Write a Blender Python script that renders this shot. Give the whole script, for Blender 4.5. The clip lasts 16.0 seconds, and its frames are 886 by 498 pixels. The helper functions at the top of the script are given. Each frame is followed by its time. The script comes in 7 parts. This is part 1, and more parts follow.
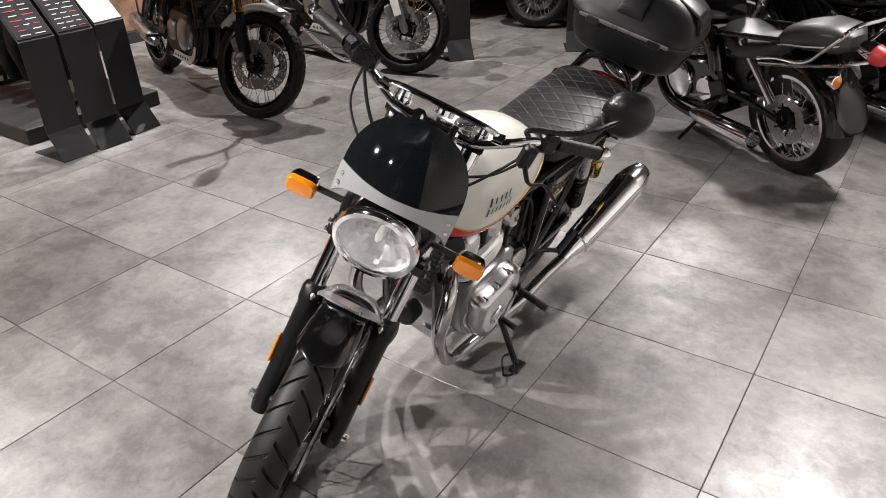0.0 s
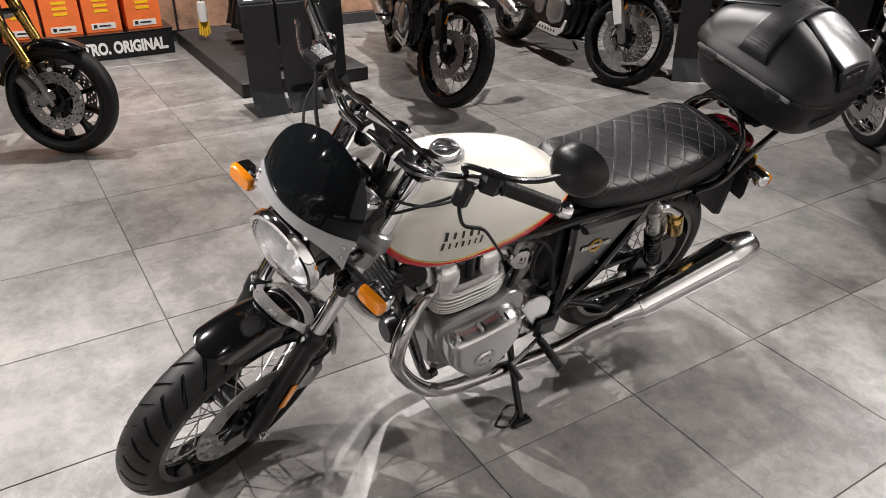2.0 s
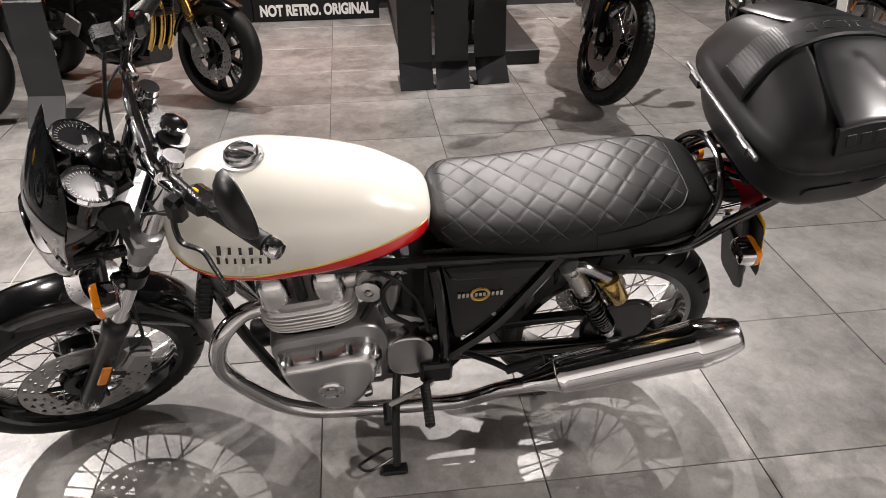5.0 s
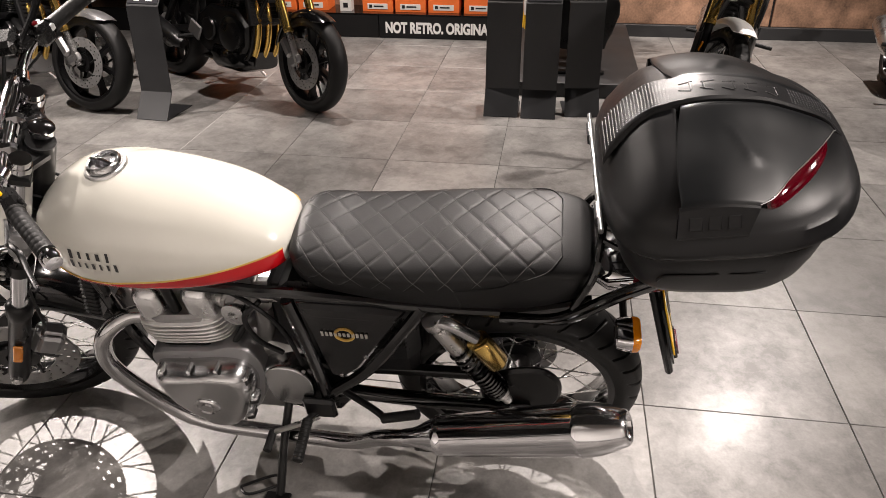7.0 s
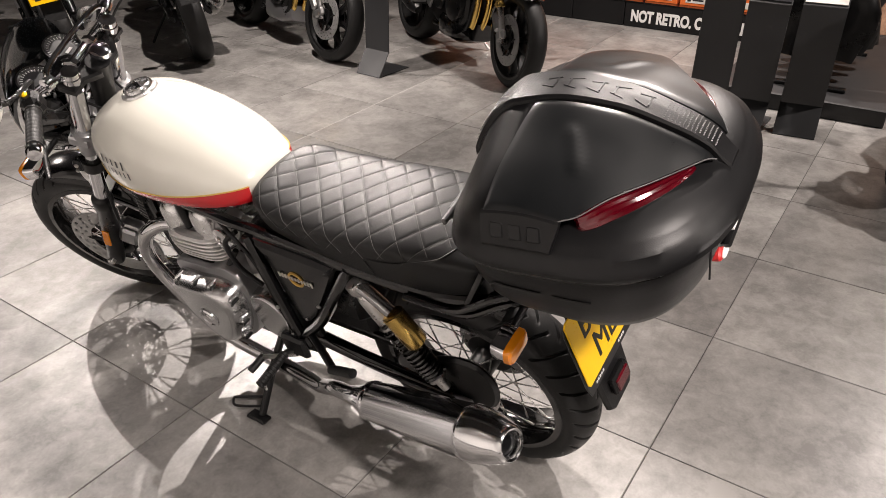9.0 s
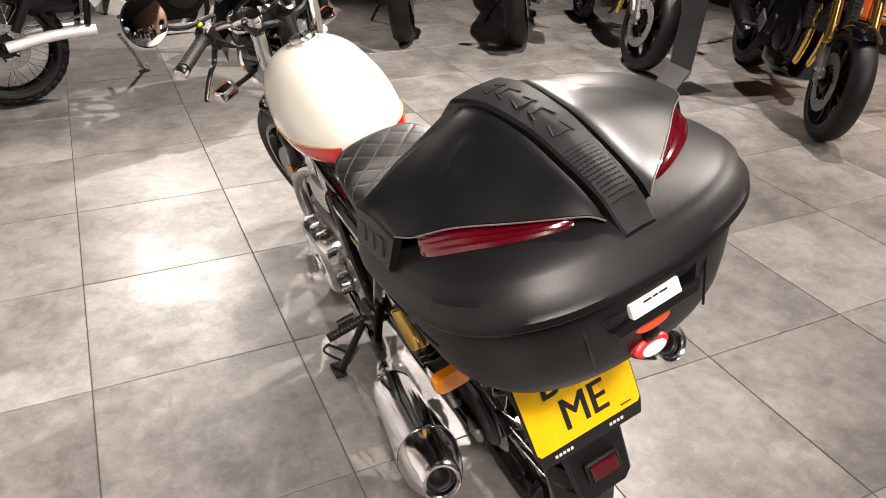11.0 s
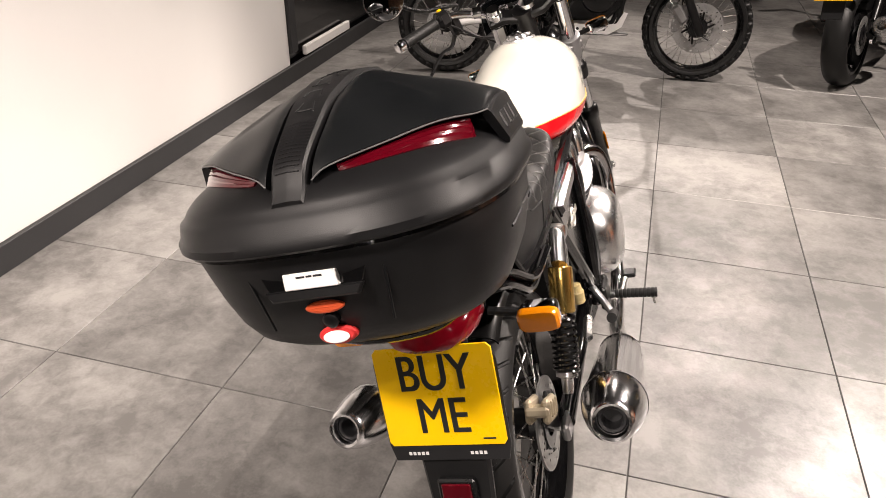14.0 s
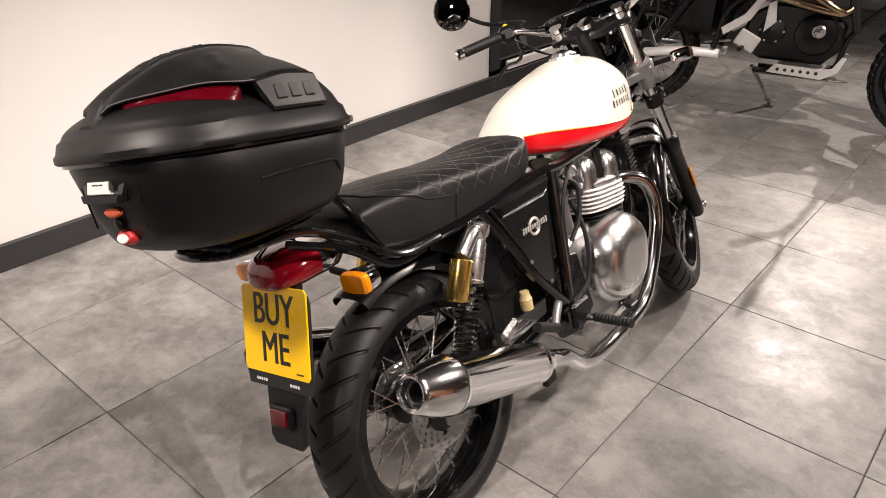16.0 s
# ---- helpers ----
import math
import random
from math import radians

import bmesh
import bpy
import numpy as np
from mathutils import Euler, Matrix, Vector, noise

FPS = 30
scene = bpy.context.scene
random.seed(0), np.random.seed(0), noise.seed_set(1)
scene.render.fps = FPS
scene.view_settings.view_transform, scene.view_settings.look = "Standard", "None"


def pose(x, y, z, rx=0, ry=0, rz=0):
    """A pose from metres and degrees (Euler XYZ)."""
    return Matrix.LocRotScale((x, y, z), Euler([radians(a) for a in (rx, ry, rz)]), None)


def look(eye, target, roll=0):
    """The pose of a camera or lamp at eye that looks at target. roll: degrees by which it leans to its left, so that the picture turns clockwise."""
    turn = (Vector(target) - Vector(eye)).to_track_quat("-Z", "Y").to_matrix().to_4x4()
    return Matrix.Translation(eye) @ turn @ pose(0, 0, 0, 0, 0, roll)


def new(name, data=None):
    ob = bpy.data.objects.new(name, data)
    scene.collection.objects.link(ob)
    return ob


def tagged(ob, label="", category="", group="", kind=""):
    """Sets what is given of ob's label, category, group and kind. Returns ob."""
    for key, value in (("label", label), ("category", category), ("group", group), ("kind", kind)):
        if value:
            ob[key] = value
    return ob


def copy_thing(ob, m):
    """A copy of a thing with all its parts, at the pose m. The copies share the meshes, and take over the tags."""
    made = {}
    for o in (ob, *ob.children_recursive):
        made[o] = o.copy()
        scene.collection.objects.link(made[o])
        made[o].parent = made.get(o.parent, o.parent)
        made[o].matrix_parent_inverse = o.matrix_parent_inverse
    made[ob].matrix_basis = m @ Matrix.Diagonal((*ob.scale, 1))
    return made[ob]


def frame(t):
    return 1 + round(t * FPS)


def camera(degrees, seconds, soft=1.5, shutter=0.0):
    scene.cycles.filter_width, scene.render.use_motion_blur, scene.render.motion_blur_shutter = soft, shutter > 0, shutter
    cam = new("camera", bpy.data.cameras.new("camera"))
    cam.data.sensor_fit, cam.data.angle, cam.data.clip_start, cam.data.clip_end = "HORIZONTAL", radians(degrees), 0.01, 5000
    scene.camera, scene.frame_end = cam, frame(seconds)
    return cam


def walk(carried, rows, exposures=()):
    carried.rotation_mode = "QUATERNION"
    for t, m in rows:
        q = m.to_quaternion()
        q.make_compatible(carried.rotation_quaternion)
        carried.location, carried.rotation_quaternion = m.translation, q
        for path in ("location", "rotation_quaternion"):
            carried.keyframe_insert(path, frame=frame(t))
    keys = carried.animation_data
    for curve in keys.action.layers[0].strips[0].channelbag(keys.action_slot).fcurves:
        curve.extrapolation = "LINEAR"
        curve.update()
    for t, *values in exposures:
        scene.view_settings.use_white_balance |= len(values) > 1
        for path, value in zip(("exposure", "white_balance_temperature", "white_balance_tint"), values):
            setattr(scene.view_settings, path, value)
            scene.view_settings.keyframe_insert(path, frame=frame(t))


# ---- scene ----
cam = camera(62.5, 16.0, soft=0.6)
PATH = [
    (0, (1.421, -1.587, 1.58), (0.443, -0.14, 0.606), -0.8),
    (0.5, (1.621, -1.458, 1.582), (0.48, -0.133, 0.611), -0.4),
    (1, (1.73, -1.308, 1.577), (0.449, -0.118, 0.606), 0.1),
    (1.5, (1.798, -1.11, 1.58), (0.403, -0.057, 0.607), 0.4),
    (2, (1.826, -0.923, 1.577), (0.354, 0.006, 0.594), 1.1),
    (2.5, (1.838, -0.766, 1.578), (0.299, 0.03, 0.579), 1.1),
    (3, (1.822, -0.601, 1.563), (0.23, 0.08, 0.562), 1.2),
    (3.5, (1.837, -0.424, 1.552), (0.205, 0.155, 0.551), 1.2),
    (4, (1.894, -0.201, 1.552), (0.233, 0.261, 0.537), 0.8),
    (4.2, (1.908, -0.122, 1.551), (0.237, 0.296, 0.535), 0.5),
    (6.3, (1.899, 0.639, 1.573), (0.198, 0.502, 0.53), -1.0),
    (6.5, (1.875, 0.709, 1.569), (0.165, 0.542, 0.545), -0.8),
    (7, (1.793, 0.856, 1.551), (0.079, 0.588, 0.555), -0.6),
    (7.5, (1.76, 1.004, 1.544), (0.076, 0.582, 0.549), -0.6),
    (8, (1.751, 1.218, 1.539), (0.126, 0.625, 0.536), -0.6),
    (8.5, (1.677, 1.378, 1.527), (0.134, 0.607, 0.513), -0.5),
    (9, (1.528, 1.547, 1.521), (0.105, 0.583, 0.498), -0.6),
    (9.2, (1.478, 1.603, 1.518), (0.108, 0.578, 0.500), -0.4),
    (11.3, (0.902, 1.948, 1.474), (0.264, 0.358, 0.442), 2.4),
    (11.5, (0.84, 1.991, 1.486), (0.275, 0.38, 0.444), 2.8),
    (12, (0.712, 2.038, 1.496), (0.33, 0.374, 0.454), 3.1),
    (12.5, (0.581, 2.02, 1.485), (0.423, 0.32, 0.443), 2.8),
    (13, (0.416, 2.056, 1.494), (0.478, 0.355, 0.445), 2.3),
    (13.5, (0.265, 2.09, 1.497), (0.536, 0.398, 0.465), 1.5),
    (14, (0.107, 2.041, 1.486), (0.574, 0.382, 0.471), 0.7),
    (14.5, (-0.057, 1.995, 1.491), (0.603, 0.394, 0.49), 0.0),
    (15, (-0.288, 1.989, 1.491), (0.543, 0.462, 0.502), -0.2),
    (15.5, (-0.463, 1.935, 1.481), (0.53, 0.498, 0.506), -0.3),
    (16, (-0.665, 1.832, 1.483), (0.473, 0.496, 0.524), -0.0),
]
walk(cam, [(t, look(eye, target, roll)) for t, eye, target, roll in PATH],
     exposures=[(0, 0.21, 6200, 12), (4.2, 0.17, 6250, 13), (6.3, 0.03, 6620, 15), (9.2, 0.20, 6650, 15), (11.3, 0.42, 6750, 15), (12.5, 0.45, 6720, 15), (14, 0.12, 6850, 16), (16, -0.06, 6850, 17)])

# ---- light: dim showroom under ceiling spots, some added as fill ----
world = bpy.data.worlds.new("showroom_air")
scene.world = world
world.use_nodes = True
world.node_tree.nodes["Background"].inputs[0].default_value = (0.9, 0.95, 1.0, 1)
world.node_tree.nodes["Background"].inputs[1].default_value = 0.02

CEILING = 3.4


def ceiling_spot(x, y, target, watts, degrees=75, colour=(1.0, 0.93, 0.86), size=0.018, blend=0.6):
    lamp = bpy.data.lights.new("spot", "SPOT")
    lamp.energy, lamp.spot_size, lamp.spot_blend = watts, radians(degrees), blend
    lamp.color, lamp.shadow_soft_size = colour, size
    ob = new("spot", lamp)
    ob.matrix_world = look((x, y, CEILING - 0.32), target)
    return ob


SPOTS = [  # x, y, aim, watts, cone
    (-1.80, -2.40, (0.85, -0.2, 0.0), 740, 56),
    (-1.75, 1.10, (1.25, 0.6, 0.0), 390, 40),
    (-0.75, 0.70, (1.00, 0.50, 0.0), 245, 46),
    (-0.34, -1.24, (1.5, -0.3, 0.0), 170, 60),
    (-1.00, -4.20, (1.0, -0.6, 0.0), 270, 40),
    # from here on added to brighten dim areas, not traced from shadows or reflections
    (-3.0, -0.6, (-2.6, -0.9, 0.0), 340, 90),
    (-3.4, 2.6, (-2.8, 2.25, 0.0), 540, 94),
    (-3.3, 0.6, (-4.4, 0.2, 0.6), 440, 95),
    (0.6, -5.2, (0.3, -2.8, 0.0), 420, 74),
    (-1.6, -2.0, (-1.4, -3.0, 0.0), 600, 95),
    (0.9, -2.1, (2.2, -2.5, 0.3), 230, 62),
    (1.70, -0.60, (2.33, -0.85, 1.3), 48, 100),
    (-1.5, 4.3, (-2.3, 2.9, 0.0), 330, 92),
    # narrow spot added to draw the bright floor patch between the bikes' shadows
    (-1.45, 0.75, (-1.30, 0.02, 0.0), 70, 14),
]
for sx, sy, aim, watts, cone in SPOTS:
    ceiling_spot(sx, sy, aim, watts, cone)
# two softened spots over the aisle: added floor fill, then one traced from a reflection
ceiling_spot(1.45, 3.00, (1.45, 1.25, 0.0), 490, 76, size=0.16)
ceiling_spot(-0.4, 5.9, (1.35, 1.1, 0.0), 230, 58, size=0.16)


# ---- geometry helpers ----
def spline(pts, k=6, closed=False):
    """Points of a smooth curve through pts."""
    p = [Vector(q) for q in pts]
    n, out = len(p), []
    for i in range(n if closed else n - 1):
        a, b = p[i], p[(i + 1) % n]
        before = p[i - 1] if closed or i else a * 2 - b
        after = p[(i + 2) % n] if closed or i + 2 < n else b * 2 - a
        for j in range(k):
            u = j / k
            out.append(0.5 * (2 * a + (b - before) * u + (2 * before - 5 * a + 4 * b - after) * u * u + (3 * a - before - 3 * b + after) * u ** 3))
    if not closed:
        out.append(p[-1])
    return out


def lerp_table(table, x):
    """Values from rows (x, a, b, ...) on a smooth curve through the rows."""
    if x <= table[0][0]:
        return table[0][1:]
    if x >= table[-1][0]:
        return table[-1][1:]
    k = max(i for i in range(len(table) - 1) if table[i][0] <= x)
    lo, hi = table[k], table[k + 1]
    span = hi[0] - lo[0]
    u = (x - lo[0]) / span
    out = []
    for c in range(1, len(lo)):
        mid = (hi[c] - lo[c]) / span
        before = (lo[c] - table[k - 1][c]) / (lo[0] - table[k - 1][0]) if k else mid
        after = (table[k + 2][c] - hi[c]) / (table[k + 2][0] - hi[0]) if k + 2 < len(table) else mid
        m0 = 2 * before * mid / (before + mid) if before * mid > 0 else 0.0
        m1 = 2 * after * mid / (after + mid) if after * mid > 0 else 0.0
        out.append((2 * u ** 3 - 3 * u * u + 1) * lo[c] + (u ** 3 - 2 * u * u + u) * span * m0 + (3 * u * u - 2 * u ** 3) * hi[c] + (u ** 3 - u * u) * span * m1)
    return out


class Geo:
    """Collects one mesh."""

    def __init__(self):
        self.v, self.f = [], []

    def add(self, verts, faces):
        base = len(self.v)
        self.v += [Vector(q) for q in verts]
        self.f += [tuple(base + i for i in face) for face in faces]
        return self

    def box(self, c, s, b=0.003, m=None):
        h = [q / 2 for q in s]
        b = min(b, *(q * 0.9 for q in h))
        verts, index = [], {}
        for sx in (-1, 1):
            for sy in (-1, 1):
                for sz in (-1, 1):
                    for axis in range(3):
                        q = [sx * (h[0] - b), sy * (h[1] - b), sz * (h[2] - b)]
                        q[axis] = (sx, sy, sz)[axis] * h[axis]
                        index[sx, sy, sz, axis] = len(verts)
                        verts.append(Vector(q))
        g = lambda sx, sy, sz, a: index[sx, sy, sz, a]
        faces = []
        for s1 in (-1, 1):
            faces.append([g(s1, -1, -1, 0), g(s1, 1, -1, 0), g(s1, 1, 1, 0), g(s1, -1, 1, 0)][::s1])
            faces.append([g(-1, s1, -1, 1), g(-1, s1, 1, 1), g(1, s1, 1, 1), g(1, s1, -1, 1)][::s1])
            faces.append([g(-1, -1, s1, 2), g(1, -1, s1, 2), g(1, 1, s1, 2), g(-1, 1, s1, 2)][::s1])
            for s2 in (-1, 1):
                faces.append([g(-1, s1, s2, 1), g(-1, s1, s2, 2), g(1, s1, s2, 2), g(1, s1, s2, 1)][:: s1 * s2])
                faces.append([g(s1, -1, s2, 2), g(s1, -1, s2, 0), g(s1, 1, s2, 0), g(s1, 1, s2, 2)][:: s1 * s2])
                faces.append([g(s1, s2, -1, 0), g(s1, s2, -1, 1), g(s1, s2, 1, 1), g(s1, s2, 1, 0)][:: s1 * s2])
                for s3 in (-1, 1):
                    faces.append([g(s1, s2, s3, 0), g(s1, s2, s3, 1), g(s1, s2, s3, 2)][:: s1 * s2 * s3])
        off = Vector(c)
        return self.add([(m @ q if m else q) + off for q in verts], faces)

    def loft(self, rings, caps=True, closed=True):
        n = len(rings[0])
        verts = [q for ring in rings for q in ring]
        faces = []
        for i in range(len(rings) - 1):
            for j in range(n if closed else n - 1):
                k = (j + 1) % n
                faces.append((i * n + j, i * n + k, (i + 1) * n + k, (i + 1) * n + j))
        if caps:
            faces.append(tuple(range(n))[::-1])
            faces.append(tuple((len(rings) - 1) * n + j for j in range(n)))
        return self.add(verts, faces)

    def tube(self, pts, r, n=10, k=0, closed=False, flat=1.0):
        p = spline(pts, k, closed) if k else [Vector(q) for q in pts]
        m = len(p)
        rr = r if callable(r) else (lambda u: r)
        ways = []
        for i in range(m):
            a = p[i - 1] if closed or i else p[0]
            b = p[(i + 1) % m] if closed or i + 1 < m else p[-1]
            ways.append((b - a).normalized())
        side = ways[0].orthogonal().normalized()
        rings = []
        for i in range(m):
            side = (side - ways[i] * side.dot(ways[i])).normalized()
            up = ways[i].cross(side)
            rad = rr(i / max(1, m - 1))
            rings.append([p[i] + rad * (math.cos(a) * side + flat * math.sin(a) * up) for a in (math.tau * j / n for j in range(n))])
        if closed:
            rings.append(rings[0])
        return self.loft(rings, caps=not closed)

    def lathe(self, prof, at, axis, n=24, caps=True):
        """Turns (radius, height) rows round an axis through at."""
        axis = Vector(axis).normalized()
        side = axis.orthogonal().normalized()
        if abs(axis.z) < 0.99:
            side = (Vector((0, 0, 1)) - axis * axis.z).normalized()
        up = axis.cross(side)
        at = Vector(at)
        rings = [[at + axis * h + max(r, 1e-5) * (math.cos(a) * side + math.sin(a) * up) for a in (math.tau * j / n for j in range(n))] for r, h in prof]
        return self.loft(rings, caps)

    def slab(self, outline, lo, hi, m=None, b=0.002):
        """An outline in x, y, raised from lo to hi along z with a small bevel, then placed by m."""
        pts = [Vector((q[0], q[1], 0)) for q in outline]
        area = sum(a.x * c.y - c.x * a.y for a, c in zip(pts, pts[1:] + pts[:1]))
        if area < 0:
            pts.reverse()
        n = len(pts)
        inner = []
        for i in range(n):
            d1, d2 = (pts[i] - pts[i - 1]).normalized(), (pts[(i + 1) % n] - pts[i]).normalized()
            nrm = Vector((-(d1.y + d2.y), d1.x + d2.x, 0))
            nrm = nrm.normalized() if nrm.length > 1e-6 else Vector((0, 0, 0))
            inner.append(pts[i] + nrm * b)
        up = Vector((0, 0, 1))
        rings = [[q + up * lo for q in inner], [q + up * (lo + b) for q in pts], [q + up * (hi - b) for q in pts], [q + up * hi for q in inner]]
        if m:
            rings = [[m @ q for q in ring] for ring in rings]
        return self.loft(rings)

    def put(self, name, material, parent=None, label="", m=None, smooth=35):
        me = bpy.data.meshes.new(name)
        verts = [m @ q for q in self.v] if m else self.v
        me.from_pydata([tuple(q) for q in verts], [], self.f)
        me.materials.append(material)
        if smooth:
            me.polygons.foreach_set("use_smooth", [True] * len(me.polygons))
            me.set_sharp_from_angle(angle=radians(smooth))
        me.update()
        ob = new(name, me)
        ob.parent = parent
        if label:
            ob["label"] = label
        return ob


def again(ob, m, parent=None, label=""):
    """Another object on ob's mesh, placed by m under the parent."""
    twin = new(ob.name.split(".")[0], ob.data)
    twin.parent = parent if parent else ob.parent
    twin.matrix_basis = m
    if label:
        twin["label"] = label
    return twin


def thing(name, m, label, category, group=""):
    ob = new(name)
    ob.empty_display_size = 0.1
    ob.matrix_basis = m
    return tagged(ob, label, category, group)


def aim_z(a, b):
    """A matrix that lays the z axis from a to b."""
    a, b = Vector(a), Vector(b)
    return Matrix.Translation(a) @ (b - a).to_track_quat("Z", "Y").to_matrix().to_4x4()


def ellipse(cx, cy, rx, ry, n=24, power=2.0):
    out = []
    for j in range(n):
        a = math.tau * j / n
        c, s = math.cos(a), math.sin(a)
        out.append((cx + rx * math.copysign(abs(c) ** (2 / power), c), cy + ry * math.copysign(abs(s) ** (2 / power), s)))
    return out


def lettering(text, height, depth, name, material, m, parent, bold=0.0):
    """Raised letters in the built-in font; x right and y up in m."""
    curve = bpy.data.curves.new(name, "FONT")
    curve.body, curve.size, curve.extrude, curve.offset = text, height, depth, bold
    curve.align_x, curve.align_y = "CENTER", "CENTER"
    curve.materials.append(material)
    ob = new(name, curve)
    ob.parent = parent
    ob.matrix_basis = m
    return ob


# ---- materials ----
def material(name, colour, rough=0.5, metal=0.0, var=0.12, scale=6.0, fine=140.0, bump=0.0, coat=0.0, rvar=0.08, glass=0.0, glow=0.0, ior=1.5, per_object=0.0):
    mat = bpy.data.materials.new(name)
    mat.use_nodes = True
    nodes, links = mat.node_tree.nodes, mat.node_tree.links
    bsdf = nodes["Principled BSDF"]
    coord = nodes.new("ShaderNodeTexCoord")
    big, small = nodes.new("ShaderNodeTexNoise"), nodes.new("ShaderNodeTexNoise")
    big.inputs["Scale"].default_value, small.inputs["Scale"].default_value = scale, fine
    big.inputs["Detail"].default_value = 6
    vector = coord.outputs["Object"]
    if per_object:
        info, shift = nodes.new("ShaderNodeObjectInfo"), nodes.new("ShaderNodeVectorMath")
        shift.operation = "MULTIPLY_ADD"
        links.new(info.outputs["Random"], shift.inputs[0])
        shift.inputs[1].default_value = (37, 53, 71)
        links.new(vector, shift.inputs[2])
        vector = shift.outputs[0]
    links.new(vector, big.inputs["Vector"])
    links.new(vector, small.inputs["Vector"])
    both = nodes.new("ShaderNodeMath")
    both.operation = "MULTIPLY_ADD"
    links.new(small.outputs["Fac"], both.inputs[0])
    both.inputs[1].default_value = 0.35
    links.new(big.outputs["Fac"], both.inputs[2])
    ramp = nodes.new("ShaderNodeMapRange")
    links.new(both.outputs[0], ramp.inputs["Value"])
    ramp.inputs["From Min"].default_value, ramp.inputs["From Max"].default_value = 0.4, 0.95
    ramp.inputs["To Min"].default_value, ramp.inputs["To Max"].default_value = 1 - var, 1 + var
    tint = nodes.new("ShaderNodeMix")
    tint.data_type, tint.blend_type = "RGBA", "MULTIPLY"
    tint.inputs["Factor"].default_value = 1
    tint.inputs["A"].default_value = (*colour, 1)
    links.new(ramp.outputs[0], tint.inputs["B"])
    links.new(tint.outputs["Result"], bsdf.inputs["Base Color"])
    gloss = nodes.new("ShaderNodeMapRange")
    links.new(both.outputs[0], gloss.inputs["Value"])
    gloss.inputs["From Min"].default_value, gloss.inputs["From Max"].default_value = 0.4, 0.95
    gloss.inputs["To Min"].default_value, gloss.inputs["To Max"].default_value = max(0.01, rough - rvar), rough + rvar
    links.new(gloss.outputs[0], bsdf.inputs["Roughness"])
    bsdf.inputs["Metallic"].default_value = metal
    bsdf.inputs["IOR"].default_value = ior
    bsdf.inputs["Coat Weight"].default_value = coat
    bsdf.inputs["Coat Roughness"].default_value = 0.04
    bsdf.inputs["Transmission Weight"].default_value = glass
    if glow:
        bsdf.inputs["Emission Color"].default_value = (*colour, 1)
        bsdf.inputs["Emission Strength"].default_value = glow
    if bump:
        relief = nodes.new("ShaderNodeBump")
        relief.inputs["Strength"].default_value = bump
        relief.inputs["Distance"].default_value = 0.002
        links.new(small.outputs["Fac"], relief.inputs["Height"])
        links.new(relief.outputs[0], bsdf.inputs["Normal"])
    return mat


def tile_material():
    """Grey concrete-look porcelain: soft clouds, a few darker blotches and fine speckle, each tile cut from elsewhere."""
    mat = bpy.data.materials.new("porcelain_tile")
    mat.use_nodes = True
    nodes, links = mat.node_tree.nodes, mat.node_tree.links
    bsdf = nodes["Principled BSDF"]
    coord, info, shift = nodes.new("ShaderNodeTexCoord"), nodes.new("ShaderNodeObjectInfo"), nodes.new("ShaderNodeVectorMath")
    shift.operation = "MULTIPLY_ADD"
    links.new(info.outputs["Random"], shift.inputs[0])
    shift.inputs[1].default_value = (41, 67, 23)
    links.new(coord.outputs["Object"], shift.inputs[2])
    factors = []
    for scale, detail, warp in ((2.2, 7, 0.6), (7.0, 8, 0.3), (28.0, 6, 0.8), (130.0, 3, 0.0)):
        tex = nodes.new("ShaderNodeTexNoise")
        tex.inputs["Scale"].default_value, tex.inputs["Detail"].default_value, tex.inputs["Distortion"].default_value = scale, detail, warp
        links.new(shift.outputs[0], tex.inputs["Vector"])
        factors.append(tex.outputs["Fac"])
    total = None
    for fac, weight in zip(factors, (0.42, 0.42, 0.24, 0.12)):
        step = nodes.new("ShaderNodeMath")
        step.operation = "MULTIPLY_ADD"
        links.new(fac, step.inputs[0])
        step.inputs[1].default_value = weight
        if total:
            links.new(total, step.inputs[2])
        else:
            step.inputs[2].default_value = 0
        total = step.outputs[0]
    ramp = nodes.new("ShaderNodeValToRGB")
    links.new(total, ramp.inputs["Fac"])
    ramp.color_ramp.elements[0].position, ramp.color_ramp.elements[0].color = 0.485, (0.104, 0.099, 0.094, 1)
    ramp.color_ramp.elements[1].position, ramp.color_ramp.elements[1].color = 0.725, (0.248, 0.239, 0.228, 1)
    tone, each = nodes.new("ShaderNodeMapRange"), nodes.new("ShaderNodeMix")
    tone.inputs["To Min"].default_value, tone.inputs["To Max"].default_value = 0.86, 1.16
    links.new(info.outputs["Random"], tone.inputs["Value"])
    each.data_type, each.blend_type = "RGBA", "MULTIPLY"
    each.inputs["Factor"].default_value = 1
    links.new(ramp.outputs["Color"], each.inputs["A"])
    links.new(tone.outputs[0], each.inputs["B"])
    links.new(each.outputs["Result"], bsdf.inputs["Base Color"])
    rough = nodes.new("ShaderNodeMapRange")
    links.new(total, rough.inputs["Value"])
    rough.inputs["From Min"].default_value, rough.inputs["From Max"].default_value = 0.45, 0.75
    rough.inputs["To Min"].default_value, rough.inputs["To Max"].default_value = 0.44, 0.31
    links.new(rough.outputs[0], bsdf.inputs["Roughness"])
    relief = nodes.new("ShaderNodeBump")
    bsdf.inputs["IOR"].default_value = 1.58
    relief.inputs["Strength"].default_value, relief.inputs["Distance"].default_value = 0.06, 0.001
    links.new(factors[3], relief.inputs["Height"])
    links.new(relief.outputs[0], bsdf.inputs["Normal"])
    return mat


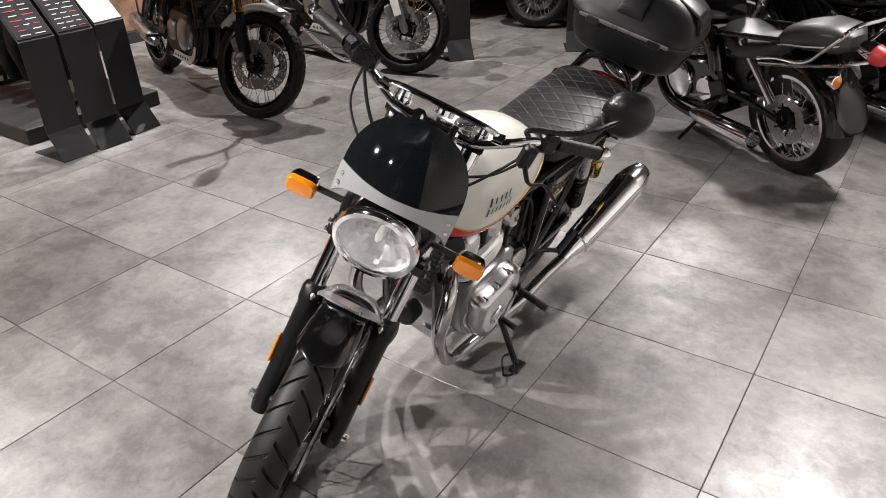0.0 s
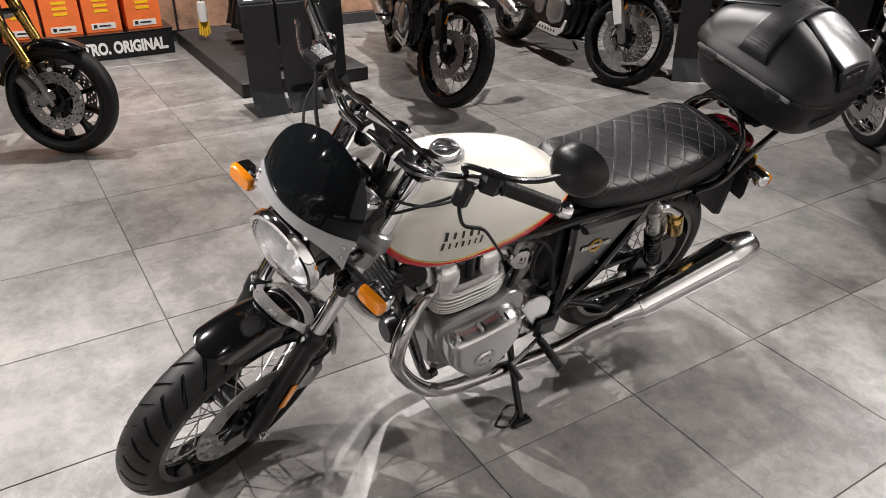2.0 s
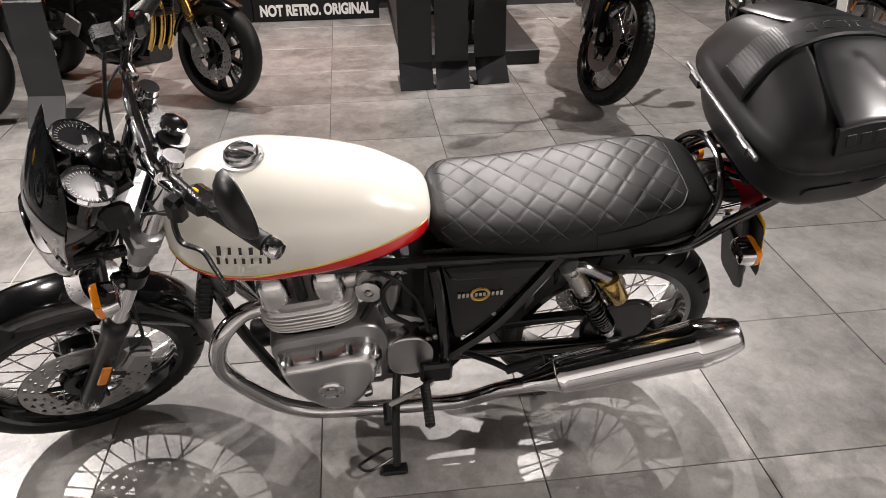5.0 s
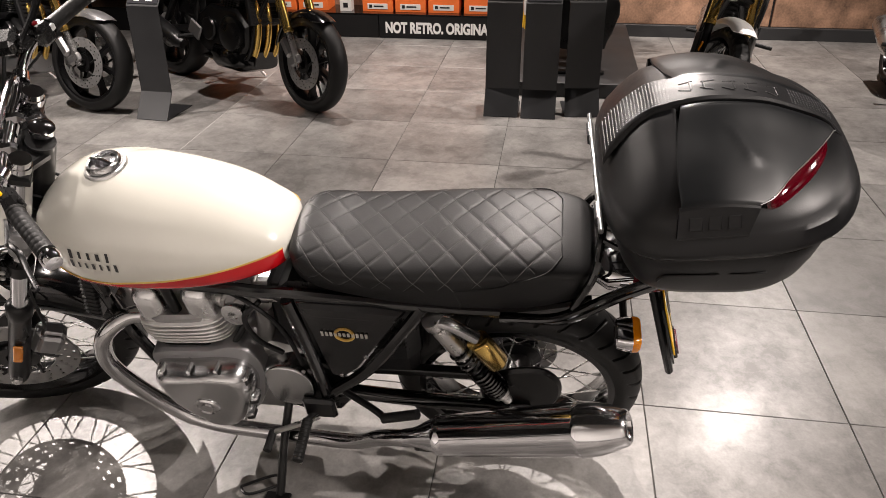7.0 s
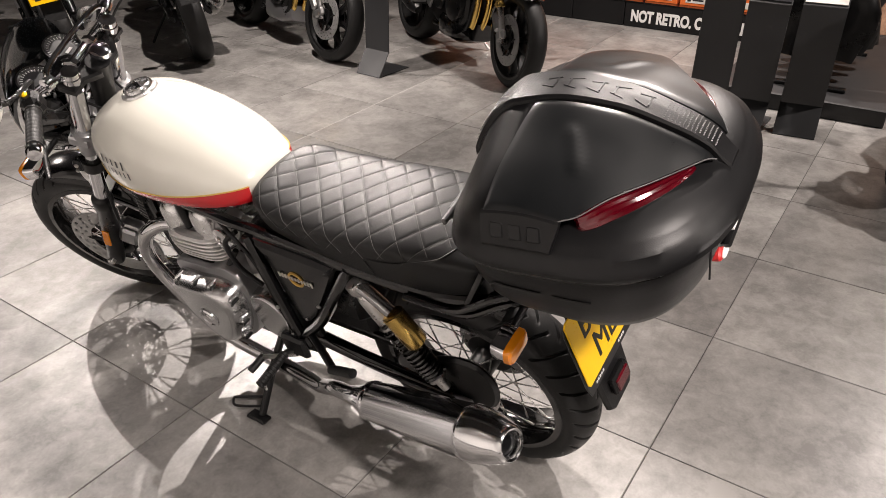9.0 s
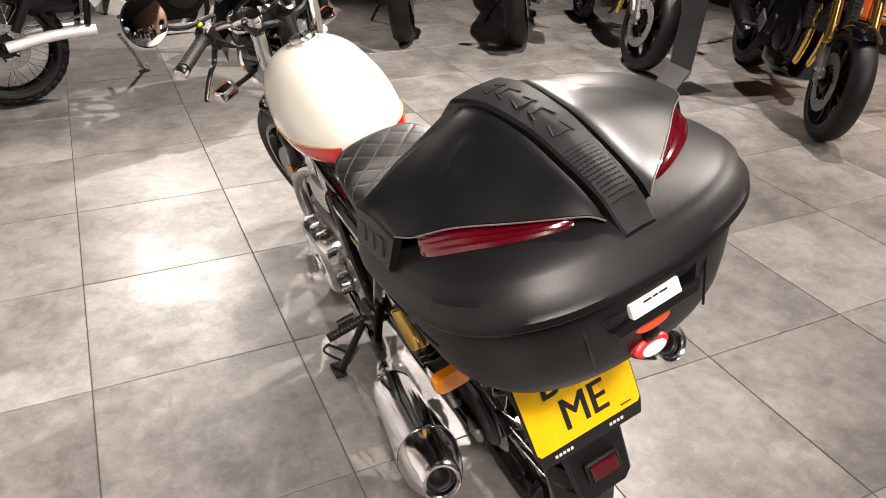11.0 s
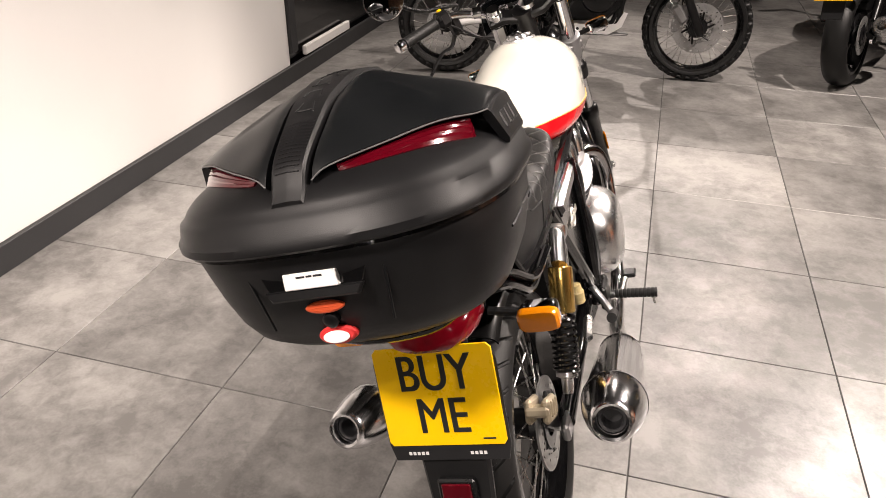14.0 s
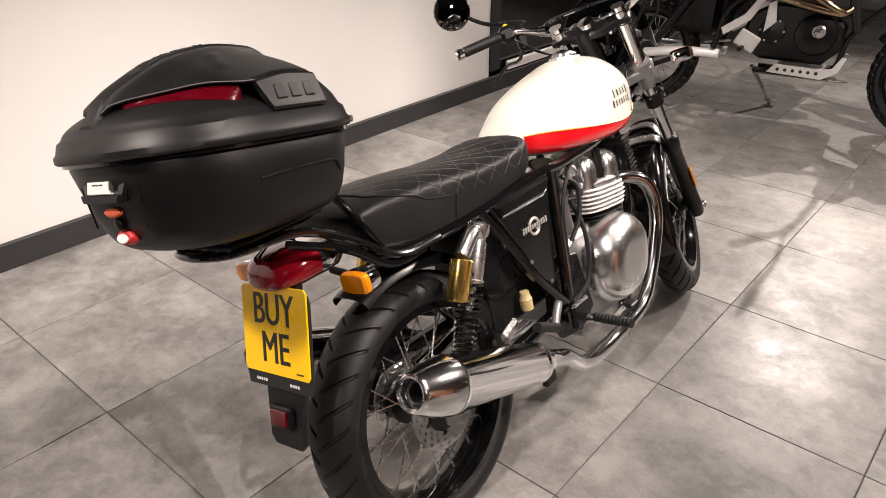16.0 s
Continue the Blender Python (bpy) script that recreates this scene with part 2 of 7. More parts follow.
TILE = tile_material()
JOINT_GLINT = material("pale_joint_filler", (0.34, 0.33, 0.315), 0.8, var=0.25, scale=30)
GROUT = material("grout", (0.085, 0.082, 0.078), 0.9, var=0.55, scale=0.9)
PLASTER = material("white_wall_paint", (0.655, 0.64, 0.62), 0.6, var=0.04, scale=1.5, fine=200, bump=0.05)
CHARCOAL = material("charcoal_paint", (0.018, 0.018, 0.019), 0.55, var=0.15, scale=3, bump=0.05)
CEIL = material("black_ceiling_paint", (0.03, 0.03, 0.031), 0.8, var=0.1, scale=2)
STONE = material("rust_stone_print", (0.26, 0.15, 0.095), 0.6, var=0.75, scale=7, fine=60, bump=0.2)
CREAM = material("cream_tank_enamel", (0.62, 0.606, 0.545), 0.22, var=0.015, scale=3, coat=0.6, rvar=0.02)
RED = material("red_tank_enamel", (0.50, 0.006, 0.010), 0.2, var=0.05, scale=5, coat=0.6, rvar=0.02)
GOLD_LINE = material("gold_pinstripe", (0.55, 0.34, 0.07), 0.3, var=0.05)
INK = material("black_print", (0.012, 0.012, 0.013), 0.4, var=0.05)
SILVER_INK = material("silver_badge", (0.62, 0.60, 0.55), 0.3, 0.7, var=0.08)
CHROME = material("chrome", (0.80, 0.80, 0.82), 0.07, 1.0, var=0.03, rvar=0.03)
STEEL = material("brushed_steel", (0.58, 0.57, 0.56), 0.28, 1.0, var=0.08, scale=14, rvar=0.06)
ALLOY = material("cast_alloy", (0.33, 0.327, 0.324), 0.36, 0.9, var=0.12, scale=18, bump=0.08)
POLISHED = material("polished_alloy", (0.60, 0.60, 0.605), 0.22, 1.0, var=0.06, scale=10, rvar=0.05)
CLUTCH = material("hand_polished_alloy", (0.70, 0.70, 0.70), 0.25, 1.0, var=0.05, scale=14, rvar=0.04)
END_CONE = material("smooth_bright_cone", (0.72, 0.72, 0.73), 0.15, 1.0, var=0.03, rvar=0.03)
PIPE = material("tempered_chrome_pipe", (0.52, 0.515, 0.52), 0.12, 1.0, var=0.12, scale=8, rvar=0.05)
GREY_ALLOY = material("smooth_grey_alloy", (0.34, 0.34, 0.345), 0.34, 0.85, var=0.08, scale=12)
DISC = material("ground_disc_steel", (0.33, 0.325, 0.32), 0.36, 0.65, var=0.15, scale=30)
LAMP_BOWL = material("bright_lamp_bowl", (0.62, 0.62, 0.63), 0.16, 0.55, var=0.1, scale=40)
BRIGHT_CAST = material("bright_cast_alloy", (0.68, 0.67, 0.66), 0.40, 0.45, var=0.08, scale=14)
BRIGHT = material("bright_satin_alloy", (0.74, 0.735, 0.73), 0.30, 0.9, var=0.06, scale=14)
BRONZE = material("heat_tinted_pipe", (0.40, 0.30, 0.19), 0.22, 1.0, var=0.15, scale=8)
GOLD = material("gold_anodised", (0.78, 0.52, 0.15), 0.24, 1.0, var=0.02, rvar=0.02)
BLACK = material("gloss_black_enamel", (0.003, 0.003, 0.0033), 0.12, var=0.1, coat=0.3, rvar=0.03)
SATIN = material("satin_black", (0.004, 0.004, 0.0043), 0.31, var=0.15, bump=0.04, ior=1.4)
CAST_BRONZE = material("pale_bronze_cast", (0.46, 0.39, 0.28), 0.42, 0.5, var=0.15, bump=0.05)
PANEL = material("satin_panel_paint", (0.005, 0.005, 0.0054), 0.20, var=0.08, fine=700, bump=0.02, coat=0.3, ior=1.45)
MATT = material("matt_black_plastic", (0.006, 0.006, 0.0065), 0.5, var=0.12, fine=600, bump=0.18, ior=1.38)
CASE = material("grained_case_plastic", (0.004, 0.004, 0.0045), 0.42, var=0.1, fine=900, bump=0.12, ior=1.38)
CASE_SMOOTH = material("smooth_case_panel", (0.003, 0.0036, 0.0042), 0.33, var=0.08, fine=500, bump=0.03, ior=1.52)
EDGE_GLINT = material("worn_plastic_edge", (0.10, 0.10, 0.10), 0.32, var=0.25, scale=30)
RUBBER = material("tyre_rubber", (0.006, 0.006, 0.006), 0.52, ior=1.38, var=0.2, scale=10, fine=200, bump=0.12)
VINYL = material("black_seat_vinyl", (0.005, 0.005, 0.0053), 0.46, var=0.12, fine=420, bump=0.2, ior=1.4)
LEATHER = material("soft_black_leather", (0.035, 0.034, 0.033), 0.42, var=0.15, fine=300, bump=0.15)
THREAD = material("grey_thread", (0.085, 0.084, 0.082), 0.7, var=0.2)
AMBER = material("amber_lens", (0.62, 0.19, 0.003), 0.15, var=0.08, coat=0.5, rvar=0.03)
TAIL_RED = material("red_tail_lens", (0.17, 0.002, 0.008), 0.12, var=0.25, scale=40, coat=0.7, rvar=0.03)
RED_LENS = material("red_lens", (0.060, 0.0008, 0.004), 0.12, var=0.2, scale=30, coat=0.7, rvar=0.03)
FLUID_POT = material("amber_fluid_pot", (0.42, 0.33, 0.16), 0.3, var=0.1)
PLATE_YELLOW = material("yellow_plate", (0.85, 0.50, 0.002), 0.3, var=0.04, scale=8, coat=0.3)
WHITE_PLASTIC = material("white_plastic", (0.75, 0.74, 0.72), 0.4, var=0.05)
SCREEN = material("smoked_screen", (0.016, 0.019, 0.021), 0.035, var=0.05, glass=0.75, rvar=0.02, ior=1.4)
CLEAR_BAND = material("frosted_screen_band", (0.34, 0.34, 0.345), 0.22, 0.35, var=0.06, rvar=0.03)
GLASS = material("clear_glass", (1, 1, 1), 0.02, var=0.0, glass=1.0, rvar=0.01, ior=1.18)
MIRROR = material("mirror_glass", (0.88, 0.89, 0.9), 0.015, 1.0, var=0.0, rvar=0.005)
DIAL = material("gauge_dial", (0.02, 0.02, 0.022), 0.3, var=0.1)
ORANGE = material("orange_carton", (0.78, 0.16, 0.03), 0.55, var=0.12, scale=9)
CARTON_WHITE = material("white_carton_print", (0.70, 0.68, 0.64), 0.55, var=0.08)
YELLOW_CLOTH = material("yellow_strap", (0.75, 0.44, 0.02), 0.7, var=0.15)
STAND_GREY = material("stand_powder_coat", (0.020, 0.0205, 0.022), 0.42, var=0.1, fine=500, bump=0.08)
PRINT_DARK = material("dark_info_print", (0.03, 0.03, 0.034), 0.22, var=0.2, coat=0.4)
PRINT_LIGHT = material("pale_print", (0.62, 0.62, 0.62), 0.4, var=0.1)
PRINT_RED = material("red_print", (0.55, 0.03, 0.03), 0.4, var=0.1)
BUTTON_RED = material("orange_red_plastic", (0.50, 0.07, 0.02), 0.35, var=0.08)
RED_PAINT = material("red_bodywork", (0.30, 0.012, 0.02), 0.2, var=0.1, coat=0.5)

# ---- room ----
T = 0.6
X_WHITE, X_STONE, Y_FAR, Y_NEAR = 2.33, -4.78, 8.4, -7.2


def structure(ob, label, category):
    return tagged(ob, label, category, kind="structure")


floor = structure(Geo().box(((X_WHITE + X_STONE) / 2, (Y_FAR + Y_NEAR) / 2, -0.104), (X_WHITE - X_STONE + 0.8, Y_FAR - Y_NEAR + 0.8, 0.2), 0.001).put("floor", GROUT), "large grey porcelain tile floor with thin dark joints", "floor")
ceiling = structure(Geo().box(((X_WHITE + X_STONE) / 2, (Y_FAR + Y_NEAR) / 2, CEILING + 0.1), (X_WHITE - X_STONE + 0.8, Y_FAR - Y_NEAR + 0.8, 0.2), 0.001).put("ceiling", CEIL), "dark painted showroom ceiling", "ceiling")
wall_white = structure(Geo().box((X_WHITE + 0.1, 2.95 - 0.0, CEILING / 2), (0.2, 10.24, CEILING), 0.002).put("wall_white", PLASTER), "smooth white painted wall above a charcoal skirting", "wall")
wall_stone = structure(Geo().box((X_STONE - 0.1, (Y_FAR + Y_NEAR) / 2, CEILING / 2), (0.2, Y_FAR - Y_NEAR + 0.4, CEILING), 0.002).put("wall_stone", CHARCOAL), "charcoal display wall behind stone-print panels", "wall")
wall_far = structure(Geo().box(((X_WHITE + X_STONE) / 2, Y_FAR + 0.1, CEILING / 2), (X_WHITE - X_STONE, 0.2, CEILING), 0.002).put("wall_far", CHARCOAL), "plain charcoal end wall", "wall")
wall_near = structure(Geo().box(((X_WHITE + X_STONE) / 2, Y_NEAR - 0.1, CEILING / 2), (X_WHITE - X_STONE, 0.2, CEILING), 0.002).put("wall_near", PLASTER), "plain pale end wall", "wall")
skirting = structure(Geo().box((X_WHITE - 0.0125, 1.9, 0.055), (0.025, 12.6, 0.11), 0.003).put("baseboard", CHARCOAL), "charcoal skirting along the white wall", "skirting")
# dark glazed recess at the end of the white wall
recess = structure(Geo().box((X_WHITE + 0.13, -4.7, CEILING / 2), (0.2, 5.0, CEILING), 0.002).put("wall_dark_panel", BLACK), "glossy black panelled end of the wall", "wall")
structure(Geo().box((X_WHITE + 0.01, -2.22, CEILING / 2 + 0.09), (0.06, 0.09, CEILING - 0.18), 0.004).put("door_frame", CHARCOAL), "charcoal frame post of a dark glazed opening", "door frame")
threshold = structure(Geo().box((X_WHITE - 0.005, -2.75, 0.15), (0.03, 0.75, 0.06), 0.004).put("trim", PLASTER), "pale threshold strip under the dark opening", "trim")

# stone-print wall panels and the black display plinth with its slogan
STONE_Y = [(0.52, 2.6), (2.62, 4.7), (4.72, 6.8), (-1.4, 0.5), (-3.5, -1.42)]
for lo, hi in STONE_Y:
    panel = Geo().box((X_STONE + 0.015, (lo + hi) / 2, 1.7), (0.03, hi - lo, 3.2), 0.003).put("stone_print_panel", STONE)
    tagged(panel, "wall panel printed with rough rust-brown stone", "wall panel", "stone-print wall panels", "structure")
structure(Geo().box((X_STONE + 0.05, 3.9, 0.05), (0.04, 6.7, 0.10), 0.003).put("trim_stone_base", CHARCOAL), "black base strip under the stone-print wall", "skirting")

# ---- motorcycle building blocks (x ahead, y to the bike's left, z up) ----
def tyre_geo(c, r_out, r_rim, width, tread, seg=180, across=20):
    g = Geo()
    across = 44 if seg > 300 else across
    rc = r_rim + 0.42 * (r_out - r_rim)
    rings = []
    for i in range(seg):
        a = math.tau * i / seg
        ring = []
        for j in range(across + 1):
            phi = radians(-128 + 256 * j / across)
            s = math.sin(phi)
            y, r = width / 2 * s, rc + (r_out - rc) * math.cos(phi)
            down, skew = 0.0, 0.0
            if tread == "road":
                skew = 0.95 * min(1.0, abs(phi) / radians(78)) / 32
            if abs(phi) < radians(78):
                w = phi / radians(78)
                if tread == "road":
                    p = (i * 32 / seg + (0.5 if w > 0 else 0)) % 1
                    if 0.06 < abs(w) < 0.90 and p < 0.145:
                        down = 0.0065
                elif tread == "knob":
                    row = int((w + 1) * 2.5)
                    p = (i * 34 / seg + 0.5 * (row % 2)) % 1
                    q = ((w + 1) * 2.5) % 1
                    if p > 0.62 or q < 0.14:
                        down = 0.011
                elif tread == "trail":
                    row = int((w + 1) * 2)
                    p = (i * 40 / seg + 0.5 * (row % 2) + 0.2 * abs(w)) % 1
                    if p > 0.80 or ((w + 1) * 2) % 1 < 0.1:
                        down = 0.006
            n_y, n_r = s / (width / 2), math.cos(phi) / max(1e-4, r_out - rc)
            ln = math.hypot(n_y, n_r)
            y, r = y - down * n_y / ln, r - down * n_r / ln
            b = a - math.tau * skew
            ring.append((c[0] + r * math.cos(b), c[1] + y, c[2] + r * math.sin(b)))
        rings.append(ring)
    rings.append(rings[0])
    return g.loft(rings, caps=False, closed=False)


def ring_profile(g, c, rows, n=64):
    """A closed ring turned round the wheel's axis from (radius, across) rows."""
    rings = []
    for i in range(n + 1):
        a = math.tau * i / n
        rings.append([(c[0] + r * math.cos(a), c[1] + y, c[2] + r * math.sin(a)) for r, y in rows])
    return g.loft(rings, caps=False)


def disc_geo(c, y, r_in, r_out, thick=0.005, n=120):
    """A brake disc with drilled rows."""
    g = Geo()
    m = 7
    for side in (-1, 1):
        verts = [(c[0] + (r_in + (r_out - r_in) * k / m) * math.cos(math.tau * i / n), c[1] + y + side * thick / 2, c[2] + (r_in + (r_out - r_in) * k / m) * math.sin(math.tau * i / n)) for i in range(n) for k in range(m + 1)]
        faces = []
        for i in range(n):
            for k in range(m):
                if (k in (1, 3, 5)) and (i + k * 2) % 6 < 2:
                    continue
                a, b = i * (m + 1) + k, ((i + 1) % n) * (m + 1) + k
                faces.append((a, b, b + 1, a + 1)[::-side])
        g.add(verts, faces)
    for r in (r_in, r_out):
        ring_profile(g, c, [(r - 0.0004, y - thick / 2), (r + 0.0004, y - thick / 2), (r + 0.0004, y + thick / 2), (r - 0.0004, y + thick / 2)], n)
    return g


def wheel(parent, name, c, r_out, r_rim, width, style, m=None, tread="road", rim=BLACK, hub=SATIN, discs=(), seg=180, spoke_mat=STEEL, label=""):
    c = Vector(c)
    wide = width * 0.42
    body = Geo().lathe([(0.012, -0.085), (0.02, -0.085), (0.024, -0.06), (0.062, -0.055), (0.064, -0.042), (0.036, -0.034), (0.034, 0.034), (0.064, 0.042), (0.062, 0.055), (0.024, 0.06), (0.02, 0.085), (0.012, 0.085)], c, (0, 1, 0), 28)
    body = body.put(name, hub, parent, label, m)
    tyre_geo(c, r_out, r_rim, width, tread, seg).put("tyre", RUBBER, body, "", m, smooth=50)
    r = r_rim
    ring_profile(Geo(), c, [(r + 0.010, -wide), (r + 0.012, -wide - 0.003), (r - 0.004, -wide - 0.004), (r - 0.010, -wide * 0.75), (r - 0.020, -wide * 0.4), (r - 0.022, 0), (r - 0.020, wide * 0.4), (r - 0.010, wide * 0.75), (r - 0.004, wide + 0.004), (r + 0.012, wide + 0.003), (r + 0.010, wide), (r - 0.002, wide * 0.6), (r - 0.002, -wide * 0.6)]).put("rim", rim, body, "", m)
    base = m if m else Matrix()
    if style == "wire":
        first, count = None, 36
        for i in range(count):
            side = 1 if i % 2 else -1
            a = math.tau * i / count
            b = a + (0.62 if (i // 2) % 2 else -0.62)
            p = c + Vector((0.060 * math.cos(b), side * 0.049, 0.060 * math.sin(b)))
            q = c + Vector(((r - 0.018) * math.cos(a), side * 0.010, (r - 0.018) * math.sin(a)))
            if not first:
                length = (q - p).length
                first = Geo().tube([(0, 0, 0), (0, 0, length * 0.86), (0, 0, length * 0.865), (0, 0, length)], lambda u: 0.0019 if u < 0.5 else 0.0032, 6).put("spoke", spoke_mat, body)
                first.matrix_basis = base @ aim_z(p, q)
            else:
                again(first, base @ aim_z(p, q))
    else:
        first, count = None, style
        for i in range(count):
            turn = Matrix.Translation(c) @ Matrix.Rotation(math.tau * i / count, 4, "Y")
            if not first:
                arm = Geo()
                rows = []
                for d, w, t in ((0.045, 0.016, 0.030), (0.09, 0.012, 0.024), (r - 0.06, 0.010, 0.022), (r - 0.014, 0.017, 0.030)):
                    rows.append([(-w, -t, d), (w, -t, d), (w + 0.002, 0, d), (w, t, d), (-w, t, d), (-w - 0.002, 0, d)])
                arm.loft(rows)
                first = arm.put("wheel_spoke", rim, body)
                first.matrix_basis = base @ turn
            else:
                again(first, base @ turn)
    for y, r_in, r_disc in discs:
        disc_geo(c, y, r_in, r_disc).put("brake_disc", DISC, body, "drilled steel brake disc", m)
        carrier = Geo()
        side = 1 if y > 0 else -1
        ring_profile(carrier, c, [(0.03, y - 0.006), (0.056, y - 0.006), (0.056, y + 0.004), (0.03, y + 0.004)], 32)
        carrier.put("disc_carrier", hub, body, "", m)
        first = None
        for i in range(6):
            turn = Matrix.Translation(c) @ Matrix.Rotation(math.tau * i / 6, 4, "Y")
            if not first:
                first = Geo().tube([Vector((0.05, y - side * 0.006, 0)), Vector(((r_in + 0.008) * math.cos(0.3), y, (r_in + 0.008) * math.sin(0.3)))], 0.007, 6).put("carrier_arm", hub, body)
                first.matrix_basis = base @ turn
            else:
                again(first, base @ turn)
    return body


def indicator(parent, at, out, m=None, face=1):
    """A rectangular amber lamp on a chrome body: at the lamp's centre, out along its stem back to the bike."""
    at, out = Vector(at), Vector(out)
    body = Geo()
    rings = []
    for x, s in ((-0.030, 0.55), (-0.026, 0.86), (-0.010, 0.98), (0.004, 1.0)):
        rings.append([(at.x + face * x, at.y + px * s, at.z + pz * s) for px, pz in ellipse(0, 0, 0.036, 0.021, 20, 4.5)])
    if face < 0:
        rings = [ring[::-1] for ring in rings]
    body.loft(rings)
    shell = body.put("indicator", CHROME, parent, "chrome indicator with an amber lens", m)
    lens = Geo()
    rings = []
    for x, s in ((0.004, 1.0), (0.015, 0.98), (0.020, 0.86), (0.021, 0.5)):
        rings.append([(at.x + face * x, at.y + px * s, at.z + pz * s) for px, pz in ellipse(0, 0, 0.0365, 0.0215, 20, 4.5)])
    if face < 0:
        rings = [ring[::-1] for ring in rings]
    lens.loft(rings).put("lens", AMBER, shell, "amber ribbed lens", m)
    Geo().tube([at + Vector((-0.01 * face, 0, 0)), at + out], 0.008, 10).put("indicator_stem", MATT, shell, "", m)
    return shell


def bolt(parent, at, axis, r=0.006, h=0.004, mat=None, m=None):
    return Geo().lathe([(r * 0.6, 0), (r, 0), (r, h), (r * 0.8, h + 0.0015), (0.001, h + 0.0015)], at, axis, 8).put("bolt", mat if mat else STEEL, parent, "", m)


# ---- the cream motorcycle ----
BIKE = pose(0.18, 0.79, 0.002, -16.8, 0, -88.8)
moto = thing("motorcycle", BIKE, "cream and black retro twin motorcycle leaning on its side stand", "motorcycle")
HEAD = Vector((1.01, 0, 1.145))
STEER = Matrix.Translation(HEAD) @ Matrix.Rotation(radians(19.5), 4, Vector((-0.407, 0, 0.914))) @ Matrix.Translation(-HEAD)
FRONT, REAR = (1.395, 0, 0.315), (-0.02, 0, 0.318)

wheel(moto, "front_wheel", FRONT, 0.318, 0.236, 0.104, "wire", STEER, "road", discs=[(0.066, 0.095, 0.158)], seg=640, label="wire-spoked front wheel with a black rim")
rear_wheel = wheel(moto, "rear_wheel", REAR, 0.320, 0.238, 0.134, "wire", None, "road", discs=[(-0.070, 0.060, 0.104)], seg=640, label="wire-spoked rear wheel with a black rim")
ring_profile(Geo(), Vector(REAR), [(0.045, 0.070), (0.085, 0.070), (0.092, 0.073), (0.085, 0.077), (0.045, 0.077)], 48).put("sprocket", STEEL, rear_wheel)

# fork
fork_way = Vector((-0.447, 0, 0.894))
foot = Vector((1.392, 0, 0.305))
for side in (1, -1):
    y = Vector((0, side * 0.100, 0))
    Geo().tube([foot + y + fork_way * 0.30, foot + y + fork_way * 0.86], 0.0205, 18).put("fork_tube", CHROME, moto, "polished chrome fork tube", STEER)
    slider = Geo().lathe([(0.012, -0.045), (0.024, -0.040), (0.029, -0.01), (0.028, 0.03), (0.0265, 0.10), (0.027, 0.28), (0.031, 0.29), (0.032, 0.325), (0.028, 0.335), (0.021, 0.34)], foot + y, fork_way, 20)
    slider = slider.put("fork_slider", SATIN, moto, "satin black fork leg", STEER)
    Geo().lathe([(0.006, 0), (0.013, 0), (0.013, 0.018), (0.008, 0.022)], foot + y + Vector((0.004, side * 0.020, -0.005)), (0, side, 0), 12).put("axle_nut", STEEL, slider, "", STEER)
    rot = fork_way.to_track_quat("Z", "Y").to_matrix().to_4x4()
    Geo().box(foot + y + fork_way * 0.135 + Vector((0, side * 0.030, 0)), (0.007, 0.024, 0.080), 0.003, rot).put("reflector", AMBER, slider, "amber side reflector", STEER)
    Geo().lathe([(0.021, 0), (0.0235, 0.002), (0.0240, 0.15), (0.021, 0.152)], foot + y + fork_way * 0.650, fork_way, 20).put("fork_shroud", CHROME, moto, "bright silver fork cover", STEER)
    Geo().lathe([(0.021, -0.060), (0.024, -0.058), (0.031, -0.008), (0.034, 0.0), (0.034, 0.036), (0.028, 0.040)], foot + y + fork_way * 0.612, fork_way, 20).put("yoke_clamp", GREY_ALLOY, moto, "silver cast fork clamp", STEER)
    clamp = Geo().lathe([(0.021, 0), (0.030, 0.002), (0.031, 0.042), (0.021, 0.044)], foot + y + fork_way * 0.478, fork_way, 18).put("lamp_clamp", SATIN, moto, "black clamp of lamp and indicator", STEER)
    Geo().box(foot + y + fork_way * 0.500 + Vector((0.030, side * 0.012, 0.008)), (0.030, 0.036, 0.042), 0.008).put("clamp_lug", SATIN, clamp, "", STEER)
    for up in (-0.010, 0.012):
        bolt(clamp, foot + y + fork_way * (0.500 + up) + Vector((0.030, side * 0.030, 0.008)), (0, side, 0), 0.006, 0.004, STEEL, STEER)
# yokes
lower = Geo().slab([(-0.05, -0.06), (-0.02, -0.132), (0.03, -0.135), (0.045, -0.06), (0.045, 0.06), (0.03, 0.135), (-0.02, 0.132), (-0.05, 0.06)], 0, 0.035, Matrix.Translation(foot + fork_way * 0.60) @ Matrix.Rotation(radians(-26.5), 4, "Y"), 0.006)
lower.put("lower_yoke", GREY_ALLOY, moto, "silver cast lower yoke", STEER)
upper = Geo().slab([(-0.05, -0.04), (-0.022, -0.080), (-0.022, -0.126), (0.024, -0.126), (0.024, -0.080), (0.016, -0.04), (0.016, 0.04), (0.024, 0.080), (0.024, 0.126), (-0.022, 0.126), (-0.022, 0.080), (-0.05, 0.04)], 0, 0.026, Matrix.Translation(foot + fork_way * 0.80) @ Matrix.Rotation(radians(-26.5), 4, "Y"), 0.006)
upper.put("upper_yoke", SATIN, moto, "black cast top yoke", STEER)
for side in (1, -1):
    Geo().lathe([(0.023, 0), (0.023, 0.012), (0.016, 0.018), (0.014, 0.026)], foot + Vector((0, side * 0.1, 0)) + fork_way * 0.832, fork_way, 16).put("fork_cap", CHROME, moto, "", STEER)
